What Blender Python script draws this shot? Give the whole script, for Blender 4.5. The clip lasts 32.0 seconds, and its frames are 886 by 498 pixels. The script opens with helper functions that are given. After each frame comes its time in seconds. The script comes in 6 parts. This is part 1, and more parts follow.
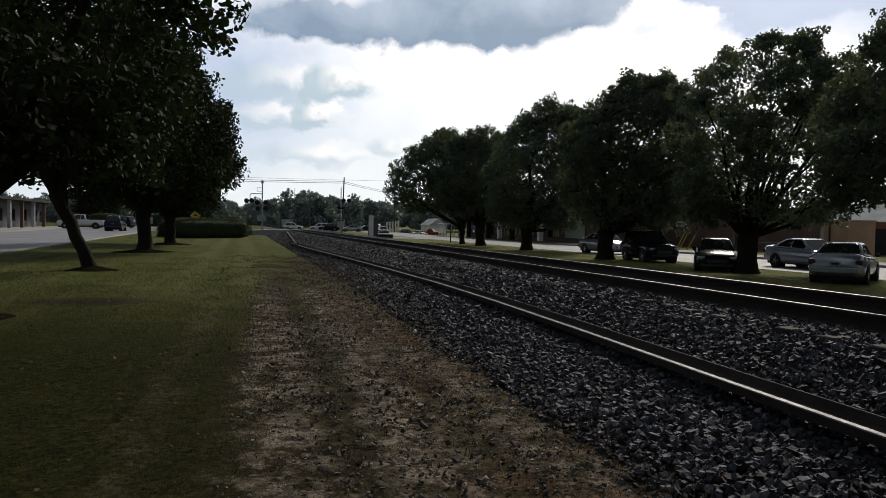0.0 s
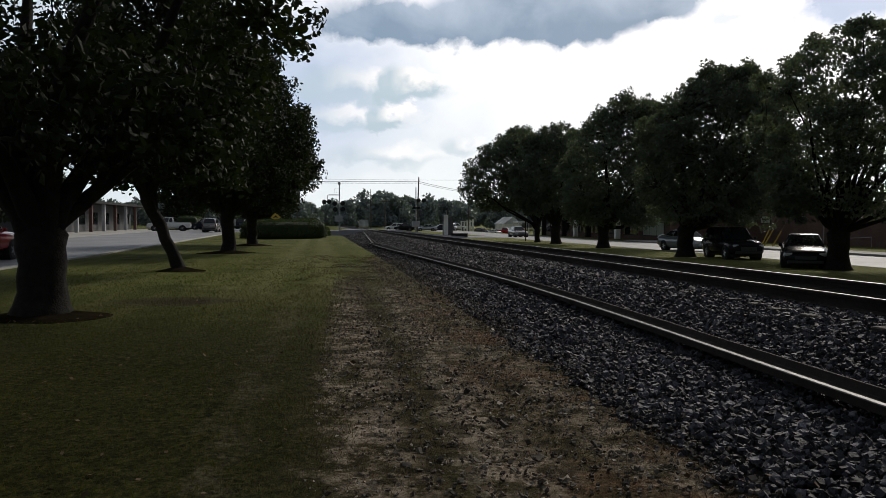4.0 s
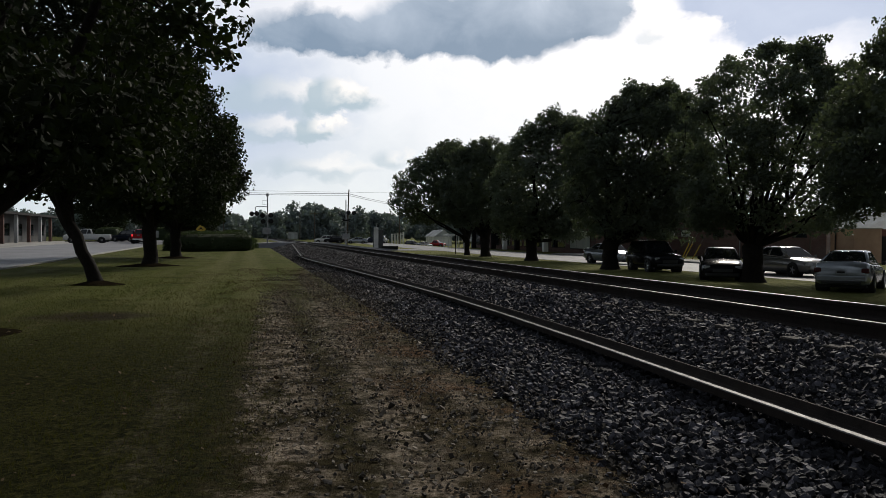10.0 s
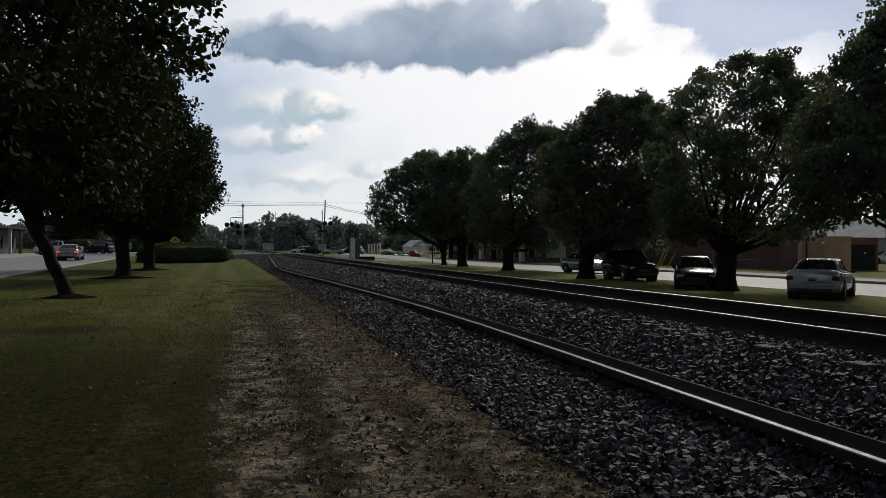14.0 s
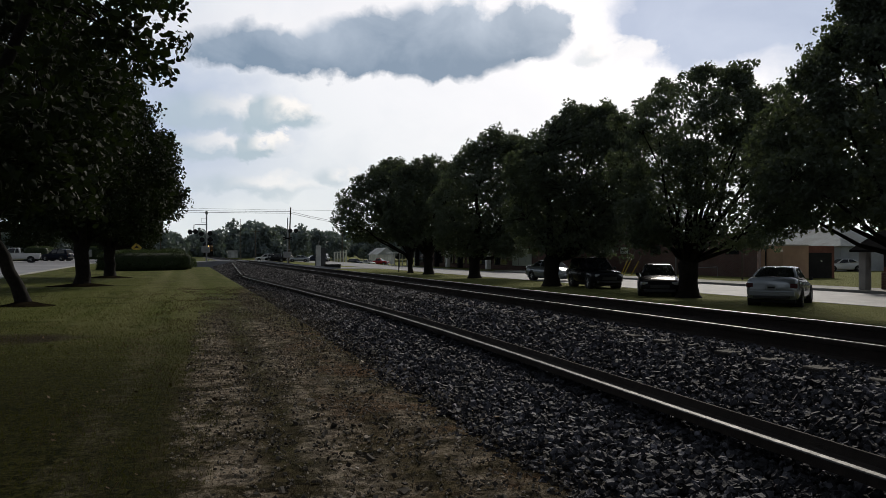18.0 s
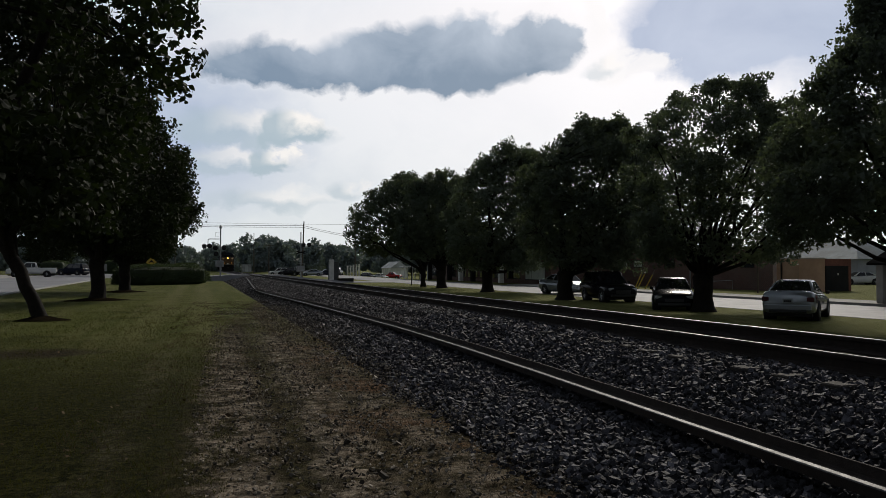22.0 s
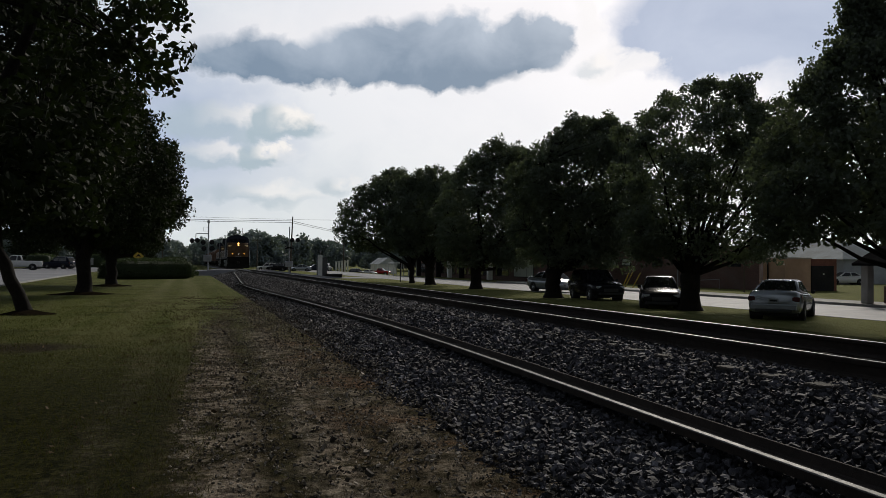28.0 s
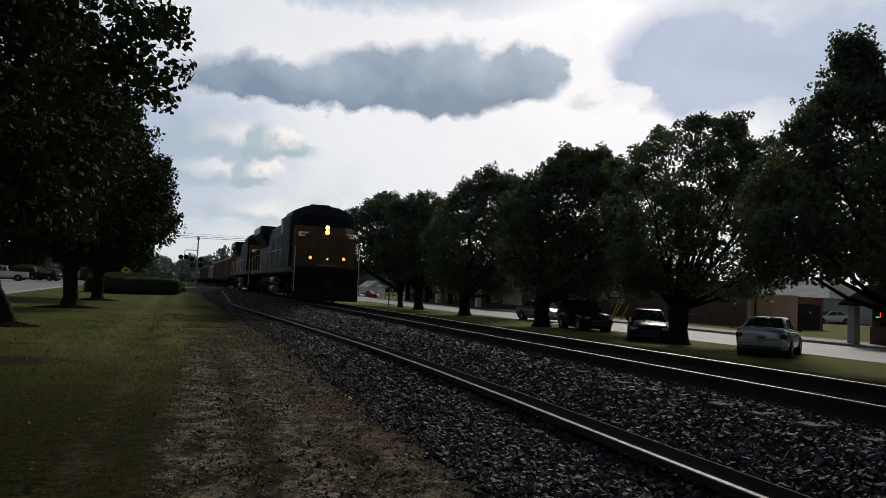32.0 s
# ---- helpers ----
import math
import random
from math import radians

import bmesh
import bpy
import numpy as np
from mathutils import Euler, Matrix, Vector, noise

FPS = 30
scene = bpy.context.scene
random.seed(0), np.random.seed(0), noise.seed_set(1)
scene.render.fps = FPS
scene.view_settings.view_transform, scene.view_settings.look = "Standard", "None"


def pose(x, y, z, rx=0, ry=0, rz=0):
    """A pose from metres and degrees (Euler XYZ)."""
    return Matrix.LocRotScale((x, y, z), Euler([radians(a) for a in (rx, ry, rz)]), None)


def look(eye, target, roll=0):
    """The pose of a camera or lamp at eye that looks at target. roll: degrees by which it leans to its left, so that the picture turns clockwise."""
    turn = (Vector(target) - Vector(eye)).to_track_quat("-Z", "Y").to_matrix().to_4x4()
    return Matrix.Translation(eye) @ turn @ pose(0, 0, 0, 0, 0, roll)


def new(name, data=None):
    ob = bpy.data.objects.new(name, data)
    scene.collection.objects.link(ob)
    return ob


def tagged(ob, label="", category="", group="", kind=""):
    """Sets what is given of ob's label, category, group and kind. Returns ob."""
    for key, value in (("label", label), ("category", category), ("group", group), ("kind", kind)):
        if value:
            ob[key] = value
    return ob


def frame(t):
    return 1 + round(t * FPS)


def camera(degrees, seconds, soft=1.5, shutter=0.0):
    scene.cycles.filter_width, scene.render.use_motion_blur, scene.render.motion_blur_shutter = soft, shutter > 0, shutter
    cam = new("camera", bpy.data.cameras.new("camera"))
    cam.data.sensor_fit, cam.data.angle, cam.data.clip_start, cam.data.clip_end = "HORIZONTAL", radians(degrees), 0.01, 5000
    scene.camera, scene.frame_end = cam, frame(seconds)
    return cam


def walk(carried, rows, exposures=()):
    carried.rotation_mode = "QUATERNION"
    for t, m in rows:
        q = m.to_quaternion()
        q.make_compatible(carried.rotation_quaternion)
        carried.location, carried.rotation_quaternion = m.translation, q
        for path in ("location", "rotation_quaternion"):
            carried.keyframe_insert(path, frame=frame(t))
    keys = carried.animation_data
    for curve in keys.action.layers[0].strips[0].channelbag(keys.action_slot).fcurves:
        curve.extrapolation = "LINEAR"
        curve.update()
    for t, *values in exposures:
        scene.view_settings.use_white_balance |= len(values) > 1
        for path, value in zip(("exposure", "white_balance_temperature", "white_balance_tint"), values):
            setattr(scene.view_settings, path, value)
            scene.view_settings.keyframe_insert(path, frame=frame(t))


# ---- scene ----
cam = camera(61.3, 32.0, soft=0.75)
PATH = [
    (0.0, (-5.800, 0.022, 0.785), (-3.215, 9.676, 0.466), 0.79),
    (0.5, (-5.802, 0.015, 0.777), (-3.372, 9.709, 0.434), 0.33),
    (1.0, (-5.813, 0.012, 0.780), (-3.630, 9.763, 0.401), -0.03),
    (1.5, (-5.815, 0.005, 0.773), (-3.693, 9.768, 0.355), -0.33),
    (2.0, (-5.829, 0.006, 0.782), (-3.971, 9.830, 0.590), 0.77),
    (2.5, (-5.830, 0.008, 0.783), (-4.121, 9.857, 0.515), -0.27),
    (3.0, (-5.827, 0.009, 0.798), (-4.186, 9.872, 0.638), -0.27),
    (3.5, (-5.838, 0.003, 0.792), (-4.210, 9.864, 0.447), 0.02),
    (5.5, (-5.811, -0.029, 0.795), (-4.239, 9.844, 0.536), 0.13),
    (6.0, (-5.802, -0.026, 0.811), (-3.793, 9.769, 0.671), 0.30),
    (6.5, (-5.787, -0.031, 0.803), (-3.518, 9.706, 0.598), 0.40),
    (7.0, (-5.780, -0.024, 0.804), (-3.539, 9.720, 0.625), -0.12),
    (7.5, (-5.786, -0.015, 0.796), (-3.500, 9.718, 0.629), 0.54),
    (8.0, (-5.795, -0.006, 0.806), (-3.560, 9.738, 0.550), 0.16),
    (8.5, (-5.777, -0.011, 0.796), (-3.427, 9.707, 0.590), 0.09),
    (9.0, (-5.772, -0.008, 0.760), (-3.422, 9.710, 0.535), 0.26),
    (9.5, (-5.773, -0.011, 0.811), (-3.375, 9.692, 0.503), 1.15),
    (10.0, (-5.782, -0.007, 0.798), (-3.265, 9.669, 0.628), 0.29),
    (10.5, (-5.778, -0.006, 0.814), (-2.657, 9.494, 0.895), 0.44),
    (11.0, (-5.758, -0.010, 0.815), (-2.335, 9.383, 1.059), 0.48),
    (11.5, (-5.752, 0.031, 0.818), (-2.353, 9.433, 1.039), 0.11),
    (12.0, (-5.765, 0.003, 0.815), (-2.444, 9.434, 0.991), 0.39),
    (12.5, (-5.763, -0.001, 0.817), (-2.679, 9.511, 0.956), 0.38),
    (13.0, (-5.764, 0.002, 0.812), (-2.809, 9.555, 0.897), 0.46),
    (13.5, (-5.765, 0.002, 0.808), (-2.848, 9.567, 0.819), 0.08),
    (14.0, (-5.767, 0.002, 0.808), (-2.954, 9.598, 0.774), 0.01),
    (14.5, (-5.762, -0.008, 0.806), (-2.978, 9.596, 0.738), -0.16),
    (16.5, (-5.768, -0.006, 0.797), (-3.024, 9.611, 0.820), -1.06),
    (17.0, (-5.761, -0.007, 0.794), (-3.098, 9.631, 0.641), -0.64),
    (17.5, (-5.775, 0.001, 0.800), (-2.948, 9.593, 0.762), 0.20),
    (18.0, (-5.776, -0.012, 0.797), (-2.534, 9.448, 0.868), 0.08),
    (18.5, (-5.770, -0.014, 0.793), (-2.489, 9.433, 0.771), -0.40),
    (19.0, (-5.768, -0.013, 0.793), (-2.587, 9.467, 0.861), -0.88),
    (19.5, (-5.774, -0.011, 0.797), (-2.617, 9.478, 0.855), -0.44),
    (20.0, (-5.768, -0.008, 0.797), (-2.474, 9.433, 0.904), 0.07),
    (20.5, (-5.756, -0.003, 0.805), (-2.699, 9.517, 0.979), -0.33),
    (21.0, (-5.764, 0.006, 0.804), (-2.976, 9.608, 0.980), -0.00),
    (21.5, (-5.767, 0.002, 0.802), (-2.865, 9.571, 0.954), 0.04),
    (22.0, (-5.775, 0.007, 0.812), (-2.696, 9.518, 1.065), -0.03),
    (22.5, (-5.755, -0.008, 0.805), (-2.286, 9.367, 1.087), -0.03),
    (23.0, (-5.761, 0.001, 0.817), (-2.432, 9.426, 1.110), -0.50),
    (23.5, (-5.764, 0.000, 0.815), (-2.539, 9.465, 0.950), -0.56),
    (24.0, (-5.768, -0.004, 0.806), (-2.458, 9.431, 0.957), -0.14),
    (24.5, (-5.761, 0.039, 0.806), (-2.456, 9.477, 0.880), -0.28),
    (25.0, (-5.762, -0.001, 0.802), (-2.546, 9.467, 0.916), -0.37),
    (25.5, (-5.753, 0.008, 0.808), (-2.595, 9.494, 0.960), -0.04),
    (27.5, (-5.764, 0.005, 0.816), (-2.500, 9.456, 0.968), 0.44),
    (28.0, (-5.765, 0.004, 0.825), (-2.546, 9.469, 1.032), 0.47),
    (28.5, (-5.764, 0.004, 0.816), (-2.493, 9.452, 1.048), 0.47),
    (29.0, (-5.767, 0.004, 0.815), (-2.524, 9.458, 1.132), 0.57),
    (29.5, (-5.773, 0.005, 0.824), (-2.562, 9.466, 1.246), 0.99),
    (30.0, (-5.775, -0.005, 0.801), (-2.501, 9.440, 1.066), 1.04),
    (30.5, (-5.783, 0.011, 0.819), (-2.557, 9.470, 1.149), 1.38),
    (31.0, (-5.783, 0.051, 0.834), (-2.479, 9.480, 1.250), 1.73),
    (31.5, (-5.792, 0.013, 0.832), (-2.509, 9.446, 1.323), 2.39),
    (32.0, (-5.810, 0.017, 0.838), (-2.472, 9.427, 1.386), 2.46),
]
walk(cam, [(t, look(eye, target, roll)) for t, eye, target, roll in PATH],
     exposures=((0, 0.22), (3.5, 0.22), (7, 0.18), (10, 0.12), (12, 0.02), (18, 0.02), (20, -0.03), (32, -0.08)))

# ---- light ----
SUN_AZ, SUN_EL = 38.0, 32.0            # degrees clockwise from the track's direction, and above the horizon
world = bpy.data.worlds.new("sky")
scene.world = world
world.use_nodes = True
scene.view_settings.exposure = 0.0


def link(tree, a, b):
    tree.links.new(a, b)


def build_sky():
    nt = world.node_tree
    nt.nodes.clear()
    N = nt.nodes.new
    out, bg = N("ShaderNodeOutputWorld"), N("ShaderNodeBackground")
    sky = N("ShaderNodeTexSky")
    sky.sky_type, sky.sun_disc = "NISHITA", False
    sky.sun_elevation, sky.sun_rotation = radians(SUN_EL), radians(SUN_AZ)
    sky.air_density, sky.dust_density, sky.ozone_density = 1.2, 2.5, 1.5
    tc = N("ShaderNodeTexCoord")

    def val(op, a, b=None, c=None, clamp=False):
        n = N("ShaderNodeMath")
        n.operation, n.use_clamp = op, clamp
        for i, v in enumerate((a, b, c)):
            if v is None:
                continue
            if isinstance(v, (int, float)):
                n.inputs[i].default_value = v
            else:
                link(nt, v, n.inputs[i])
        return n.outputs[0]

    def mixc(fac, a, b):
        n = N("ShaderNodeMix")
        n.data_type = "RGBA"
        for s, v in (("Factor", fac), ("A", a), ("B", b)):
            i = [k for k in n.inputs if k.name == s and (k.type == ("VALUE" if s == "Factor" else "RGBA"))][0]
            if isinstance(v, (int, float)):
                i.default_value = v
            elif isinstance(v, tuple):
                i.default_value = (*v, 1)
            else:
                link(nt, v, i)
        return [o for o in n.outputs if o.type == "RGBA"][0]

    def noise_tex(vec, scale, detail, rough, dist=0.0):
        n = N("ShaderNodeTexNoise")
        n.inputs["Scale"].default_value, n.inputs["Detail"].default_value = scale, detail
        n.inputs["Roughness"].default_value, n.inputs["Distortion"].default_value = rough, dist
        link(nt, vec, n.inputs["Vector"])
        return n

    sep = N("ShaderNodeSeparateXYZ")
    link(nt, tc.outputs["Generated"], sep.inputs[0])
    az = val("MULTIPLY", val("ARCTAN2", sep.outputs[0], sep.outputs[1]), 57.2958)     # degrees from +Y towards +X
    el = val("MULTIPLY", val("ARCSINE", sep.outputs[2]), 57.2958)
    flat = N("ShaderNodeCombineXYZ")
    link(nt, val("MULTIPLY", az, 0.075), flat.inputs[0])
    link(nt, val("MULTIPLY", el, 0.09), flat.inputs[1])
    big = noise_tex(flat.outputs[0], 2.2, 6, 0.55, 0.4)
    fine = noise_tex(flat.outputs[0], 4.2, 6, 0.56, 0.3)
    puff = noise_tex(flat.outputs[0], 8.5, 7, 0.55, 0.2)
    wob = val("MULTIPLY", val("SUBTRACT", big.outputs[0], 0.5), 5.0)
    wob2 = val("MULTIPLY", val("SUBTRACT", fine.outputs[0], 0.5), 4.6)
    wob3 = val("MULTIPLY", val("SUBTRACT", puff.outputs[0], 0.5), 2.0)
    ax = val("ADD", az, val("ADD", wob2, wob3))
    ey = val("ADD", el, val("ADD", val("MULTIPLY", wob, 0.3), val("ADD", val("MULTIPLY", wob2, 0.5), val("MULTIPLY", wob3, 0.6))))

    def blob(a0, e0, ra, re, soft):
        """1 inside an ellipse in azimuth and elevation, flattened below, 0 outside."""
        u = val("DIVIDE", val("SUBTRACT", ax, a0), ra)
        v = val("DIVIDE", val("SUBTRACT", ey, e0), re)
        v = val("MAXIMUM", v, val("MULTIPLY", v, -1.5))
        d = val("SQRT", val("ADD", val("MULTIPLY", u, u), val("MULTIPLY", v, v)))
        return val("DIVIDE", val("SUBTRACT", 1 + soft, d), 2 * soft, clamp=True)

    def union(items):
        r = items[0]
        for k in items[1:]:
            r = val("MAXIMUM", r, k)
        return r

    # the glow round the hidden sun
    da = val("SUBTRACT", az, SUN_AZ - 4)
    de = val("SUBTRACT", el, SUN_EL - 12)
    r2 = val("ADD", val("MULTIPLY", val("MULTIPLY", da, da), 0.55), val("MULTIPLY", val("MULTIPLY", de, de), 1.2))
    glow = val("POWER", 2.718, val("MULTIPLY", r2, -0.0016))
    glow2 = val("POWER", 2.718, val("MULTIPLY", r2, -0.00035))
    base = mixc(glow2, (0.30, 0.45, 0.60), (0.74, 0.78, 0.82))
    base = mixc(glow, base, (1.06, 1.03, 1.06))
    low = val("POWER", 2.718, val("MULTIPLY", val("ABSOLUTE", el), -0.16))
    base = mixc(val("MULTIPLY", low, 0.75), base, (0.79, 0.84, 0.83))
    n1 = noise_tex(flat.outputs[0], 1.3, 8, 0.6, 0.3)
    veil = val("MULTIPLY", val("SUBTRACT", n1.outputs[0], 0.42, clamp=True), 1.6)
    base = mixc(val("MULTIPLY", veil, val("SUBTRACT", 1.0, glow)), base, (0.40, 0.49, 0.61))
    # the clouds: flat shaded undersides, lit heads
    blue = union([blob(*b) for b in CLOUDS_BLUE])
    base = mixc(val("MULTIPLY", blue, 0.88), base, mixc(big.outputs[0], (0.27, 0.36, 0.55), (0.56, 0.64, 0.80)))
    base = mixc(val("MULTIPLY", union([blob(*b) for b in CLOUDS_BRIGHT]), 0.85), base, (0.98, 0.96, 0.97))
    for b in CUMULUS:
        lit = val("ADD", val("DIVIDE", val("SUBTRACT", el, b[1] - 0.2), b[3] * 0.6), val("MULTIPLY", val("SUBTRACT", puff.outputs[0], 0.5), 2.6), clamp=True)
        side = val("DIVIDE", val("SUBTRACT", az, b[0] - b[2] * 0.5), b[2] * 0.7, clamp=True)
        base = mixc(val("MULTIPLY", blob(*b[:5]), b[5]), base, mixc(val("MULTIPLY", lit, side), (0.43, 0.53, 0.60), (1.0, 0.96, 0.92)))
    dark = union([blob(*b) for b in CLOUDS_DARK])
    halo = union([blob(b[0], b[1] + 0.5, b[2] + 0.8, b[3] + 0.5, b[4] + 0.25) for b in CLOUDS_DARK[:5]])
    base = mixc(val("MULTIPLY", halo, 0.6), base, (0.93, 0.91, 0.93))
    deep = val("ADD", val("DIVIDE", val("SUBTRACT", el, 14.0), 6.0), val("MULTIPLY", val("SUBTRACT", big.outputs[0], 0.5), 1.5), clamp=True)
    base = mixc(val("MULTIPLY", dark, 0.9), base, mixc(deep, (0.15, 0.235, 0.345), (0.54, 0.62, 0.73)))
    # the unseen sky overhead and behind, dimmed to hold down the ground's light
    over = val("DIVIDE", val("SUBTRACT", el, 21.5), 11.0, clamp=True)
    back = val("DIVIDE", val("SUBTRACT", val("ABSOLUTE", val("SUBTRACT", az, 22.0)), 36.0), 34.0, clamp=True)
    unseen_dim = val("MAXIMUM", over, back)
    base = mixc(val("MULTIPLY", unseen_dim, 0.94), base, mixc(over, mixc(big.outputs[0], (0.17, 0.18, 0.20), (0.28, 0.295, 0.32)), mixc(big.outputs[0], (0.04, 0.042, 0.047), (0.09, 0.093, 0.10))))
    clear = N("ShaderNodeVectorMath")
    clear.operation = "SCALE"
    clear.inputs["Scale"].default_value = 0.10
    link(nt, sky.outputs[0], clear.inputs[0])
    total = mixc(0.97, clear.outputs[0], base)
    link(nt, total, bg.inputs["Color"])
    bg.inputs["Strength"].default_value = 1.0
    link(nt, bg.outputs[0], out.inputs[0])


# azimuth, elevation, half width, half height in degrees, softness
CLOUDS_DARK = [(7.0, 14.6, 7.8, 1.9, .2), (13.5, 15.0, 6.5, 2.6, .16), (19.5, 15.4, 6.0, 3.2, .14), (24.6, 16.0, 3.8, 2.4, .13), (2.0, 14.4, 3.4, 1.2, .4), (12, 21.6, 12, 1.6, .5), (46, 21.5, 9, 2.0, .6),
               (-16, 19, 9, 2.5, .6), (60, 17, 9, 2.5, .6), (5, 42, 20, 6, .7), (60, 48, 20, 6, .7)]
# the same, with how solid the cloud is
CUMULUS = [(3.0, 9.9, 6.0, 1.6, .25, .65), (6.4, 10.1, 2.3, 1.8, .16, .9), (1.3, 7.6, 5.4, 1.1, .25, .6), (4.9, 7.7, 1.5, 1.2, .16, .85), (4.5, 4.9, 4.2, 0.9, .35, .5), (10.6, 5.6, 1.2, .8, .4, .5), (30.2, 14.6, 1.2, .6, .4, .4)]
CLOUDS_BLUE = [(38.5, 16.4, 7.0, 4.6, .18), (47.5, 16.0, 7.5, 5.5, .4), (-2, 9, 6.5, 5.5, .8), (12, 23.5, 14, 2.2, .6)]
CLOUDS_BRIGHT = [(31.2, 14.6, 1.7, 1.5, .3), (33.4, 14.6, 1.3, 1.0, .3), (29.8, 18.0, 1.1, 2.6, .4)]
build_sky()
sun = new("sun", bpy.data.lights.new("sun", "SUN"))
sun.data.energy, sun.data.angle, sun.data.color = 2.0, radians(14), (1.0, 0.93, 0.82)
sun.matrix_basis = look((0, 0, 60), Vector((0, 0, 60)) - Vector((math.sin(radians(SUN_AZ)) * math.cos(radians(SUN_EL)), math.cos(radians(SUN_AZ)) * math.cos(radians(SUN_EL)), math.sin(radians(SUN_EL)))))

# ---- materials ----
def material(name, color, rough=0.8, color2=None, scale=4.0, metal=0.0, bump=0.0, bump_scale=60.0, vary=0.0, spec=0.5, detail=6.0, stains=0.25, coords="Object", chips=False):
    """A procedural surface: two colours mixed by noise, coarse stains, fine relief, and variation from piece to piece."""
    m = bpy.data.materials.new(name)
    m.use_nodes = True
    nt = m.node_tree
    N = nt.nodes.new
    b = nt.nodes["Principled BSDF"]
    tc = N("ShaderNodeTexCoord")
    color2 = color2 or tuple(c * 0.72 for c in color)
    n1, n2 = N("ShaderNodeTexNoise"), N("ShaderNodeTexNoise")
    n1.inputs["Scale"].default_value, n1.inputs["Detail"].default_value = scale, detail
    n1.inputs["Roughness"].default_value = 0.65
    n2.inputs["Scale"].default_value, n2.inputs["Detail"].default_value = scale * 0.17, 4
    for n in (n1, n2):
        link(nt, tc.outputs[coords], n.inputs["Vector"])
    ramp = N("ShaderNodeValToRGB")
    ramp.color_ramp.elements[0].position, ramp.color_ramp.elements[1].position = 0.32, 0.68
    ramp.color_ramp.elements[0].color, ramp.color_ramp.elements[1].color = (*color, 1), (*color2, 1)
    link(nt, n1.outputs[0], ramp.inputs[0])
    hsv = N("ShaderNodeHueSaturation")
    link(nt, ramp.outputs[0], hsv.inputs["Color"])
    mm = N("ShaderNodeMapRange")
    mm.inputs["From Min"].default_value, mm.inputs["From Max"].default_value = 0.3, 0.7
    mm.inputs["To Min"].default_value, mm.inputs["To Max"].default_value = 1 - stains, 1 + stains
    link(nt, n2.outputs[0], mm.inputs["Value"])
    v = mm.outputs[0]
    if vary:
        info, geo = N("ShaderNodeObjectInfo"), N("ShaderNodeNewGeometry")
        isl = geo.outputs["Random Per Island"]
        if chips:                          # few pieces much paler than the rest
            pw = N("ShaderNodeMath")
            pw.operation = "POWER"
            pw.inputs[1].default_value = 2.6
            link(nt, isl, pw.inputs[0])
            isl = pw.outputs[0]
        add, mul, mr = N("ShaderNodeMath"), N("ShaderNodeMath"), N("ShaderNodeMapRange")
        add.operation, mul.operation = "ADD", "MULTIPLY"
        if chips:
            add.inputs[0].default_value = 0.0
        else:
            link(nt, info.outputs["Random"], add.inputs[0])
        link(nt, isl, add.inputs[1])
        mr.inputs["From Max"].default_value = 1.0 if chips else 2.0
        mr.inputs["To Min"].default_value, mr.inputs["To Max"].default_value = (0.45, 2.9) if chips else (1 - vary, 1 + vary)
        link(nt, add.outputs[0], mr.inputs["Value"])
        link(nt, v, mul.inputs[0])
        link(nt, mr.outputs[0], mul.inputs[1])
        v = mul.outputs[0]
    link(nt, v, hsv.inputs["Value"])
    link(nt, hsv.outputs[0], b.inputs["Base Color"])
    rr = N("ShaderNodeMapRange")
    rr.inputs["To Min"].default_value, rr.inputs["To Max"].default_value = max(0.02, rough - 0.1), min(1, rough + 0.1)
    link(nt, n1.outputs[0], rr.inputs["Value"])
    link(nt, rr.outputs[0], b.inputs["Roughness"])
    b.inputs["Metallic"].default_value = metal
    b.inputs["Specular IOR Level"].default_value = spec
    if bump:
        n3, bp = N("ShaderNodeTexNoise"), N("ShaderNodeBump")
        n3.inputs["Scale"].default_value, n3.inputs["Detail"].default_value = bump_scale, 5
        link(nt, tc.outputs[coords], n3.inputs["Vector"])
        bp.inputs["Strength"].default_value, bp.inputs["Distance"].default_value = bump, 0.02
        link(nt, n3.outputs[0], bp.inputs["Height"])
        link(nt, bp.outputs[0], b.inputs["Normal"])
    return m


def glowing(name, color, strength):
    m = bpy.data.materials.new(name)
    m.use_nodes = True
    b = m.node_tree.nodes["Principled BSDF"]
    b.inputs["Base Color"].default_value = (*color, 1)
    b.inputs["Emission Color"].default_value, b.inputs["Emission Strength"].default_value = (*color, 1), strength
    return m


def glass(name, color, rough=0.05):
    m = bpy.data.materials.new(name)
    m.use_nodes = True
    b = m.node_tree.nodes["Principled BSDF"]
    b.inputs["Base Color"].default_value = (*color, 1)
    b.inputs["Roughness"].default_value, b.inputs["IOR"].default_value = rough, 1.5
    b.inputs["Specular IOR Level"].default_value = 0.8
    return m


def paint(name, color, metal=0.0, rough=0.3):
    m = material(name, color, rough, tuple(c * 0.93 for c in color), 3.0, metal, 0.0, stains=0.06)
    b = m.node_tree.nodes["Principled BSDF"]
    b.inputs["Coat Weight"].default_value, b.inputs["Coat Roughness"].default_value = 0.3, 0.05
    b.inputs["Specular IOR Level"].default_value = 0.25
    return m


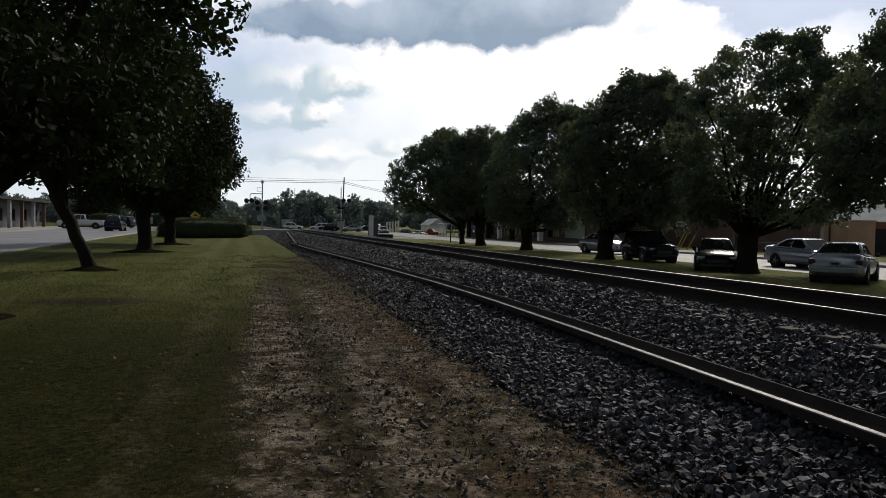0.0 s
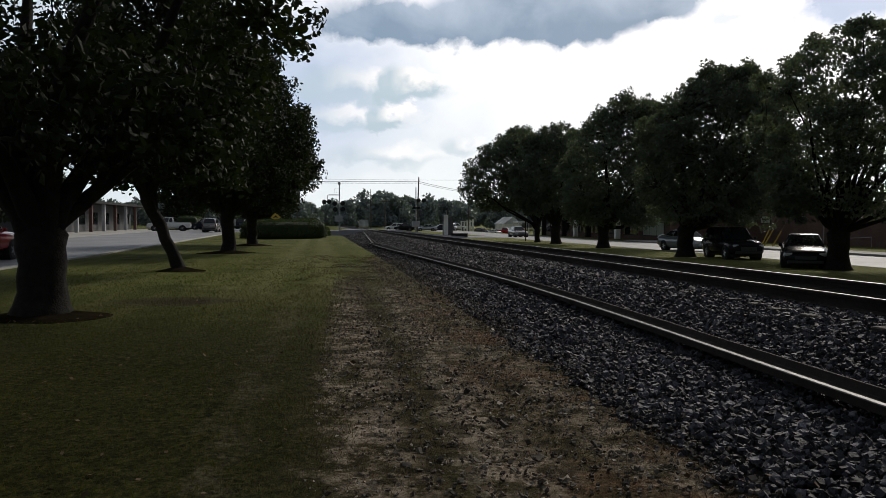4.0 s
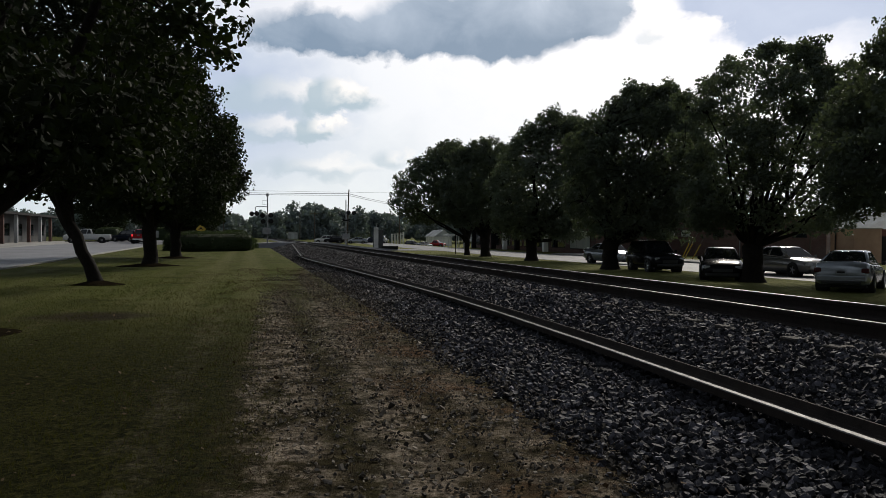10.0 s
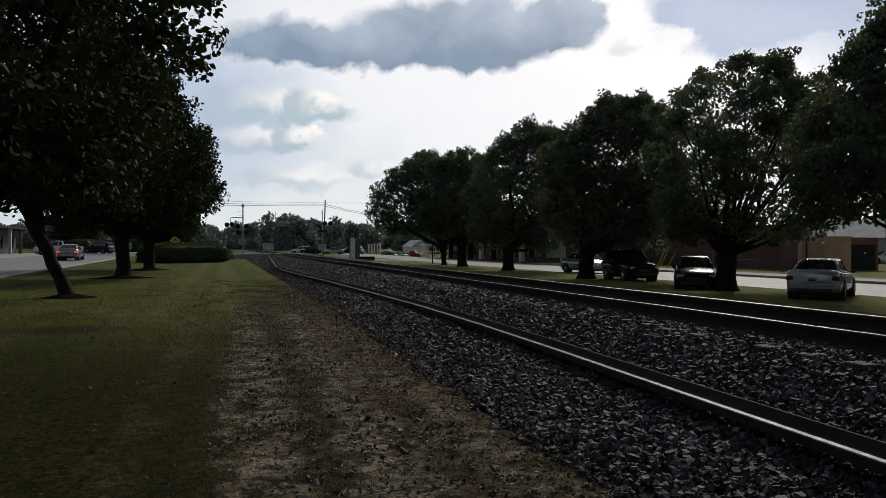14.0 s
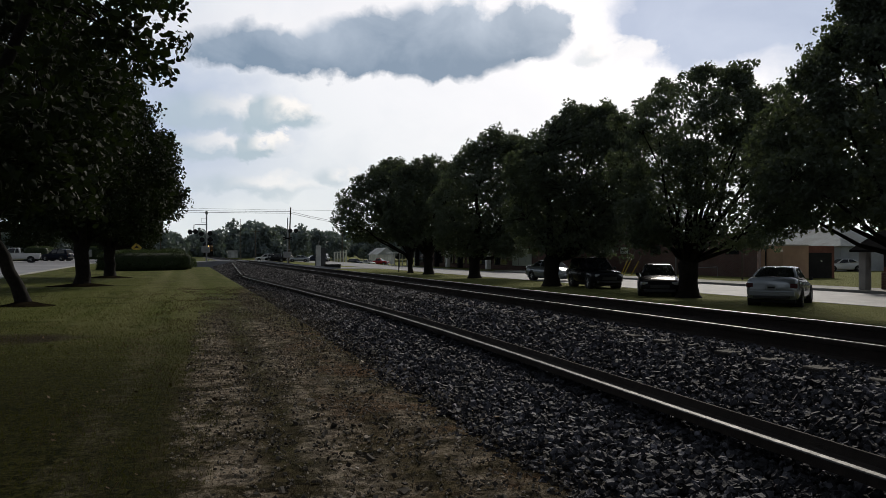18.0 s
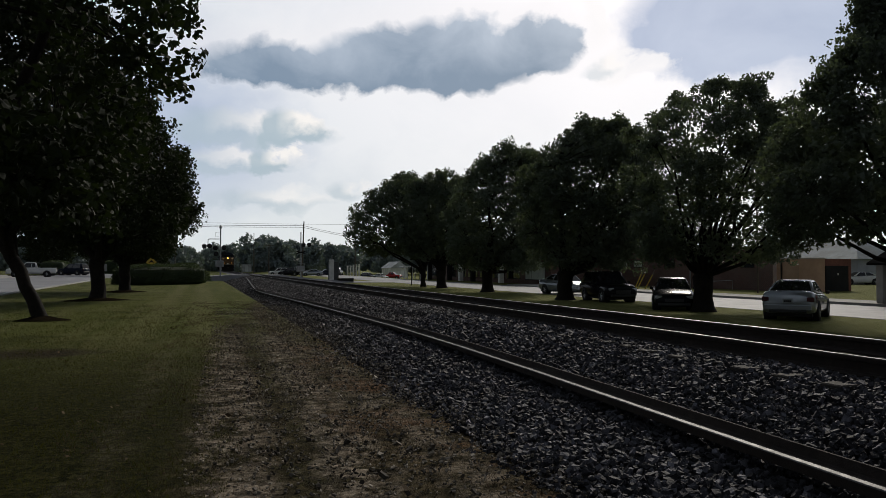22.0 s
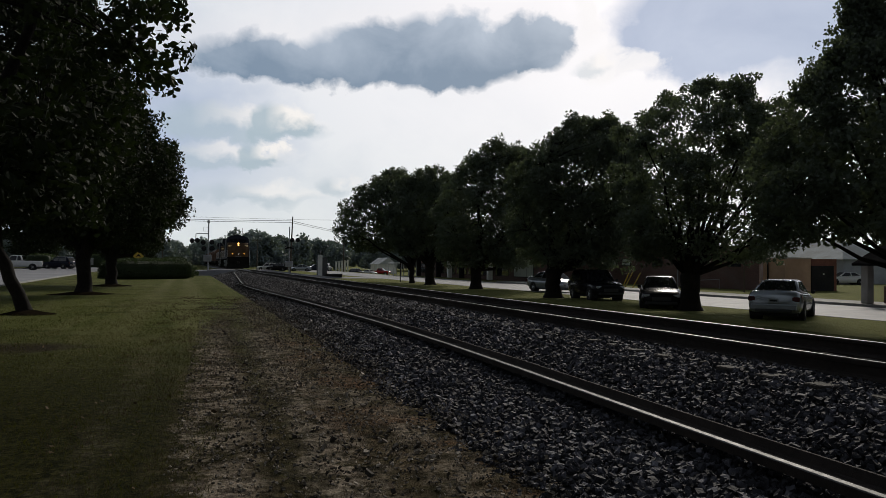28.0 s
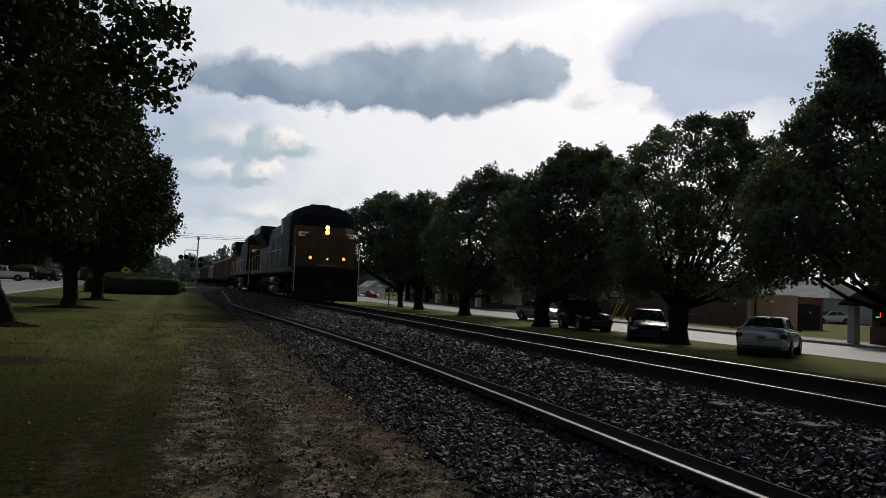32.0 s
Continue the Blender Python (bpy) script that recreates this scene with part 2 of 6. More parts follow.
def leaf_material(name, c1, c2, through_light=0.28, rough=0.6, spec=0.35):
    m = material(name, c1, rough, c2, 1.5, 0, 0, vary=0.45, spec=spec)
    nt = m.node_tree
    b = nt.nodes["Principled BSDF"]
    out = [n for n in nt.nodes if n.type == "OUTPUT_MATERIAL"][0]
    tr, mx = nt.nodes.new("ShaderNodeBsdfTranslucent"), nt.nodes.new("ShaderNodeMixShader")
    tr.inputs["Color"].default_value = (c1[0] * 1.6, c1[1] * 1.7, c1[2] * 0.8, 1)
    mx.inputs[0].default_value = through_light
    link(nt, b.outputs[0], mx.inputs[1])
    link(nt, tr.outputs[0], mx.inputs[2])
    link(nt, mx.outputs[0], out.inputs["Surface"])
    return m


M_BARK = material("bark", (0.024, 0.020, 0.017), 0.95, (0.011, 0.0095, 0.008), 9, 0, 0.9, 30, spec=0.15)
# paler and bluer than the leaves, with haze painted into the colour
M_LEAF_HAZED = leaf_material("leaf", (0.085, 0.105, 0.085), (0.060, 0.076, 0.060), 0.30)
M_LEAF_DEEP = leaf_material("deep_green_leaf", (0.021, 0.030, 0.012), (0.012, 0.018, 0.007), 0.15, 0.72, 0.22)
M_HEDGE = leaf_material("hedge_leaf", (0.04, 0.06, 0.025), (0.02, 0.035, 0.015))
M_ASPHALT = material("asphalt", (0.235, 0.235, 0.255), 0.7, (0.19, 0.19, 0.205), 1.2, 0, 0.15, 140, stains=0.15)
M_CONCRETE = material("concrete", (0.42, 0.41, 0.39), 0.85, (0.34, 0.33, 0.31), 2.5, 0, 0.2, 80)
M_PAVE = material("weathered_pavement", (0.30, 0.295, 0.285), 0.85, (0.24, 0.235, 0.225), 2.5, 0, 0.2, 80)
M_RAIL_TOP = material("worn_steel", (0.27, 0.265, 0.265), 0.45, (0.17, 0.165, 0.165), 6, 1.0)
M_RUST = material("rusty_steel", (0.034, 0.024, 0.019), 0.9, (0.02, 0.015, 0.013), 14, 0.1, 0.3, 90)
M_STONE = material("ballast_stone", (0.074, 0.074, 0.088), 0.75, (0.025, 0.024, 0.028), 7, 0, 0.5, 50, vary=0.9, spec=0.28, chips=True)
# browner, paler copy for far stones: the brighter light there is painted in
M_STONE_FAR_LIT = material("far_lit_ballast_stone", (0.155, 0.145, 0.145), 0.8, (0.07, 0.065, 0.065), 7, 0, 0.5, 50, vary=0.9, spec=0.28, chips=True)
M_BED = material("ballast_fines", (0.05, 0.048, 0.048), 0.9, (0.02, 0.02, 0.02), 9, 0, 0.6, 40, spec=0.1)
M_TIE = material("creosote_tie", (0.05, 0.042, 0.036), 0.9, (0.03, 0.026, 0.022), 6, 0, 0.6, 40, vary=0.3)
M_BRICK = material("red_brick", (0.20, 0.085, 0.06), 0.9, (0.15, 0.06, 0.045), 6, 0, 0.3, 60, vary=0.25)
M_TAN = material("tan_render", (0.50, 0.33, 0.22), 0.9, (0.42, 0.27, 0.18), 1.5, 0, 0.2, 30)
M_GREYWALL = material("grey_siding", (0.42, 0.44, 0.46), 0.7, (0.36, 0.38, 0.40), 2)
M_WHITE = material("white_paint", (0.75, 0.75, 0.73), 0.6, (0.65, 0.65, 0.62), 3)
M_DARK = material("dark_paint", (0.018, 0.018, 0.02), 0.8, (0.028, 0.028, 0.028), 5, spec=0.2)
M_TAR = material("dark_roofing", (0.014, 0.014, 0.015), 0.95, (0.022, 0.021, 0.021), 5, spec=0.0)
M_ROOF = material("slate_blue_roof", (0.10, 0.15, 0.19), 0.8, (0.08, 0.12, 0.15), 4)
M_GLASS = glass("window_glass", (0.02, 0.025, 0.03))
M_STEEL = material("galvanised_steel", (0.35, 0.36, 0.37), 0.5, (0.28, 0.29, 0.3), 6, 0.7)


def brick_material(name, c1, c2, mortar, axis):
    """Brickwork in the plane of z and the given axis (0: x, 1: y)."""
    m = bpy.data.materials.new(name)
    m.use_nodes = True
    nt = m.node_tree
    N = nt.nodes.new
    b = nt.nodes["Principled BSDF"]
    tc, sep, com, br, nz, mx = N("ShaderNodeTexCoord"), N("ShaderNodeSeparateXYZ"), N("ShaderNodeCombineXYZ"), N("ShaderNodeTexBrick"), N("ShaderNodeTexNoise"), N("ShaderNodeMix")
    link(nt, tc.outputs["Object"], sep.inputs[0])
    link(nt, sep.outputs[axis], com.inputs[0])
    link(nt, sep.outputs[2], com.inputs[1])
    link(nt, com.outputs[0], br.inputs["Vector"])
    br.inputs["Scale"].default_value = 1.0
    br.inputs["Brick Width"].default_value, br.inputs["Row Height"].default_value, br.inputs["Mortar Size"].default_value = 0.21, 0.075, 0.009
    br.inputs["Color1"].default_value, br.inputs["Color2"].default_value, br.inputs["Mortar"].default_value = (*c1, 1), (*c2, 1), (*mortar, 1)
    nz.inputs["Scale"].default_value, nz.inputs["Detail"].default_value = 0.7, 6
    link(nt, tc.outputs["Object"], nz.inputs["Vector"])
    mx.data_type, mx.blend_type = "RGBA", "MULTIPLY"
    mx.inputs[0].default_value = 0.6
    link(nt, br.outputs["Color"], mx.inputs[6])
    link(nt, nz.outputs[0], mx.inputs[7])
    link(nt, mx.outputs[2], b.inputs["Base Color"])
    bp = N("ShaderNodeBump")
    bp.inputs["Strength"].default_value, bp.inputs["Distance"].default_value, bp.invert = 0.5, 0.01, True
    link(nt, br.outputs["Fac"], bp.inputs["Height"])
    link(nt, bp.outputs[0], b.inputs["Normal"])
    b.inputs["Roughness"].default_value = 0.9
    return m


M_BRICKWALL = brick_material("brown_brickwork", (0.19, 0.09, 0.074), (0.14, 0.068, 0.056), (0.22, 0.19, 0.17), 1)
M_YPAINT = material("yellow_plastic", (0.55, 0.38, 0.04), 0.5, (0.48, 0.32, 0.04), 5)
# greenish pale colour for some window panes
M_PALE_PANE = material("pale_pane", (0.55, 0.60, 0.52), 0.8, (0.45, 0.50, 0.43), 2)
M_WOOD = material("weathered_pole", (0.12, 0.095, 0.075), 0.9, (0.08, 0.065, 0.05), 5, 0, 0.3, 30)
M_REDGLOW = glowing("red_neon", (1.0, 0.05, 0.03), 1.6)
M_GREENGLOW = glowing("green_neon", (0.05, 0.9, 0.2), 1.2)
M_LENS = material("dark_red_lens", (0.10, 0.012, 0.012), 0.25, (0.07, 0.01, 0.01), 5)
# leaves of the far woods: distance haze is painted into this colour
M_HAZY = leaf_material("haze_painted_leaf", (0.17, 0.21, 0.225), (0.145, 0.18, 0.195), 0.12)
M_BLADE = leaf_material("grass_blade", (0.045, 0.047, 0.013), (0.082, 0.074, 0.026), 0.42, 0.9, 0.0)
M_STRAW = material("dry_grass", (0.14, 0.10, 0.058), 0.9, (0.085, 0.055, 0.033), 1.3, vary=0.5, spec=0.2)
M_PEBBLE = material("pale_gravel", (0.17, 0.15, 0.125), 0.9, (0.085, 0.073, 0.06), 5, vary=0.8, chips=True, spec=0.3)
# bare soil, darkened further to paint in the shadow round the trunks
M_SOIL_SHADE = material("soil_with_shade", (0.022, 0.017, 0.011), 0.95, (0.012, 0.010, 0.007), 6, 0, 0.8, 30, spec=0.0)

# ---- building helpers ----
def part(name, bm, mat, parent=None, label="", smooth=False, loc=None):
    """Links a bmesh as one mesh object, under a thing or a part."""
    me = bpy.data.meshes.new(name)
    if smooth:
        for f in bm.faces:
            f.smooth = True
    bm.to_mesh(me)
    bm.free()
    me.materials.append(mat)
    ob = new(name, me)
    if parent is not None:
        ob.parent = parent
    if loc is not None:
        ob.matrix_basis = loc
    return tagged(ob, label)


def soup(name, verts, faces, mat, parent=None, label="", smooth=False):
    """A mesh from computed arrays: verts (n, 3), faces (m, 3 or 4)."""
    me = bpy.data.meshes.new(name)
    verts, faces = np.asarray(verts, "f"), np.asarray(faces, "i")
    k = faces.shape[1]
    me.vertices.add(len(verts))
    me.vertices.foreach_set("co", verts.ravel())
    me.loops.add(faces.size)
    me.loops.foreach_set("vertex_index", faces.ravel())
    me.polygons.add(len(faces))
    me.polygons.foreach_set("loop_start", np.arange(0, faces.size, k, dtype="i"))
    me.polygons.foreach_set("use_smooth", np.full(len(faces), smooth))
    me.update(calc_edges=True)
    me.materials.append(mat)
    ob = new(name, me)
    if parent is not None:
        ob.parent = parent
    return tagged(ob, label)


def thing(name, m, label, category, group=""):
    ob = new(name)
    ob.empty_display_size = 0.2
    ob.matrix_basis = m
    return tagged(ob, label, category, group)


def bx(bm, x0, x1, y0, y1, z0, z1, bev=0.0, seg=1):
    r = bmesh.ops.create_cube(bm, size=1, matrix=Matrix.LocRotScale(((x0 + x1) / 2, (y0 + y1) / 2, (z0 + z1) / 2), None, (x1 - x0, y1 - y0, z1 - z0)))
    if bev:
        bmesh.ops.bevel(bm, geom=list({e for v in r["verts"] for e in v.link_edges}), offset=bev, segments=seg, affect="EDGES", profile=0.5)
    return bm


def box(x0, x1, y0, y1, z0, z1, bev=0.0, seg=1):
    return bx(bmesh.new(), x0, x1, y0, y1, z0, z1, bev, seg)


def tube(bm, pts, radii, n=8, cap=True):
    """A round tube along points."""
    pts = [Vector(p) for p in pts]
    if not hasattr(radii, "__len__"):
        radii = [radii] * len(pts)
    rings = []
    for i, p in enumerate(pts):
        d = (pts[min(i + 1, len(pts) - 1)] - pts[max(i - 1, 0)]).normalized()
        a = d.orthogonal().normalized() if i == 0 else (last - last.dot(d) * d).normalized()
        last = a
        b = d.cross(a)
        rings.append([bm.verts.new(p + radii[i] * (math.cos(2 * math.pi * k / n) * a + math.sin(2 * math.pi * k / n) * b)) for k in range(n)])
    for r, s in zip(rings, rings[1:]):
        for k in range(n):
            bm.faces.new((r[k], r[(k + 1) % n], s[(k + 1) % n], s[k]))
    if cap:
        bm.faces.new(rings[0][::-1])
        bm.faces.new(rings[-1])
    return bm


def loft(bm, rings, closed=True, cap=True):
    """Skins rings of points, each of the same length."""
    vs = [[bm.verts.new(p) for p in r] for r in rings]
    n = len(vs[0])
    for r, s in zip(vs, vs[1:]):
        for k in range(n if closed else n - 1):
            bm.faces.new((r[k], r[(k + 1) % n], s[(k + 1) % n], s[k]))
    if cap:
        bm.faces.new(vs[0][::-1])
        bm.faces.new(vs[-1])
    bmesh.ops.recalc_face_normals(bm, faces=bm.faces)
    return bm


def prism(bm, outline, x0, x1):
    """An outline in (y, z), extruded from x0 to x1."""
    return loft(bm, [[(x0, y, z) for y, z in outline], [(x1, y, z) for y, z in outline]])


def extrude_y(bm, outline, y0, y1):
    """An outline in (x, z), extruded from y0 to y1."""
    return loft(bm, [[(x, y0, z) for x, z in outline], [(x, y1, z) for x, z in outline]])


# ---- trees ----
def leaf_cloud(rng, centres, radii, per, size, squash=0.8, sides=4, droop=0.0):
    """Leaves as small bent blades scattered in clumps: four-cornered far off, oval with a point near by."""
    c = np.repeat(centres, per, 0)
    r = np.repeat(radii, per)
    d = rng.normal(size=(len(c), 3))
    d /= np.linalg.norm(d, axis=1, keepdims=True)
    p = c + d * (r * rng.uniform(0.25, 1.0, len(c)) ** 0.6)[:, None] * (1, 1, squash)
    n = d * 0.6 + rng.normal(size=d.shape) * 0.7
    n /= np.linalg.norm(n, axis=1, keepdims=True)
    a = np.cross(n, rng.normal(size=n.shape))
    a /= np.linalg.norm(a, axis=1, keepdims=True)
    if droop:
        a[:, 2] -= droop
        a -= n * (a * n).sum(1, keepdims=True)
        a /= np.linalg.norm(a, axis=1, keepdims=True) + 1e-9
    b = np.cross(n, a)
    s = size * rng.uniform(0.6, 1.3, len(c))[:, None]
    if sides == 4:
        v = [p - a * s * 0.62, p - b * s * 0.40 - n * s * 0.1, p + a * s * 0.62, p + b * s * 0.40 - n * s * 0.1]
    else:
        v = [p - a * s * 0.55, p - a * s * 0.22 - b * s * 0.36, p + a * s * 0.18 - b * s * 0.30, p + a * s * 0.66 - n * s * 0.12, p + a * s * 0.18 + b * s * 0.30, p - a * s * 0.22 + b * s * 0.36]
    v = np.stack(v, 1)
    return v.reshape(-1, 3), np.arange(v.shape[0] * v.shape[1]).reshape(-1, v.shape[1])


def unit(rng, n):
    d = rng.normal(size=(n, 3))
    return d / np.linalg.norm(d, axis=1, keepdims=True)


def tree(seed, m, label, crown_r, crown_z, trunk_r, fork=1.8, lean=(0, 0), clumps=420, per=60, leaf=0.12, limbs=7, offset=(0, 0), top_off=(0, 0), group="", crown_mat=None, clump_r=0.4, mound=0.0, fill=300, fill_leaf=1.5, wide=0.38, taper=0.6, boughs=17, lobe=0.36, open_core=0.0, limb=1.0, sides=4, droop=0.0, foot=0.6, fill_top=0.9, even=0.22):
    """A trunk with root flare, limbs and twigs, and a crown of lobed boughs set with tufts of leaves.
    crown_z: the crown's lower and upper end; wide: the height of its greatest breadth; open_core: how far the inside stays bare."""
    rng = np.random.default_rng(seed)
    base = thing("tree", m, label, "tree", group)
    bm = bmesh.new()
    top = Vector((lean[0], lean[1], fork))
    k = 5
    pts = [Vector((0, 0, -0.25)), Vector((0, 0, 0.0)), Vector((top.x * 0.05, top.y * 0.05, 0.18))] + [Vector((top.x * i / k + rng.normal() * 0.03, top.y * i / k + rng.normal() * 0.03, 0.18 + (fork - 0.18) * i / k)) for i in range(1, k + 1)]
    pts.append(top + Vector((0, 0, 0.5)))
    rad = [trunk_r * 1.55, trunk_r * 1.32, trunk_r * 1.08] + [trunk_r * (1.0 - 0.1 * math.sin(math.pi * i / k)) for i in range(1, k + 1)] + [trunk_r * 0.25]
    tube(bm, pts, rad, 12)
    z0, z1 = crown_z
    axis0, axis1 = np.array([lean[0] + offset[0], lean[1] + offset[1]]), np.array([lean[0] + offset[0] + top_off[0], lean[1] + offset[1] + top_off[1]])

    def girth(q):
        return foot + (1 - foot) * math.sin(math.pi / 2 * q / wide) if q < wide else max(0.05, math.cos(math.pi / 2 * (q - wide) / (1 - wide))) ** taper

    # boughs: rounded heads, set round the axis from the bottom to the top
    heads = []
    for i in range(boughs):
        q = min(0.97, ((i + 0.6) / boughs) ** 0.8)
        a = i * 2.39996 + rng.uniform(-0.35, 0.35)
        r = crown_r * lobe * rng.uniform(0.65, 1.3) * (1.0 - 0.45 * q * q)
        d = max(0.0, crown_r * girth(q) * rng.uniform(0.84, 1.12) - r * 0.85)
        c = axis0 + (axis1 - axis0) * q + d * np.array([math.cos(a), math.sin(a)])
        heads.append((c[0], c[1], min(z0 + (z1 - z0) * q, z1 - r * 0.75) + rng.uniform(-0.2, 0.2), r))
    heads = np.array(heads)
    own = rng.choice(boughs, clumps, p=heads[:, 3] ** 2 / (heads[:, 3] ** 2).sum())
    w = unit(rng, clumps)
    mid = np.array([*(axis0 + axis1) / 2, (z0 + z1) / 2])
    outw = heads[own, :3] - mid
    outw /= np.linalg.norm(outw, axis=1, keepdims=True) + 1e-6
    w += outw * 0.45 + (0, 0, 0.15)
    w /= np.linalg.norm(w, axis=1, keepdims=True)
    cen = heads[own, :3] + w * (heads[own, 3] * rng.uniform(0.62, 1.0, clumps))[:, None] * (1, 1, 0.9)
    # some of the tufts lie evenly over the whole outline
    spread = np.flatnonzero(rng.random(clumps) < even)
    eq, ea = rng.random(len(spread)) ** 0.75 * 0.97, rng.uniform(0, 2 * math.pi, len(spread))
    er = crown_r * np.array([girth(q) for q in eq]) * rng.uniform(0.72, 0.98, len(spread))
    cen[spread] = np.c_[axis0 + (axis1 - axis0) * eq[:, None] + np.c_[np.cos(ea), np.sin(ea)] * er[:, None], z0 + (z1 - z0) * eq]
    stray = rng.random(clumps) < 0.10                 # single tufts that stand out of the outline
    cen[stray] += w[stray] * rng.uniform(0.15, 0.5, (stray.sum(), 1))
    # the shaded inside
    iq, ia = rng.random(fill) * fill_top, rng.uniform(0, 2 * math.pi, fill)
    ir = crown_r * np.array([girth(q) for q in iq]) * 0.8 * np.sqrt(rng.random(fill))
    aim = np.c_[axis0 + (axis1 - axis0) * iq[:, None], z0 + (z1 - z0) * iq]
    core = aim + np.c_[np.cos(ia) * ir, np.sin(ia) * ir, np.zeros(fill)]
    if open_core:
        dist = np.linalg.norm((core - aim)[:, :2], axis=1)
        core = core[(dist > crown_r * open_core * rng.uniform(0.7, 1.3, fill)) | (core[:, 2] < z0 + 0.12 * (z1 - z0))]
    cen, core = cen[cen[:, 2] > z0 - 0.1 - 0.35 * rng.random(len(cen)) ** 2], core[core[:, 2] > z0]
    crad = clump_r * rng.uniform(0.6, 1.3, len(cen))
    # limbs reach out to the boughs; twigs join the tufts to them
    joints = []
    for i in np.argsort(-heads[:, 3])[:limbs] if limbs < boughs else range(boughs):
        end = Vector(heads[i, :3])
        mid = top.lerp(end, 0.45) + Vector((rng.normal() * 0.22, rng.normal() * 0.22, -0.1 + rng.normal() * 0.2))
        q = [top.lerp(pts[0], 0.32), top.lerp(mid, 0.18), mid, mid.lerp(end, 0.5) + Vector((rng.normal() * 0.2, rng.normal() * 0.2, 0.15)), end]
        r0 = trunk_r * rng.uniform(0.40, 0.60) * limb
        tube(bm, q, [r0 * 1.05, r0, r0 * 0.6, r0 * 0.36, r0 * 0.12], 7)
        joints += [(p, r0 * s) for p, s in zip(q[1:], (0.8, 0.6, 0.36, 0.2))] + [(q[2].lerp(q[3], 0.5), r0 * 0.45), (q[3].lerp(q[4], 0.5), r0 * 0.22)]
    jp = np.array([tuple(p) for p, r in joints])
    for i in range(0, len(cen), 2):
        j = int(np.argmin(((jp - cen[i]) ** 2).sum(1)))
        p, e = joints[j][0], Vector(cen[i])
        mid = p.lerp(e, 0.5) + Vector((rng.normal() * 0.1, rng.normal() * 0.1, 0.12))
        r = min(joints[j][1] * 0.5, 0.035)
        tube(bm, [p, mid, e], [r, r * 0.6, 0.006], 4, False)
    part("trunk", bm, M_BARK, base, smooth=True)
    if mound:
        ring = lambda q, z: [(mound * q * math.cos(a) * (1 + 0.12 * math.sin(3 * a + seed)), mound * q * math.sin(a) * (1 + 0.12 * math.cos(2 * a + seed)), z) for a in [i * math.pi / 12 for i in range(24)]]
        part("root_mound", loft(bmesh.new(), [ring(1.0, -0.06), ring(0.95, 0.0), ring(0.6, 0.05), ring(0.25, 0.12)]), M_SOIL_SHADE, base, "bare soil round the trunk with its shadow painted in", smooth=True)
    v, fc = leaf_cloud(rng, cen, crad, per, leaf, sides=sides, droop=droop)
    soup("crown", v, fc, crown_mat or M_LEAF_HAZED, base)
    if len(core):
        v, fc = leaf_cloud(rng, core, np.full(len(core), clump_r * 1.3), 14, leaf * fill_leaf, droop=droop)
        soup("inner_leaves", v, fc, crown_mat or M_LEAF_HAZED, base)
    return base


# ---- ground, tracks, roads ----
GL, GR = -0.75, -1.10                       # the lawn beside the camera, and the ground past the tracks


def lane_l(y):
    """The height of the ground along the street past the lawn, which climbs towards the crossing."""
    return float(np.interp(y, (35, 51, 88, 130, 300), (GL, -0.66, -0.42, -0.25, -0.1)))


def lane_r(y):
    return float(np.interp(y, (70, 120, 190, 300), (GR, -1.05, -0.85, -0.5)))


def ground_z(x, y=0):
    if x < -15:
        return lane_l(y)
    if x < -11:
        return lane_l(y) + (GL - lane_l(y)) * (x + 15) / 4 if y < 92 else lane_l(y)
    if y > 104 and x < 4.5:
        return -0.3
    if x < -3.3:
        return GL
    if x < 3.7:
        return GL - 0.4 * min(1, (x + 3.3) / 0.8) if x < 0 else -1.35
    if x < 4.6:
        return -1.35 + (lane_r(y) + 1.35) * (x - 3.7) / 0.9
    if x > 27 and y > 118:
        return lane_r(y) - min(1, (x - 27) / 2) * (0.55 * min(1, (y - 118) / 6) + 0.82 * min(1, max(0, (y - 150) / 35)))
    return lane_r(y)


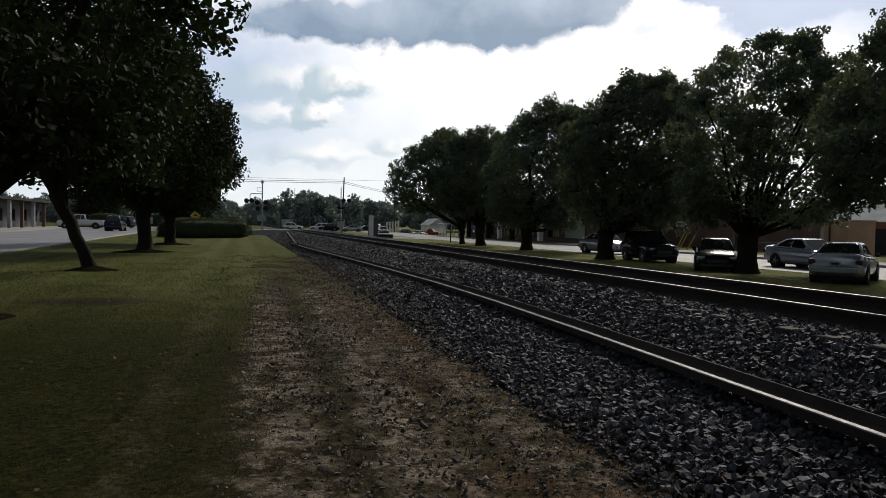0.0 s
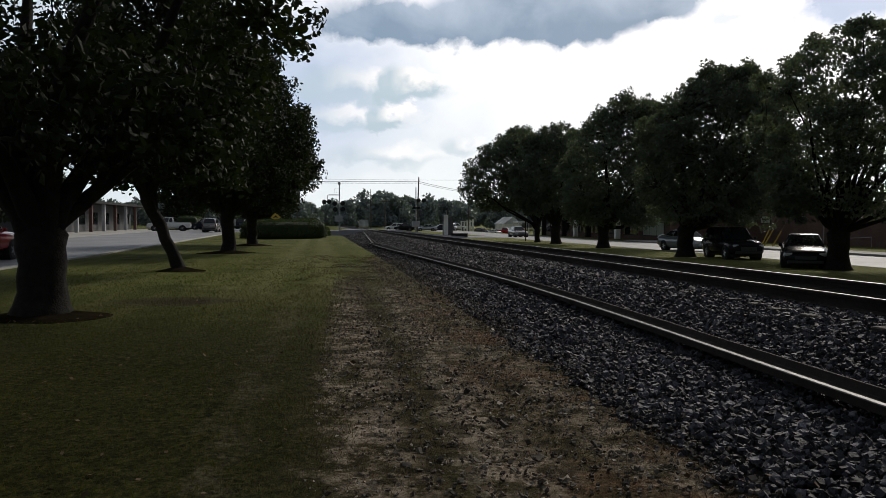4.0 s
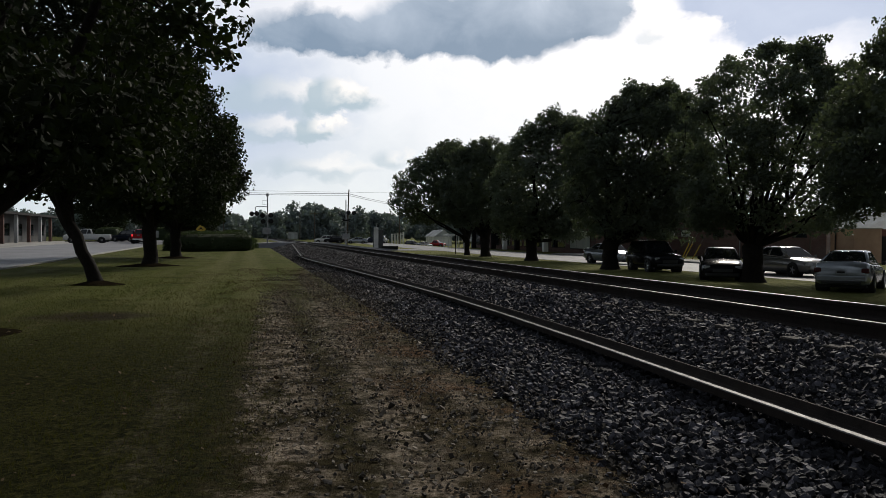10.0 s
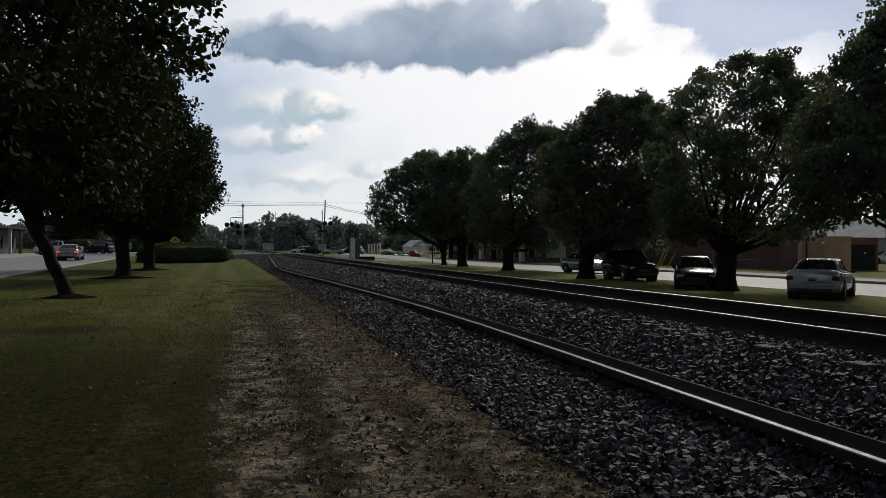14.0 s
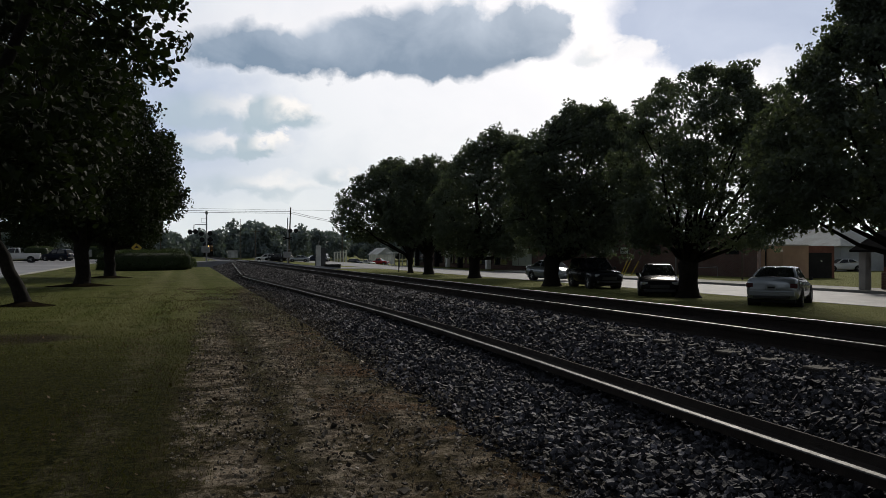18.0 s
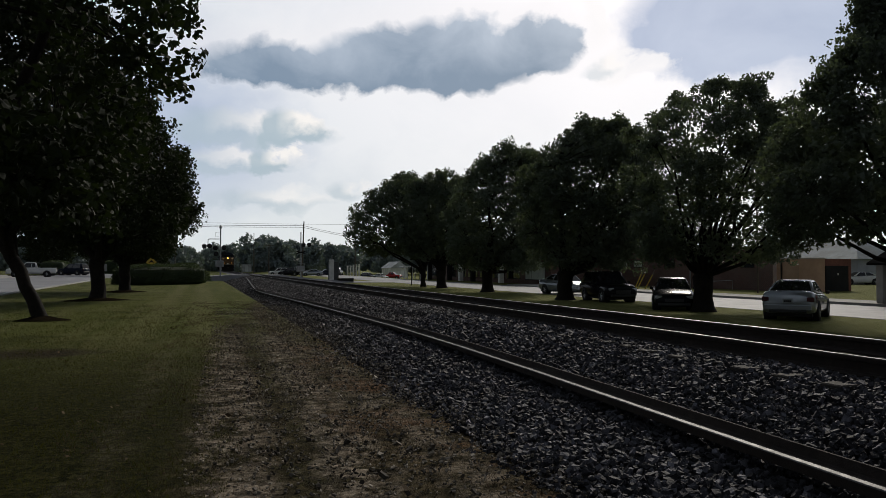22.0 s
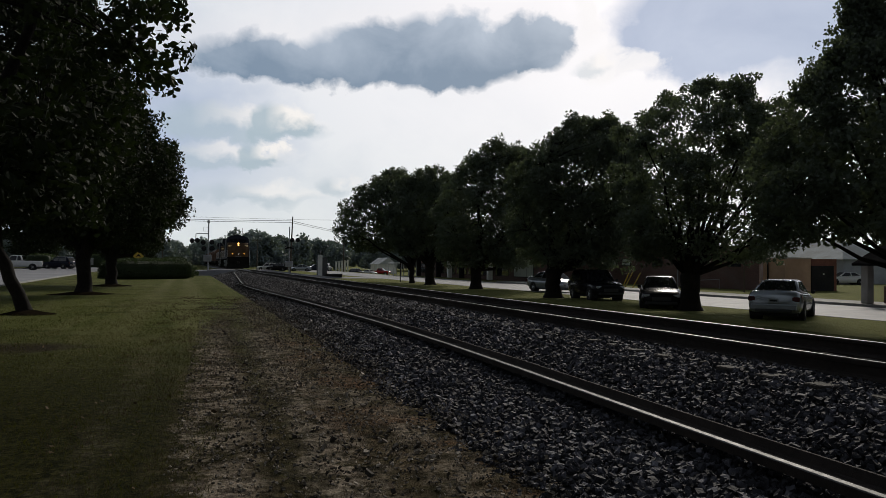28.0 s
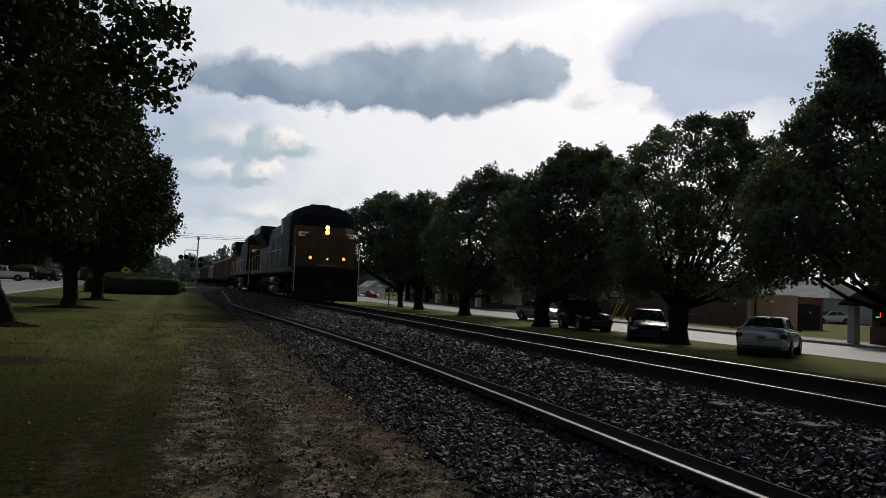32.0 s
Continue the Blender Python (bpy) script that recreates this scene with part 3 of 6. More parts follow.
def ground_material():
    """Mown grass that thins out to dry dirt and gravel towards the track."""
    m = bpy.data.materials.new("lawn_and_dirt")
    m.use_nodes = True
    nt = m.node_tree
    N = nt.nodes.new
    b = nt.nodes["Principled BSDF"]
    tc, sep = N("ShaderNodeTexCoord"), N("ShaderNodeSeparateXYZ")
    link(nt, tc.outputs["Object"], sep.inputs[0])

    def tex(scale, detail=6, rough=0.65):
        n = N("ShaderNodeTexNoise")
        n.inputs["Scale"].default_value, n.inputs["Detail"].default_value, n.inputs["Roughness"].default_value = scale, detail, rough
        link(nt, tc.outputs["Object"], n.inputs["Vector"])
        return n.outputs[0]

    def ramp(v, stops):
        r = N("ShaderNodeValToRGB")
        while len(r.color_ramp.elements) < len(stops):
            r.color_ramp.elements.new(0.5)
        for e, (p, c) in zip(r.color_ramp.elements, stops):
            e.position, e.color = 0.5 + (p - 0.5) * 0.6, (*c, 1)
        link(nt, v, r.inputs[0])
        return r.outputs[0]

    def math_(op, a, c, clamp=False):
        n = N("ShaderNodeMath")
        n.operation, n.use_clamp = op, clamp
        for i, v in enumerate((a, c)):
            if isinstance(v, (int, float)):
                n.inputs[i].default_value = v
            else:
                link(nt, v, n.inputs[i])
        return n.outputs[0]

    def mix(f, a, c):
        n = N("ShaderNodeMix")
        n.data_type = "RGBA"
        link(nt, f, n.inputs[0])
        link(nt, a, n.inputs[6])
        link(nt, c, n.inputs[7])
        return n.outputs[2]

    mid, fine, big, clod = tex(1.1), tex(24, 8, 0.75), tex(0.22, 4), tex(3.2, 8, 0.75)
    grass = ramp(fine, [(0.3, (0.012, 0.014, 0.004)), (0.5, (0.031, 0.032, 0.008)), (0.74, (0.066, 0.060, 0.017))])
    lit_far_grass = ramp(fine, [(0.3, (0.046, 0.060, 0.014)), (0.5, (0.092, 0.108, 0.027)), (0.72, (0.155, 0.155, 0.048))])
    straw = ramp(fine, [(0.3, (0.12, 0.115, 0.05)), (0.6, (0.20, 0.19, 0.085)), (0.8, (0.26, 0.235, 0.12))])
    dry = ramp(clod, [(0.32, (0.030, 0.025, 0.011)), (0.5, (0.064, 0.050, 0.026)), (0.68, (0.12, 0.092, 0.058))])
    red = ramp(fine, [(0.3, (0.05, 0.027, 0.014)), (0.55, (0.125, 0.070, 0.038)), (0.75, (0.21, 0.135, 0.085))])
    dirt = ramp(fine, [(0.3, (0.11, 0.088, 0.064)), (0.5, (0.27, 0.225, 0.172)), (0.75, (0.40, 0.35, 0.285))])
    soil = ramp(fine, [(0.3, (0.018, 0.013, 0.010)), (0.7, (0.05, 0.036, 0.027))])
    wob = math_("MULTIPLY", math_("SUBTRACT", mid, 0.5), 0.9)
    wob2 = math_("MULTIPLY", math_("SUBTRACT", clod, 0.5), 0.7)
    x = math_("ADD", sep.outputs[0], math_("ADD", wob, wob2))
    y = sep.outputs[1]

    def band(x0, w, slope=0.0):
        """1 along a worn line at x0 (drifting with y), 0 away from it."""
        u = math_("DIVIDE", math_("SUBTRACT", math_("SUBTRACT", x, x0), math_("MULTIPLY", y, slope)), w)
        return math_("SUBTRACT", 1.0, math_("MULTIPLY", u, u), True)

    def step(v, lo, hi):
        n = N("ShaderNodeMapRange")
        n.interpolation_type = "SMOOTHSTEP"
        n.inputs["From Min"].default_value, n.inputs["From Max"].default_value = lo, hi
        link(nt, v, n.inputs["Value"])
        return n.outputs[0]

    left = math_("LESS_THAN", sep.outputs[0], 3.0)
    near = math_("SUBTRACT", 1.0, step(y, 14.0, 21.0))
    def clods(col, scale, lo, hi):
        """The colour broken up into crumbs and tufts, each of its own shade."""
        v, sp, mr, mu = N("ShaderNodeTexVoronoi"), N("ShaderNodeSeparateColor"), N("ShaderNodeMapRange"), N("ShaderNodeVectorMath")
        v.inputs["Scale"].default_value = scale
        add = N("ShaderNodeVectorMath")
        add.operation = "MULTIPLY_ADD"
        nz = N("ShaderNodeTexNoise")
        nz.inputs["Scale"].default_value = scale * 0.8
        link(nt, tc.outputs["Object"], nz.inputs["Vector"])
        link(nt, nz.outputs["Color"], add.inputs[0])
        add.inputs[1].default_value = (1.1 / scale,) * 3
        link(nt, tc.outputs["Object"], add.inputs[2])
        link(nt, add.outputs[0], v.inputs["Vector"])
        link(nt, v.outputs["Color"], sp.inputs[0])
        mr.inputs["To Min"].default_value, mr.inputs["To Max"].default_value = lo, hi
        link(nt, sp.outputs[0], mr.inputs["Value"])
        mu.operation = "SCALE"
        link(nt, col, mu.inputs[0])
        link(nt, mr.outputs[0], mu.inputs["Scale"])
        return mu.outputs[0]

    dry, dirt, red, grass = clods(dry, 11, 0.4, 1.8), clods(dirt, 9, 0.35, 1.55), clods(red, 13, 0.4, 1.9), clods(grass, 16, 0.5, 1.3)
    # near grass dark, far grass bright: the fall of light put into colour
    lawn = mix(step(y, 8.0, 22.0), grass, lit_far_grass)
    lawn = mix(math_("MULTIPLY", step(big, 0.45, 0.75), math_("MULTIPLY", fine, 0.6)), lawn, straw)
    cm = N("ShaderNodeCombineXYZ")
    link(nt, math_("MULTIPLY", sep.outputs[0], 1.6), cm.inputs[0])
    link(nt, math_("MULTIPLY", sep.outputs[1], 0.12), cm.inputs[1])
    st = N("ShaderNodeTexNoise")
    st.inputs["Scale"].default_value, st.inputs["Detail"].default_value = 1.0, 5
    link(nt, cm.outputs[0], st.inputs["Vector"])
    lawn = mix(math_("MULTIPLY", math_("MULTIPLY", step(st.outputs[0], 0.46, 0.66), 0.4), step(y, 9.0, 20.0)), lawn, straw)
    lawn = mix(math_("MULTIPLY", step(tex(0.45, 6, 0.7), 0.52, 0.66), 0.55), lawn, grass)
    # sunlight on the lawn past the tracks, painted as a brighter grass colour
    sunlit_lawn = ramp(fine, [(0.3, (0.10, 0.115, 0.035)), (0.5, (0.17, 0.18, 0.06)), (0.72, (0.25, 0.235, 0.095))])
    lawn = mix(math_("GREATER_THAN", sep.outputs[0], 12.0), lawn, sunlit_lawn)
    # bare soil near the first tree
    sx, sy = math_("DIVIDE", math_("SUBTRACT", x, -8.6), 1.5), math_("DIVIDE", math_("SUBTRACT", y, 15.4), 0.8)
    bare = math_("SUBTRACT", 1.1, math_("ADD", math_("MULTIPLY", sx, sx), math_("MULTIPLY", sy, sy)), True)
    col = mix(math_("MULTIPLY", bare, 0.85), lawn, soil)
    # the worn verge, its wheel ruts and its reddish dry growth
    edge = math_("SUBTRACT", math_("SUBTRACT", x, math_("MULTIPLY", y, 0.02)), math_("MULTIPLY", math_("MAXIMUM", math_("SUBTRACT", y, 17.0), 0.0), 0.10))
    verge = math_("MULTIPLY", step(edge, -6.2, -5.65), left)
    tuft = step(mid, 0.5, 0.62)
    col = mix(math_("MULTIPLY", verge, math_("SUBTRACT", 1.0, math_("MULTIPLY", tuft, 0.4))), col, dry)
    green = math_("MULTIPLY", math_("MAXIMUM", band(-5.08, 0.36, 0.03), math_("MULTIPLY", band(-4.25, 0.5, 0.04), step(y, 6.0, 11.0))), step(clod, 0.40, 0.58))
    col = mix(math_("MULTIPLY", math_("MULTIPLY", green, 0.92), left), col, lawn)
    rutted = step(clod, 0.42, 0.56)
    ruts = math_("MAXIMUM", math_("MAXIMUM", band(-5.58, 0.34, 0.02), band(-4.76, 0.40, 0.03)), math_("MAXIMUM", math_("MULTIPLY", band(-6.62, 0.24, 0.02), 0.14), math_("MULTIPLY", band(-3.75, 0.36), 0.7)))
    col = mix(math_("MULTIPLY", math_("MULTIPLY", ruts, rutted), near), col, dirt)
    far_ruts = math_("MAXIMUM", band(-5.7, 0.55), band(-7.2, 0.5))
    col = mix(math_("MULTIPLY", math_("MULTIPLY", far_ruts, 0.5), math_("MULTIPLY", step(y, 12.0, 20.0), left)), col, straw)
    growth = math_("MULTIPLY", step(tex(0.7, 6, 0.7), 0.44, 0.6), math_("MULTIPLY", band(-4.0, 0.9, 0.035), math_("MULTIPLY", left, near)))
    col = mix(math_("MULTIPLY", growth, 0.75), col, red)
    stony = math_("MULTIPLY", step(edge, -4.7, -4.2), math_("MULTIPLY", left, step(y, 15.0, 22.0)))
    col = mix(math_("MULTIPLY", stony, 0.7), col, dry)
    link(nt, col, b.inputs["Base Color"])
    b.inputs["Roughness"].default_value, b.inputs["Specular IOR Level"].default_value = 0.9, 0.03
    bp = N("ShaderNodeBump")
    bp.inputs["Strength"].default_value, bp.inputs["Distance"].default_value = 1.0, 0.06
    link(nt, tex(22, 8, 0.75), bp.inputs["Height"])
    link(nt, bp.outputs[0], b.inputs["Normal"])
    return m


M_GROUND = ground_material()


def build_ground():
    xs = np.concatenate([[-2500, -600, -200, -80, -40, -25], np.arange(-18, 8.1, 0.25), [10, 13, 18, 25, 27, 29, 40, 80, 200, 600, 2500]])
    ys = np.concatenate([[-400, -60, -10], np.arange(0, 40.1, 0.5), np.arange(42, 140, 4), [160, 190, 220, 300, 400, 900, 3500]])
    v = np.array([(x, y, ground_z(x, y) + (0.035 * noise.noise((x * 0.5, y * 0.5, 0)) + 0.015 * noise.noise((x * 1.9, y * 1.9, 3)) if -16 < x < -4 and 0 < y < 60 else 0)) for x in xs for y in ys])
    ny = len(ys)
    i = np.array([(a * ny + b, (a + 1) * ny + b, (a + 1) * ny + b + 1, a * ny + b + 1) for a in range(len(xs) - 1) for b in range(ny - 1)])
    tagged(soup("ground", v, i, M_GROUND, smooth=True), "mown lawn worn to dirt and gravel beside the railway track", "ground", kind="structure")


build_ground()


def toe(y):
    """Where the stones give way to dirt on the camera's side."""
    return float(np.interp(y, (0, 4.5, 8, 12, 16, 20, 30, 50), (-3.5, -3.45, -3.4, -3.25, -3.0, -2.85, -2.75, -2.8))) + 0.22 * noise.noise((0.0, y * 0.6, 8.0)) + 0.14 * noise.noise((4.0, y * 2.1, 8.0))


def ballast_z(x, y=0.0):
    """The cross-section of the stone bed."""
    if x < -2.05:
        x = -2.05 + (x + 2.05) * 1.45 / (-2.05 - toe(y))
    pts = [(-4.6, -0.95), (-3.7, -0.80), (-3.2, -0.71), (-2.6, -0.61), (-1.6, -0.50), (-0.9, -0.28), (-0.45, -0.21), (0.0, -0.19), (1.5, -0.19), (2.0, -0.21), (2.5, -0.30), (3.6, -0.80), (4.2, -1.2)]
    return float(np.interp(x, [p[0] for p in pts], [p[1] for p in pts]))


def build_ballast():
    xs, ys = np.arange(-4.4, 4.11, 0.1), np.concatenate([np.arange(-12, 2, 1), np.arange(2, 30, 0.15), np.arange(30, 94, 1.0), [94.5]])
    v = np.array([(x, y, ballast_z(x, y) - 0.02 + 0.03 * noise.noise((x * 6, y * 6, 1)) + 0.03 * noise.noise((x * 1.2, y * 1.2, 5))) for x in xs for y in ys])
    ny = len(ys)
    i = np.array([(a * ny + b, (a + 1) * ny + b, (a + 1) * ny + b + 1, a * ny + b + 1) for a in range(len(xs) - 1) for b in range(ny - 1)])
    tagged(soup("ballast", v, i, M_BED, smooth=False), "grey crushed stone bed under the railway track", "ballast", kind="structure")
    v2 = np.array([(x, y, ballast_z(x) - 0.02) for x in np.arange(-4.4, 4.11, 0.4) for y in (103, 180, 400, 900)])
    i2 = np.array([(a * 4 + b, (a + 1) * 4 + b, (a + 1) * 4 + b + 1, a * 4 + b + 1) for a in range(21) for b in range(3)])
    tagged(soup("ballast", v2, i2, M_STONE), "grey crushed stone bed beyond the crossing", "ballast", kind="structure")


build_ballast()


def rail_profile(s=1.0):
    """Half a flat-bottomed rail: foot, web and head, in (x, z) with the head's top at 0."""
    h = [(0.076, -0.185), (0.076, -0.172), (0.02, -0.152), (0.009, -0.135), (0.009, -0.055), (0.034, -0.042), (0.0365, -0.012), (0.030, -0.002)]
    return [(x * s, z * s) for x, z in h] + [(-x * s, z * s) for x, z in h[::-1]]


def spare_x(y):
    """The line of the spare rail on the ballast."""
    return float(np.interp(y, (-10, 3, 5, 8, 11, 15, 19.5, 27, 32.5, 51.3), (-2.75, -2.17, -2.10, -1.98, -1.90, -1.88, -1.95, -2.14, -2.34, -2.61)))


def lying_rail(pts, label):
    """A rail lying on its side, its head towards the lawn."""
    base = thing("spare_rail", Matrix.Identity(4), label, "rail")
    prof = [(-0.0925 - z, x) for x, z in rail_profile()]
    strip = [(-0.094, 0.030), (-0.090, 0.0385), (-0.052, 0.0385), (-0.052, 0.030)]
    rings, tops = [], []
    pts = [Vector(p) for p in pts]
    for i, p in enumerate(pts):
        d = (pts[min(i + 1, len(pts) - 1)] - pts[max(i - 1, 0)]).normalized()
        side = d.cross(Vector((0, 0, 1))).normalized()
        tilt = lambda x, z: p + side * x + Vector((0, 0, z + 0.10 * x))
        rings.append([tilt(x, z) for x, z in prof])
        tops.append([tilt(x, z) for x, z in strip])
    part("rail_body", loft(bmesh.new(), rings), M_RUST, base)
    part("worn_edge", loft(bmesh.new(), tops), M_RAIL_OLD, base, "pale worn side of the rail head")
    return base


def rail(name, pts, label, top=True, w=0.027):
    """A rail along points at its head's middle, with its shiny running surface."""
    base = thing(name, Matrix.Identity(4), label, "rail")
    prof = rail_profile()
    rings, tops = [], []
    pts = [Vector(p) for p in pts]
    for i, p in enumerate(pts):
        d = (pts[min(i + 1, len(pts) - 1)] - pts[max(i - 1, 0)]).normalized()
        side = d.cross(Vector((0, 0, 1))).normalized()
        rings.append([p + side * x + Vector((0, 0, z)) for x, z in prof])
        tops.append([p + side * x + Vector((0, 0, z)) for x, z in ((-w, 0.0005), (w, 0.0005), (w, -0.004), (-w, -0.004))])
    part("rail_body", loft(bmesh.new(), rings), M_RUST, base)
    part("running_surface", loft(bmesh.new(), tops), M_RAIL_TOP if top else M_RAIL_OLD, base, "bright worn running surface")
    return base


M_RAIL_OLD = material("dull_steel", (0.23, 0.225, 0.22), 0.6, (0.10, 0.098, 0.095), 14, 0.15, spec=0.35)
rail("rail", [(0, -12, 0), (0, 40, 0), (0, 200, 0), (0, 900, 0)], "steel running rail with a bright worn head", w=0.014)
rail("rail", [(1.508, -12, 0), (1.508, 40, 0), (1.508, 200, 0), (1.508, 900, 0)], "steel running rail with a bright worn head")
lying_rail([(spare_x(y), y, float(np.interp(y, (14, 33, 42), (-0.42, -0.485, -0.56)))) for y in np.arange(-10, 51.8, 1.0)], "long rusty spare rail lying on its side on the ballast")
lying_rail([(-2.62, 46.3, -0.46), (-2.3, 54, -0.44), (-1.6, 70, -0.36), (-0.95, 86, -0.22)], "rusty spare rail end bent towards the crossing")


def build_roads():
    def strip(name, outline, z, mat, label, cat):
        bm = bmesh.new()
        top = [bm.verts.new((x, y, z)) for x, y in outline]
        bot = [bm.verts.new((x, y, z - 0.35)) for x, y in outline]
        bm.faces.new(top)
        for k in range(len(top)):
            j = (k + 1) % len(top)
            bm.faces.new((top[j], top[k], bot[k], bot[j]))
        bmesh.ops.recalc_face_normals(bm, faces=bm.faces)
        return tagged(part(name, bm, mat), label, cat, kind="structure")

    strip("road_right", [(RN, -60), (RF, -60), (RF, 70), (RN, 70)], GR + 0.012, M_ASPHALT, "pale asphalt street beside the railway", "road")
    strip("pavement", [(RF, -60), (RF + 3.0, -60), (RF + 3.0, 75), (RF, 75)], GR + 0.13, M_PAVE, "raised concrete pavement along the street", "pavement")
    strip("kerb_right", [(RF - 0.18, -60), (RF - 0.003, -60), (RF - 0.003, 75), (RF - 0.18, 75)], GR + 0.145, M_CONCRETE, "concrete kerb", "kerb")
    def ribbon(name, x0, x1, ys, hz, lift, mat, label, cat, drop=0.3):
        """A strip that follows the lie of the land."""
        bm = bmesh.new()
        loft(bm, [[(x0, y, hz(y) + lift), (x1, y, hz(y) + lift), (x1, y, hz(y) - drop), (x0, y, hz(y) - drop)] for y in ys])
        return tagged(part(name, bm, mat), label, cat, kind="structure")

    yl = [-40, 20, 35, 43, 51, 60, 70, 80, 88, 110, 130, 220]
    ribbon("road_left", -27.6, -16.45, yl, lane_l, 0.012, M_ASPHALT, "pale asphalt street past the lawn", "road")
    ribbon("kerb_left", -16.45, -16.1, yl[:9], lane_l, 0.06, M_CONCRETE, "low pale concrete kerb", "kerb")
    ribbon("forecourt", -48, -27.6, [30, 35, 51, 70, 88, 110, 130], lane_l, 0.02, M_CONCRETE, "pale concrete forecourt past the street", "forecourt")
    ribbon("road_far", RN, RF, [70, 95, 120, 150, 190, 220, 300], lane_r, 0.012, M_ASPHALT, "pale asphalt street beyond the crossing", "road")
    bm = bmesh.new()
    xs = [(-16.1, lane_l(98)), (-9, -0.45), (-5, -0.22), (-2.6, -0.06), (4.2, -0.06), (8, -0.55), (13, -0.95), (18.1, -1.06)]
    loft(bm, [[(x, 95.2, z), (x, 102.5, z), (x, 103.5, -1.4), (x, 94.2, -1.4)] for x, z in xs])
    tagged(part("crossing_road", bm, M_ASPHALT), "asphalt road ramped over the level crossing", "road", kind="structure")


RN, RF = 18.1, 26.0
build_roads()

# ---- trees ----
ROW_L, ROW_R = "trees along the lawn", "trees along the street"
tree(1, pose(-10.35, 13.1, GL), "broad dark tree with a thick forked trunk on the lawn", 4.55, (2.45, 11.0), 0.40, 1.35, clumps=820, per=38, leaf=0.115, limbs=12, clump_r=0.40, group=ROW_L, mound=1.0, fill=300, fill_top=0.2, boughs=28, lobe=0.30, wide=0.34, taper=0.7, sides=6, droop=0.7, crown_mat=M_LEAF_DEEP)
tree(2, pose(-10.37, 25.2, GL), "leafy tree with a thin leaning trunk on the lawn", 3.9, (2.9, 10.0), 0.2, 2.3, lean=(-1.0, 0.1), clumps=900, per=40, leaf=0.125, limbs=9, mound=0.8, fill=520, crown_mat=M_LEAF_DEEP, group=ROW_L, offset=(0.6, 0), sides=6, droop=0.5, wide=0.4)
tree(3, pose(-10.57, 40.0, GL), "leafy tree with a dark straight trunk on the lawn", 5.0, (2.7, 9.4), 0.36, 2.0, clumps=900, per=34, leaf=0.15, limbs=9, group=ROW_L, mound=1.6, fill=520, crown_mat=M_LEAF_DEEP, clump_r=0.45)
tree(4, pose(-10.5, 53.0, GL), "leafy tree with a flared trunk beside the hedge", 4.7, (2.6, 8.4), 0.36, 1.9, clumps=800, per=32, leaf=0.17, limbs=8, group=ROW_L, mound=1.6, fill=480, crown_mat=M_LEAF_DEEP, clump_r=0.48)
STREET_TREE = "dark leafy street tree with low spreading limbs"
tree(5, pose(15.18, 27.72, GR), STREET_TREE, 4.2, (2.2, 9.9), 0.45, 1.5, clumps=1450, per=38, leaf=0.115, limbs=26, group=ROW_R, clump_r=0.31, fill=640, offset=(0.6, -0.5), open_core=0.42, limb=0.5, boughs=34, lobe=0.24, wide=0.48, taper=0.42, foot=0.75)
tree(6, pose(14.91, 40.24, GR), STREET_TREE, 4.7, (2.0, 10.6), 0.50, 1.6, clumps=1400, per=36, leaf=0.135, limbs=10, group=ROW_R, clump_r=0.35, fill=1100, offset=(1.2, -0.6), top_off=(0.9, -0.3), boughs=28, lobe=0.27, wide=0.42, taper=0.5)
tree(7, pose(15.97, 55.66, GR), STREET_TREE, 5.1, (1.9, 11.5), 0.47, 1.6, clumps=1300, per=32, leaf=0.15, limbs=10, group=ROW_R, clump_r=0.40, fill=1000, offset=(0.9, -0.5), top_off=(1.0, -0.4), boughs=28, lobe=0.26, wide=0.40, taper=0.5)
tree(8, pose(15.94, 67.51, GR), STREET_TREE, 4.6, (2.8, 11.0), 0.47, 1.6, clumps=1000, per=28, leaf=0.17, limbs=9, group=ROW_R, clump_r=0.43, fill=560, boughs=24, lobe=0.27, taper=0.55)
tree(9, pose(15.75, 73.0, GR), STREET_TREE, 6.3, (3.4, 11.7), 0.27, 1.6, clumps=1150, per=28, leaf=0.18, limbs=9, group=ROW_R, clump_r=0.46, fill=620, offset=(-0.9, 3.4), boughs=28, lobe=0.26, wide=0.28, taper=0.72)
tree(11, pose(15.10, 16.32, GR), "tall dark street tree with a narrow ragged top", 4.2, (2.8, 10.1), 0.45, 1.6, clumps=1600, per=38, leaf=0.11, limbs=24, group=ROW_R, clump_r=0.31, fill=900, fill_top=0.5, offset=(-0.8, 0.4), top_off=(-1.0, 0.4), boughs=36, lobe=0.22, wide=0.22, taper=1.6, limb=0.5, foot=0.85)
tree(12, pose(15.21, 4.69, GR), STREET_TREE, 5.6, (2.0, 12.6), 0.45, 1.6, clumps=900, per=30, leaf=0.15, limbs=8, group=ROW_R, clump_r=0.45, fill=500)
# unseen trees behind the camera, added to shade the near ground
for s, y in ((13, -1.5), (14, -13.5)):
    tree(s, pose(-10.3, y, GL), "broad dark tree added behind the camera for shade", 4.4, (2.0, 10.5), 0.38, 1.7, clumps=300, per=40, leaf=0.2, limbs=6, group=ROW_L, mound=1.4, clump_r=0.7, fill=200)

# ---- vehicles ----
M_TYRE = material("tyre_rubber", (0.018, 0.018, 0.019), 0.85, (0.025, 0.025, 0.025), 20)
M_RIM = material("alloy_rim", (0.45, 0.46, 0.47), 0.35, (0.38, 0.39, 0.4), 8, 0.9)
M_PLASTIC = material("black_plastic", (0.02, 0.02, 0.022), 0.6, (0.028, 0.028, 0.03), 12)
M_CARGLASS = glass("car_glass", (0.012, 0.014, 0.017), 0.03)
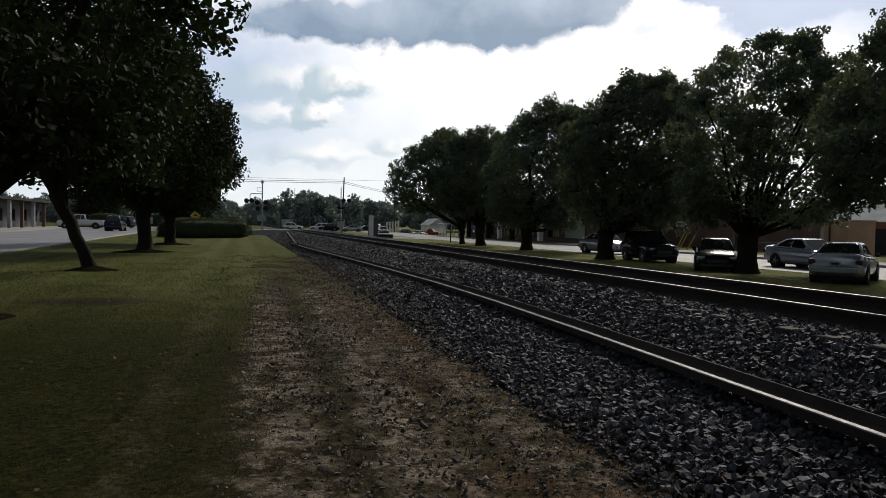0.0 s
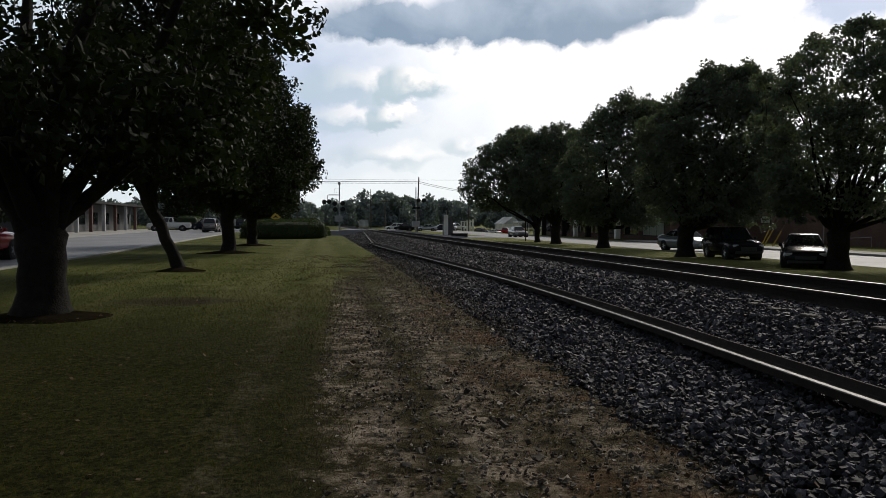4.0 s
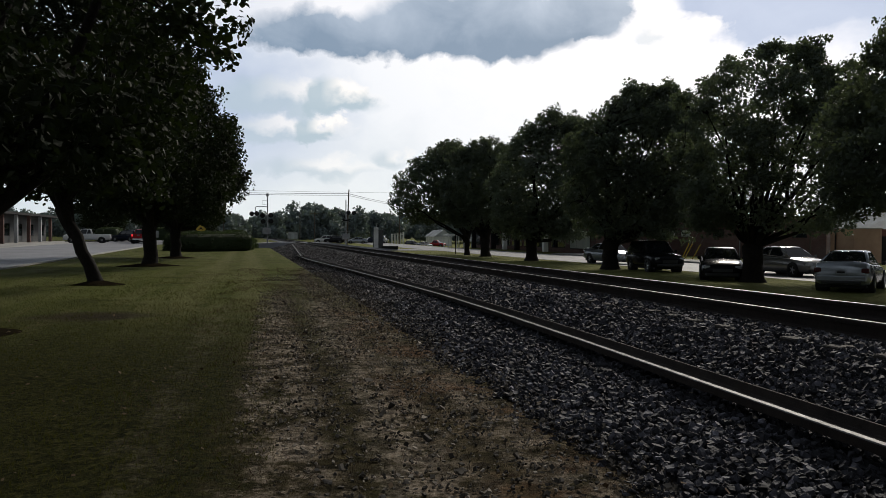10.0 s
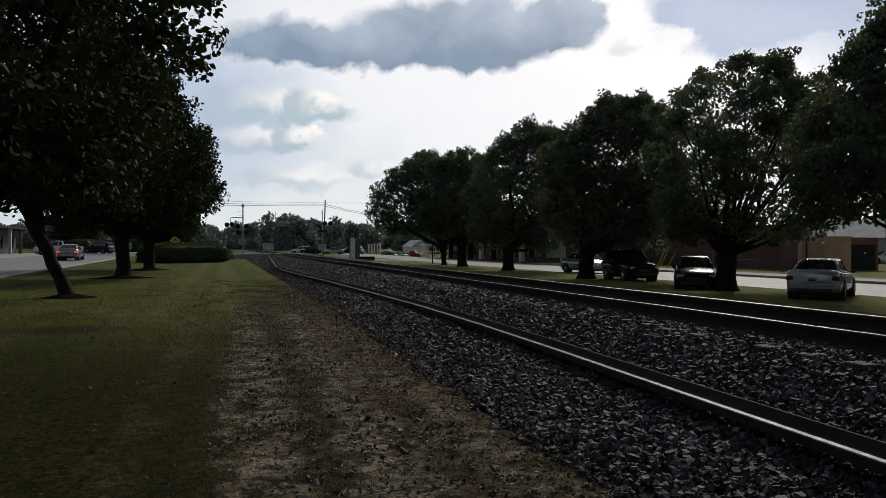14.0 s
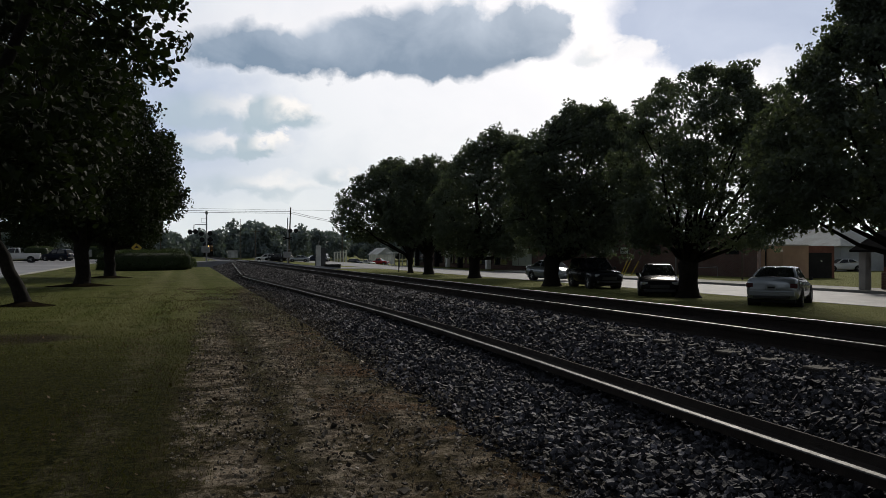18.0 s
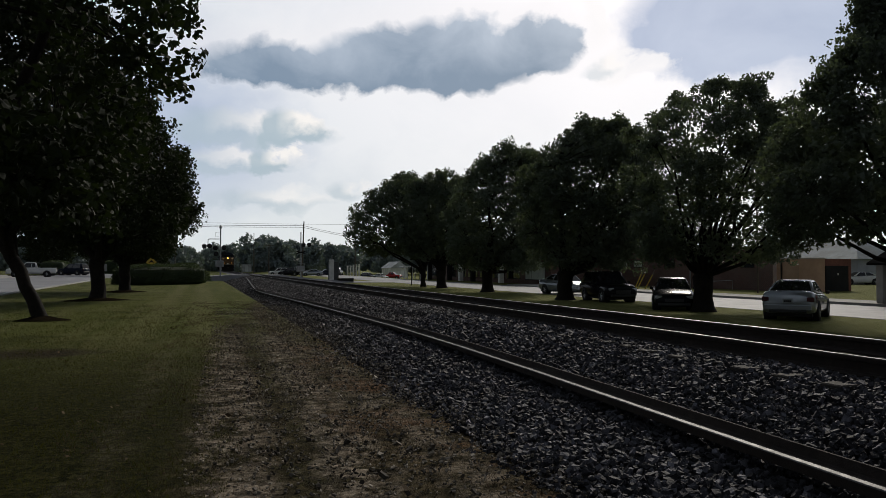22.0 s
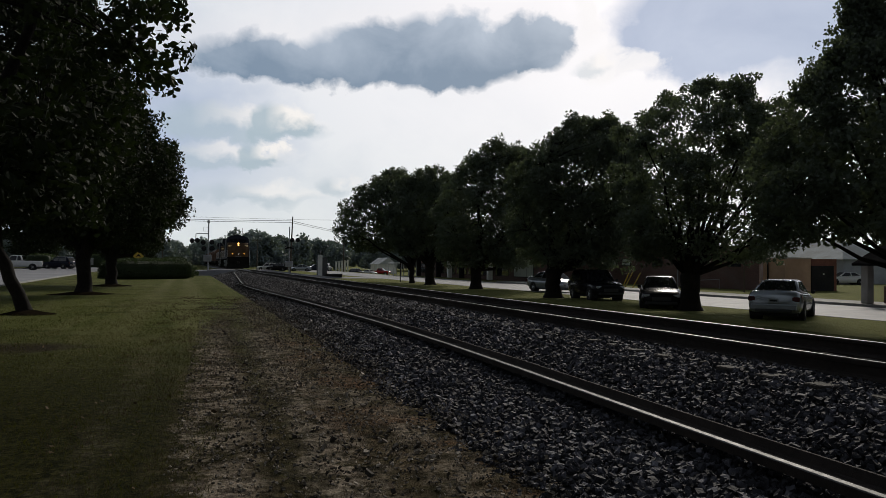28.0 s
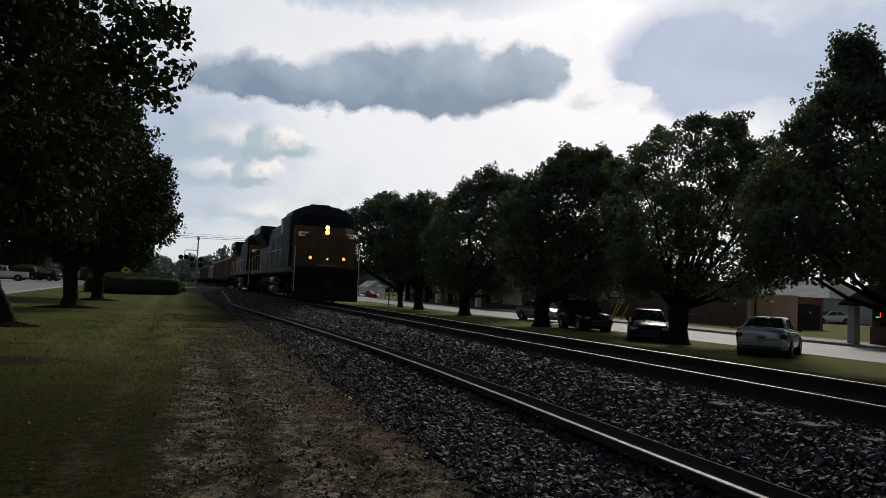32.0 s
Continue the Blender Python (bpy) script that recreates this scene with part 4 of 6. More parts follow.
M_TAIL = material("tail_lamp_red", (0.05, 0.008, 0.010), 0.2, (0.07, 0.008, 0.01), 9)
M_TAIL_LIT = glowing("tail_lamp_lit", (0.9, 0.03, 0.04), 1.2)
M_LAMP = material("clear_lamp", (0.6, 0.62, 0.64), 0.12, (0.5, 0.52, 0.55), 9, 0.3)
M_PLATE = material("number_plate", (0.22, 0.24, 0.25), 0.5, (0.2, 0.2, 0.2), 9)
M_CHROME = material("chrome_trim", (0.6, 0.61, 0.62), 0.15, (0.55, 0.56, 0.57), 9, 1.0)
PAINT = {n: paint("paint_" + n, c, mt, 0.2) for n, c, mt in (("silver", (0.36, 0.39, 0.42), 0.55), ("black", (0.012, 0.012, 0.014), 0.1), ("white", (0.72, 0.72, 0.71), 0.0), ("red", (0.35, 0.015, 0.02), 0.1), ("grey", (0.20, 0.21, 0.21), 0.4), ("pale_blue", (0.40, 0.45, 0.52), 0.4), ("dark_blue", (0.02, 0.025, 0.04), 0.2), ("champagne", (0.26, 0.255, 0.25), 0.5))}
for n in ("black", "dark_blue"):   # duller dark finishes
    q = PAINT[n].node_tree.nodes["Principled BSDF"]
    q.inputs["Coat Weight"].default_value, q.inputs["Specular IOR Level"].default_value = 0.05, 0.12
# stations along the car: y, half width, underside, shoulder, top; then the cabin: windscreen foot, roof front, roof rear, rear glass foot; roof height
KINDS = {
    "sedan": dict(L=4.75, W=1.83, H=1.46, r=0.33, wb=(1.42, -1.36), body=[(2.37, .62, .30, .52, .58), (2.25, .80, .22, .60, .70), (1.75, .90, .20, .70, .82), (0.95, .915, .20, .80, .93), (0.0, .915, .20, .84, .95), (-1.2, .915, .20, .88, 1.0), (-1.75, .905, .22, .92, 1.06), (-2.05, .89, .25, .93, 1.08), (-2.24, .85, .30, .90, 1.07), (-2.33, .79, .36, .82, 1.0), (-2.37, .70, .44, .72, .88)],
                  cabin=(1.08, 0.20, -0.92, -1.78), roof_w=.60, base_w=.82, pillar=-0.42),
    "suv": dict(L=4.7, W=1.84, H=1.72, r=0.36, wb=(1.40, -1.32), body=[(2.33, .66, .40, .66, .74), (2.22, .82, .30, .76, .88), (1.7, .91, .27, .88, .99), (1.0, .92, .26, .95, 1.05), (0, .92, .26, .98, 1.07), (-1.3, .92, .26, 1.0, 1.09), (-1.9, .91, .28, 1.0, 1.09), (-2.25, .87, .34, .98, 1.08), (-2.33, .78, .44, .85, 1.0)],
                cabin=(1.05, 0.30, -1.85, -2.22), roof_w=.66, base_w=.84, pillar=-0.35),
    "pickup": dict(L=5.75, W=1.98, H=1.88, r=0.39, wb=(1.80, -1.80), body=[(2.86, .74, .50, .80, .90), (2.72, .90, .40, .92, 1.05), (2.1, .98, .38, 1.02, 1.14), (1.3, .99, .38, 1.06, 1.17), (0, .99, .38, 1.10, 1.19), (-0.6, .99, .40, 1.12, 1.20), (-1.8, .98, .42, 1.14, 1.20), (-2.78, .97, .46, 1.14, 1.20), (-2.86, .94, .50, 1.05, 1.18)],
                   cabin=(1.35, 0.62, -0.55, -0.78), roof_w=.70, base_w=.90, pillar=0.02),
}


def pane(quad, inset, lift, mat, name, parent, label=""):
    """A pane on a four-cornered face (corners in order), inset from its edges and a little proud of it."""
    a, b, c, d = [Vector(q) for q in quad]
    n = (b - a).cross(d - a).normalized()
    u0, u1, v0, v1 = inset
    at = lambda u, v: (a.lerp(b, u)).lerp(d.lerp(c, u), v)
    ring = [at(u0, v0), at(u1, v0), at(u1, v1), at(u0, v1)]
    bm = bmesh.new()
    loft(bm, [[p - n * 0.02 for p in ring], [p + n * lift for p in ring]])
    return part(name, bm, mat, parent, label)


def wheel(r, w, parent, x, y, inner):
    bm = bmesh.new()
    prof = [(r * 0.62, -w / 2), (r * 0.93, -w / 2), (r, -w * 0.3), (r, w * 0.3), (r * 0.93, w / 2), (r * 0.62, w / 2)]
    loft(bm, [[(h, rr * math.cos(2 * math.pi * k / 20), rr * math.sin(2 * math.pi * k / 20)) for rr, h in prof] for k in range(20)] + [[(h, rr, 0) for rr, h in prof]], cap=False)
    bmesh.ops.remove_doubles(bm, verts=bm.verts, dist=0.0005)
    wh = part("wheel", bm, M_TYRE, parent, "black rubber tyre", smooth=True, loc=pose(x, y, r))
    bm = bmesh.new()
    s = 1 if x > 0 else -1
    tube(bm, [(-w * 0.35, 0, 0), (w * 0.30 * s if s > 0 else -w * 0.30, 0, 0)], [r * 0.63, r * 0.63], 16)
    for k in range(5):
        a = 2 * math.pi * k / 5
        tube(bm, [(s * w * 0.38, 0, 0), (s * w * 0.36, math.cos(a) * r * 0.58, math.sin(a) * r * 0.58)], [r * 0.12, r * 0.09], 5)
    part("rim", bm, M_RIM, wh, "spoked alloy rim")
    return wh


def car(kind, colour, m, label, lit=False, group=""):
    """A vehicle with its front towards +y, standing on z = 0."""
    k = KINDS[kind]
    mat = PAINT[colour]
    base = thing({"sedan": "sedan_car", "suv": "sport_utility_vehicle", "pickup": "pickup_truck"}[kind], m, label, "truck" if kind == "pickup" else "car", group)
    H, r = k["H"], k["r"]
    rings = []
    for y, w, zb, zs, zt in k["body"]:
        half = [(0, zb), (w * 0.80, zb), (w * 0.94, zb + 0.07), (w * 0.985, zb + (zs - zb) * 0.3), (w, zb + (zs - zb) * 0.55), (w * 0.99, zb + (zs - zb) * 0.82), (w * 0.955, zs + (zt - zs) * 0.25), (w * 0.88, zs + (zt - zs) * 0.75), (w * 0.74, zt), (w * 0.4, zt + 0.022), (0, zt + 0.03)]
        rings.append([(x, y, z) for x, z in half] + [(-x, y, z) for x, z in half[-2:0:-1]])
    bm = loft(bmesh.new(), rings)
    if kind == "pickup":                     # the open load bed
        bmesh.ops.delete(bm, geom=[f for f in bm.faces if f.calc_center_median().y < -0.7 and f.calc_center_median().z > 1.15 and f.normal.z > 0.7 and abs(f.calc_center_median().x) < 0.8], context="FACES")
    body = part("body", bm, mat, base, smooth=True)
    if kind == "pickup":
        bm = bmesh.new()
        bx(bm, -0.82, 0.82, -2.74, -0.75, 0.70, 0.74)
        bx(bm, -0.86, -0.82, -2.74, -0.75, 0.70, 1.19)
        bx(bm, 0.82, 0.86, -2.74, -0.75, 0.70, 1.19)
        bx(bm, -0.86, 0.86, -2.80, -2.74, 0.70, 1.19)
        part("load_bed", bm, M_PLASTIC, base, "black open load bed")
    wf, rf, rr, rb = k["cabin"]
    zb = float(np.interp(0, [s[0] for s in k["body"]][::-1], [s[4] for s in k["body"]][::-1])) - 0.03
    zf = float(np.interp(wf, [s[0] for s in k["body"]][::-1], [s[4] for s in k["body"]][::-1])) - 0.02
    zr = float(np.interp(rb, [s[0] for s in k["body"]][::-1], [s[4] for s in k["body"]][::-1])) - 0.02
    bw, rw = k["base_w"], k["roof_w"]
    lo = [(-bw, rb, zr), (bw, rb, zr), (bw * 0.98, wf, zf), (-bw * 0.98, wf, zf)]
    hi = [(-rw, rr, H - 0.03), (rw, rr, H - 0.03), (rw, rf, H - 0.02), (-rw, rf, H - 0.02)]
    bm = bmesh.new()
    mid = [(-rw * 0.8, (rr + rf) / 2 - 0.3, H), (rw * 0.8, (rr + rf) / 2 - 0.3, H), (rw * 0.8, (rr + rf) / 2 + 0.3, H), (-rw * 0.8, (rr + rf) / 2 + 0.3, H)]
    loft(bm, [lo, hi, mid])
    bmesh.ops.bevel(bm, geom=[e for e in bm.edges if max(v.co.z for v in e.verts) > H - 0.05 or abs(e.verts[0].co.z - e.verts[1].co.z) > 0.2], offset=0.085, segments=3, affect="EDGES", profile=0.55)
    part("cabin", bm, mat, base, smooth=True)
    pane((lo[2], lo[3], hi[3], hi[2]), (0.06, 0.94, 0.05, 0.93), 0.006, M_CARGLASS, "windscreen", base)
    pane((lo[0], lo[1], hi[1], hi[0]), (0.07, 0.93, 0.10, 0.92), 0.006, M_CARGLASS, "rear_window", base)
    p = (k["pillar"] - rb) / (wf - rb)
    for sgn in (1, -1):
        q = [(sgn * bw, rb, zr), (sgn * bw * 0.98, wf, zf), (sgn * rw, rf, H - 0.02), (sgn * rw, rr, H - 0.03)]
        for u0, u1 in ((0.12, p - 0.02), (p + 0.02, 0.90)):
            a = [Vector(v) for v in q]
            at = lambda u, v: (a[0].lerp(a[1], u)).lerp(a[3].lerp(a[2], u), v)
            ring = [at(u0, 0.10), at(u1, 0.10), at(min(u1, 0.97), 0.90), at(u0, 0.90)]
            nn = Vector((sgn, 0, 0.45)).normalized()
            bm = bmesh.new()
            loft(bm, [[v - nn * 0.03 for v in ring], [v + nn * 0.006 for v in ring]])
            part("side_window", bm, M_CARGLASS, base)
        part("wing_mirror", box(*sorted((sgn * 0.88, sgn * 1.03)), wf - 0.32, wf - 0.20, zf + 0.02, zf + 0.16, 0.03), mat if colour != "silver" else M_PLASTIC, base)
        y0 = k["body"][0][0]
        part("headlight", box(*sorted((sgn * 0.50, sgn * 0.80)), y0 - 0.24, y0 - 0.03, k["body"][0][3] + 0.02, k["body"][0][3] + 0.15, 0.03), M_LAMP, base, "clear headlight")
        y1 = k["body"][-1][0]
        h1 = k["body"][-1][3]
        part("tail_light", box(*sorted((sgn * 0.60 if kind == "sedan" else sgn * 0.70, sgn * 0.86)), y1 - 0.005, y1 + 0.16, h1 - 0.02 if kind == "sedan" else h1 - 0.15, h1 + 0.15, 0.025), M_TAIL_LIT if lit else M_TAIL, base, "red tail light")
        for yy in k["wb"]:
            # a dark disc stands in for the shaded hollow of the wheel well
            part("wheel_well_shade", tube(bmesh.new(), [(sgn * 0.55, yy, r), (sgn * (k["W"] / 2 + 0.004), yy, r)], r * 1.17, 18), M_DARK, base)
            wheel(r, 0.22, base, sgn * (k["W"] / 2 - 0.09), yy, sgn < 0)
        for yy in (0.35, -0.65):
            part("door_handle", box(*sorted((sgn * 0.905, sgn * 0.945)), yy - 0.45, yy - 0.28, zb - 0.10, zb - 0.06, 0.01), mat if kind == "sedan" else M_CHROME, base)
    y0, y1 = k["body"][0][0], k["body"][-1][0]
    z0 = k["body"][0][2]
    part("grille", box(-0.42, 0.42, y0 - 0.04, y0 + 0.012, z0 + 0.08, k["body"][0][3] + 0.03, 0.02), M_PLASTIC, base, "black grille")
    part("front_bumper", box(-0.70, 0.70, y0 - 0.14, y0 + 0.03, z0 - 0.08, z0 + 0.06, 0.03), M_PLASTIC if kind != "pickup" else M_CHROME, base)
    z1 = k["body"][-1][2]
    part("rear_bumper", box(-0.78, 0.78, y1 - 0.04, y1 + 0.12, z1 - 0.04, z1 + 0.16, 0.03), mat if kind == "sedan" else M_CHROME if kind == "pickup" else M_PLASTIC, base)
    pl = part("number_plate", box(-0.16, 0.16, y1 - 0.022, y1 + 0.05, k["body"][-1][3] - 0.08, k["body"][-1][3] + 0.08, 0.004), M_PLATE, base, "number plate with a plain bar")
    part("plate_bar", box(-0.12, 0.12, y1 - 0.026, y1 - 0.01, k["body"][-1][3] - 0.025, k["body"][-1][3] + 0.03), M_DARK, pl)
    part("under_tray", box(-0.75, 0.75, y1 + 0.25, y0 - 0.25, 0.17, 0.30), M_DARK, base)
    if kind == "sedan":
        part("rear_diffuser", box(-0.62, 0.62, y1 - 0.05, y1 + 0.14, z1 - 0.12, z1 - 0.01, 0.02), M_PLASTIC, base, "black lower bumper insert")
        part("boot_gap", box(-0.56, 0.56, y1 - 0.008, y1 + 0.06, k["body"][-1][3] - 0.14, k["body"][-1][3] - 0.128), M_DARK, base)
        part("brake_lamp_strip", box(-0.18, 0.18, rb - 0.02, rb + 0.05, zr + 0.045, zr + 0.065, 0.004), M_TAIL, base)
    if kind == "suv":
        for sgn in (1, -1):
            part("roof_rail", tube(bmesh.new(), [(sgn * 0.60, -1.6, H + 0.02), (sgn * 0.60, -1.4, H + 0.07), (sgn * 0.60, 0.0, H + 0.07), (sgn * 0.60, 0.2, H + 0.01)], 0.018, 6), M_CHROME, base)
    return base


# parked on the grass and along the street past the tracks
STREET = "cars parked along the street"
car("sedan", "silver", pose(15.96, 23.10, GR, 0, 0, -51), "silver sedan parked on the grass beside the street", group=STREET)
car("sedan", "black", pose(15.46, 30.36, GR, 0, 0, 147), "dark sedan parked facing the track under a tree", group=STREET)
car("suv", "black", pose(16.48, 38.04, GR, 0, 0, 171), "black sport utility vehicle parked under the trees", group=STREET)
car("sedan", "silver", pose(19.45, 49.0, GR + 0.012, 0, 0, 188), "pale silver sedan standing at the street's edge", group=STREET)
# further along the street
car("pickup", "red", pose(43.9, 199, ground_z(43.9, 199), 0, 0, -125), "red pickup truck parked before the shops", group=STREET)
car("sedan", "white", pose(40.9, 199, ground_z(40.9, 199), 0, 0, -150), "white sedan parked before the shops", group=STREET)
car("suv", "dark_blue", pose(37.4, 199, ground_z(37.4, 199), 0, 0, -150), "dark sport utility vehicle parked before the shops", group=STREET)
car("suv", "silver", pose(24.4, 172, lane_r(172), 0, 0, -20), "pale car parked beyond the shops", group=STREET)
LOT = "cars parked beyond the crossing"
for x, y, kd, cl, a in ((11.2, 174, "suv", "white", 80), (12.9, 169, "suv", "black", 78), (15.4, 171, "sedan", "grey", 100), (17.4, 165, "sedan", "silver", 85), (21.4, 170, "sedan", "dark_blue", 92), (24.8, 182, "sedan", "white", 90)):
    car(kd, cl, pose(x, y, lane_r(y), 0, 0, a), {"suv": "sport utility vehicle", "sedan": "sedan"}[kd] + " in " + cl.replace("_", " ") + " parked beyond the crossing", group=LOT)
car("sedan", "white", pose(65, 66, GR, 0, 0, 70), "white sedan parked before the grey building")
car("pickup", "white", pose(-26.5, 108, lane_l(108) + 0.012, 0, 0, 95), "white pickup truck parked across the street")
car("suv", "dark_blue", pose(-24.0, 124, lane_l(124) + 0.012, 0, 0, 60), "dark car parked across the street")
# on the move
C_GREY = car("suv", "champagne", pose(-19.5, 42, GL), "grey sport utility vehicle driving away along the street")
C_DARK = car("suv", "dark_blue", pose(-19.5, 90, -0.4), "dark sport utility vehicle driving away along the street")
C_RED = car("pickup", "red", pose(-19.5, 45, GL), "red pickup truck driving away along the street", True)
C_TURN = car("sedan", "champagne", pose(-19.5, 60, GL), "pale sedan braking and turning off the street", True)
C_PASS = car("sedan", "champagne", pose(18, 40, GR), "pale sedan driving past along the street")
C_BLUE = car("sedan", "pale_blue", pose(18, 28, GR), "pale blue sedan driving along the street")
C_CROSS = car("suv", "white", pose(4.6, 165, 0.2, 0, 0, -90), "white sport utility vehicle driving beyond the crossing")

# ---- train ----
M_NAVY = material("navy_paint", (0.010, 0.014, 0.024), 0.6, (0.016, 0.018, 0.026), 3, stains=0.3, spec=0.2)
M_YELLOW = material("loco_yellow", (0.11, 0.054, 0.013), 0.7, (0.065, 0.034, 0.010), 2.5, stains=0.25)
M_LOCOGREY = material("loco_grey", (0.058, 0.060, 0.064), 0.6, (0.03, 0.032, 0.035), 2.5, stains=0.35)
M_UNDER = material("black_underframe", (0.012, 0.011, 0.010), 0.9, (0.02, 0.018, 0.015), 6, spec=0.1)
M_LOCOGLASS = glass("dark_cab_glass", (0.006, 0.007, 0.009), 0.3)
M_LOCOGLASS.node_tree.nodes["Principled BSDF"].inputs["Specular IOR Level"].default_value = 0.12
M_HEAD = glowing("headlight_glow", (1.0, 0.46, 0.10), 6.0)
M_DITCH = glowing("ditch_light_glow", (1.0, 0.36, 0.06), 1.5)
M_WHITEGLOW = glowing("white_marker_glow", (0.9, 0.85, 0.75), 0.8)
M_BOARD = glowing("number_board", (0.55, 0.42, 0.22), 0.25)
M_TANK = material("aluminium_tank", (0.22, 0.22, 0.22), 0.5, (0.14, 0.14, 0.14), 5, 0.5)


def bogie(parent, y, axles=3, name="bogie"):
    span = 1.85 if axles == 3 else 1.78
    ys = [(i - (axles - 1) / 2) * span for i in range(axles)]
    bg = part(name, box(-0.98, 0.98, -0.3, 0.3, 0.55, 0.85, 0.03), M_UNDER, parent, loc=pose(0, y, 0))
    for s in (-1, 1):
        bm = prism(bmesh.new(), [(ys[0] - 0.55, 0.55), (ys[0] - 0.45, 0.85), (-0.4, 0.95), (0.4, 0.95), (ys[-1] + 0.45, 0.85), (ys[-1] + 0.55, 0.55), (0.5, 0.32), (-0.5, 0.32)], s * 1.02 - 0.07, s * 1.02 + 0.07)
        for a in ys:
            bx(bm, s * 1.12 - 0.09, s * 1.12 + 0.09, a - 0.17, a + 0.17, 0.38, 0.72, 0.03)
        part("side_frame", bm, M_UNDER, bg)
    for a in ys:
        for s in (-1, 1):
            part("wheel", tube(bmesh.new(), [(s * 0.68, a, 0.5), (s * 0.80, a, 0.5)], 0.5, 20), M_RUST, bg)
        part("axle", tube(bmesh.new(), [(-0.7, a, 0.5), (0.7, a, 0.5)], 0.09, 8), M_UNDER, bg)
    return bg


def locomotive(label, lit):
    """A six-axle road locomotive, its nose at y = 0 towards -y; the track's middle is x = 0."""
    b = thing("locomotive", pose(0.754, 600, 0), label, "locomotive", "locomotives of the train")
    part("underframe", box(-1.5, 1.5, 0.7, 21.6, 1.30, 1.62, 0.04), M_UNDER, b)
    bm = bmesh.new()
    loft(bm, [[(-1.52, 0.55, 0.16), (1.52, 0.55, 0.16), (1.52, 0.55, 1.62), (-1.52, 0.55, 1.62)], [(-1.52, 0.75, 0.20), (1.52, 0.75, 0.20), (1.52, 0.75, 1.62), (-1.52, 0.75, 1.62)]])
    pilot = part("pilot", bm, M_UNDER, b)
    bm = bmesh.new()
    loft(bm, [[(-1.45, 0.50, 0.72), (0, 0.28, 0.72), (1.45, 0.50, 0.72)], [(-1.45, 0.30, 0.12), (0, 0.02, 0.12), (1.45, 0.30, 0.12)]], closed=False, cap=False)
    bmesh.ops.solidify(bm, geom=bm.faces[:], thickness=0.04)
    part("snow_plough", bm, M_UNDER, pilot)
    part("coupler", box(-0.14, 0.14, -0.25, 0.6, 0.70, 1.02, 0.05), M_RUST, pilot)
    for s in (-1, 1):
        for z in (0.35, 0.70, 1.05, 1.38):
            part("step", box(*sorted((s * 1.08, s * 1.55)), 0.62, 0.98, z, z + 0.035), M_STEEL, pilot)
        part("grab_rail", tube(bmesh.new(), [(s * 1.50, 0.52, 0.5), (s * 1.50, 0.50, 1.6), (s * 1.50, 0.50, 2.55)], 0.018, 6), M_WHITE, pilot)
    part("front_handrail", tube(bmesh.new(), [(-1.4, 0.5, 2.50), (-0.5, 0.46, 2.50), (0.5, 0.46, 2.50), (1.4, 0.5, 2.50)], 0.018, 6), M_YELLOW, b)
    # nose
    low = [(-1.42, 1.05, 1.62), (-0.95, 0.72, 1.62), (0.95, 0.72, 1.62), (1.42, 1.05, 1.62), (1.42, 2.2, 1.62), (-1.42, 2.2, 1.62)]
    mid = [(x, y + 0.03, 3.10) for x, y, z in low]
    top = [(-1.36, 1.30, 3.52), (-0.85, 1.02, 3.58), (0.85, 1.02, 3.58), (1.36, 1.30, 3.52), (1.42, 2.2, 3.66), (-1.42, 2.2, 3.66)]
    bm = loft(bmesh.new(), [low, mid, top])
    bmesh.ops.bevel(bm, geom=[e for e in bm.edges if e.calc_length() > 0.3 and not all(v.co.y > 2.1 for v in e.verts)], offset=0.05, segments=2, affect="EDGES")
    nose = part("nose", bm, M_YELLOW, b, "yellow nose")
    part("nose_door", box(-0.36, 0.36, 0.70, 0.78, 1.70, 3.0, 0.02), M_YELLOW, nose)
    hl = part("headlight", box(-0.16, 0.16, 0.82, 1.05, 3.16, 3.66, 0.04), M_UNDER, b, "twin headlight housing")
    for z in (3.30, 3.52):
        part("lamp", tube(bmesh.new(), [(0, 0.90, z), (0, 0.800, z)], [0.095, 0.10], 14), M_HEAD if lit else M_LAMP, hl)
    for s in (-1, 1):
        dl = part("ditch_light", tube(bmesh.new(), [(s * 0.78, 0.80, 2.08), (s * 0.78, 0.60, 2.08)], [0.11, 0.15], 12), M_UNDER, b)
        part("lamp", tube(bmesh.new(), [(s * 0.78, 0.62, 2.08), (s * 0.78, 0.585, 2.08)], 0.08, 12), M_DITCH if lit else M_LAMP, dl)
        nb = part("number_board", box(*sorted((s * 0.78, s * 1.30)), 0.84, 1.20, 3.08, 3.27, 0.01), M_BOARD, b, "lit number board with plain bars")
        for i in range(4):
            part("bar", box(s * 1.04 - 0.18 + i * 0.10, s * 1.04 - 0.12 + i * 0.10, 0.832, 0.86, 3.11, 3.24), M_DARK, nb)
    part("marker_light", tube(bmesh.new(), [(0.03, 0.78, 2.04), (0.03, 0.66, 2.04)], 0.05, 10), M_WHITEGLOW if lit else M_LAMP, b, "small white light on the nose")
    part("nose_sill", box(-0.42, 0.42, 0.58, 0.78, 1.70, 1.76, 0.02), M_STEEL, b)
    # cab with an arched roof and sloped upper sides
    sec = [(-1.57, 1.62), (-1.57, 4.10), (-1.36, 4.40), (-0.85, 4.63), (0, 4.72), (0.85, 4.63), (1.36, 4.40), (1.57, 4.10), (1.57, 1.62)]
    bm = loft(bmesh.new(), [[(x * 0.97, 2.05 if z < 3.7 else 2.05 + (z - 3.7) * 0.35, z) for x, z in sec], [(x, 2.6, z) for x, z in sec], [(x, 4.7, z) for x, z in sec]])
    cab = part("cab", bm, M_NAVY, b, "dark navy cab with an arched roof")
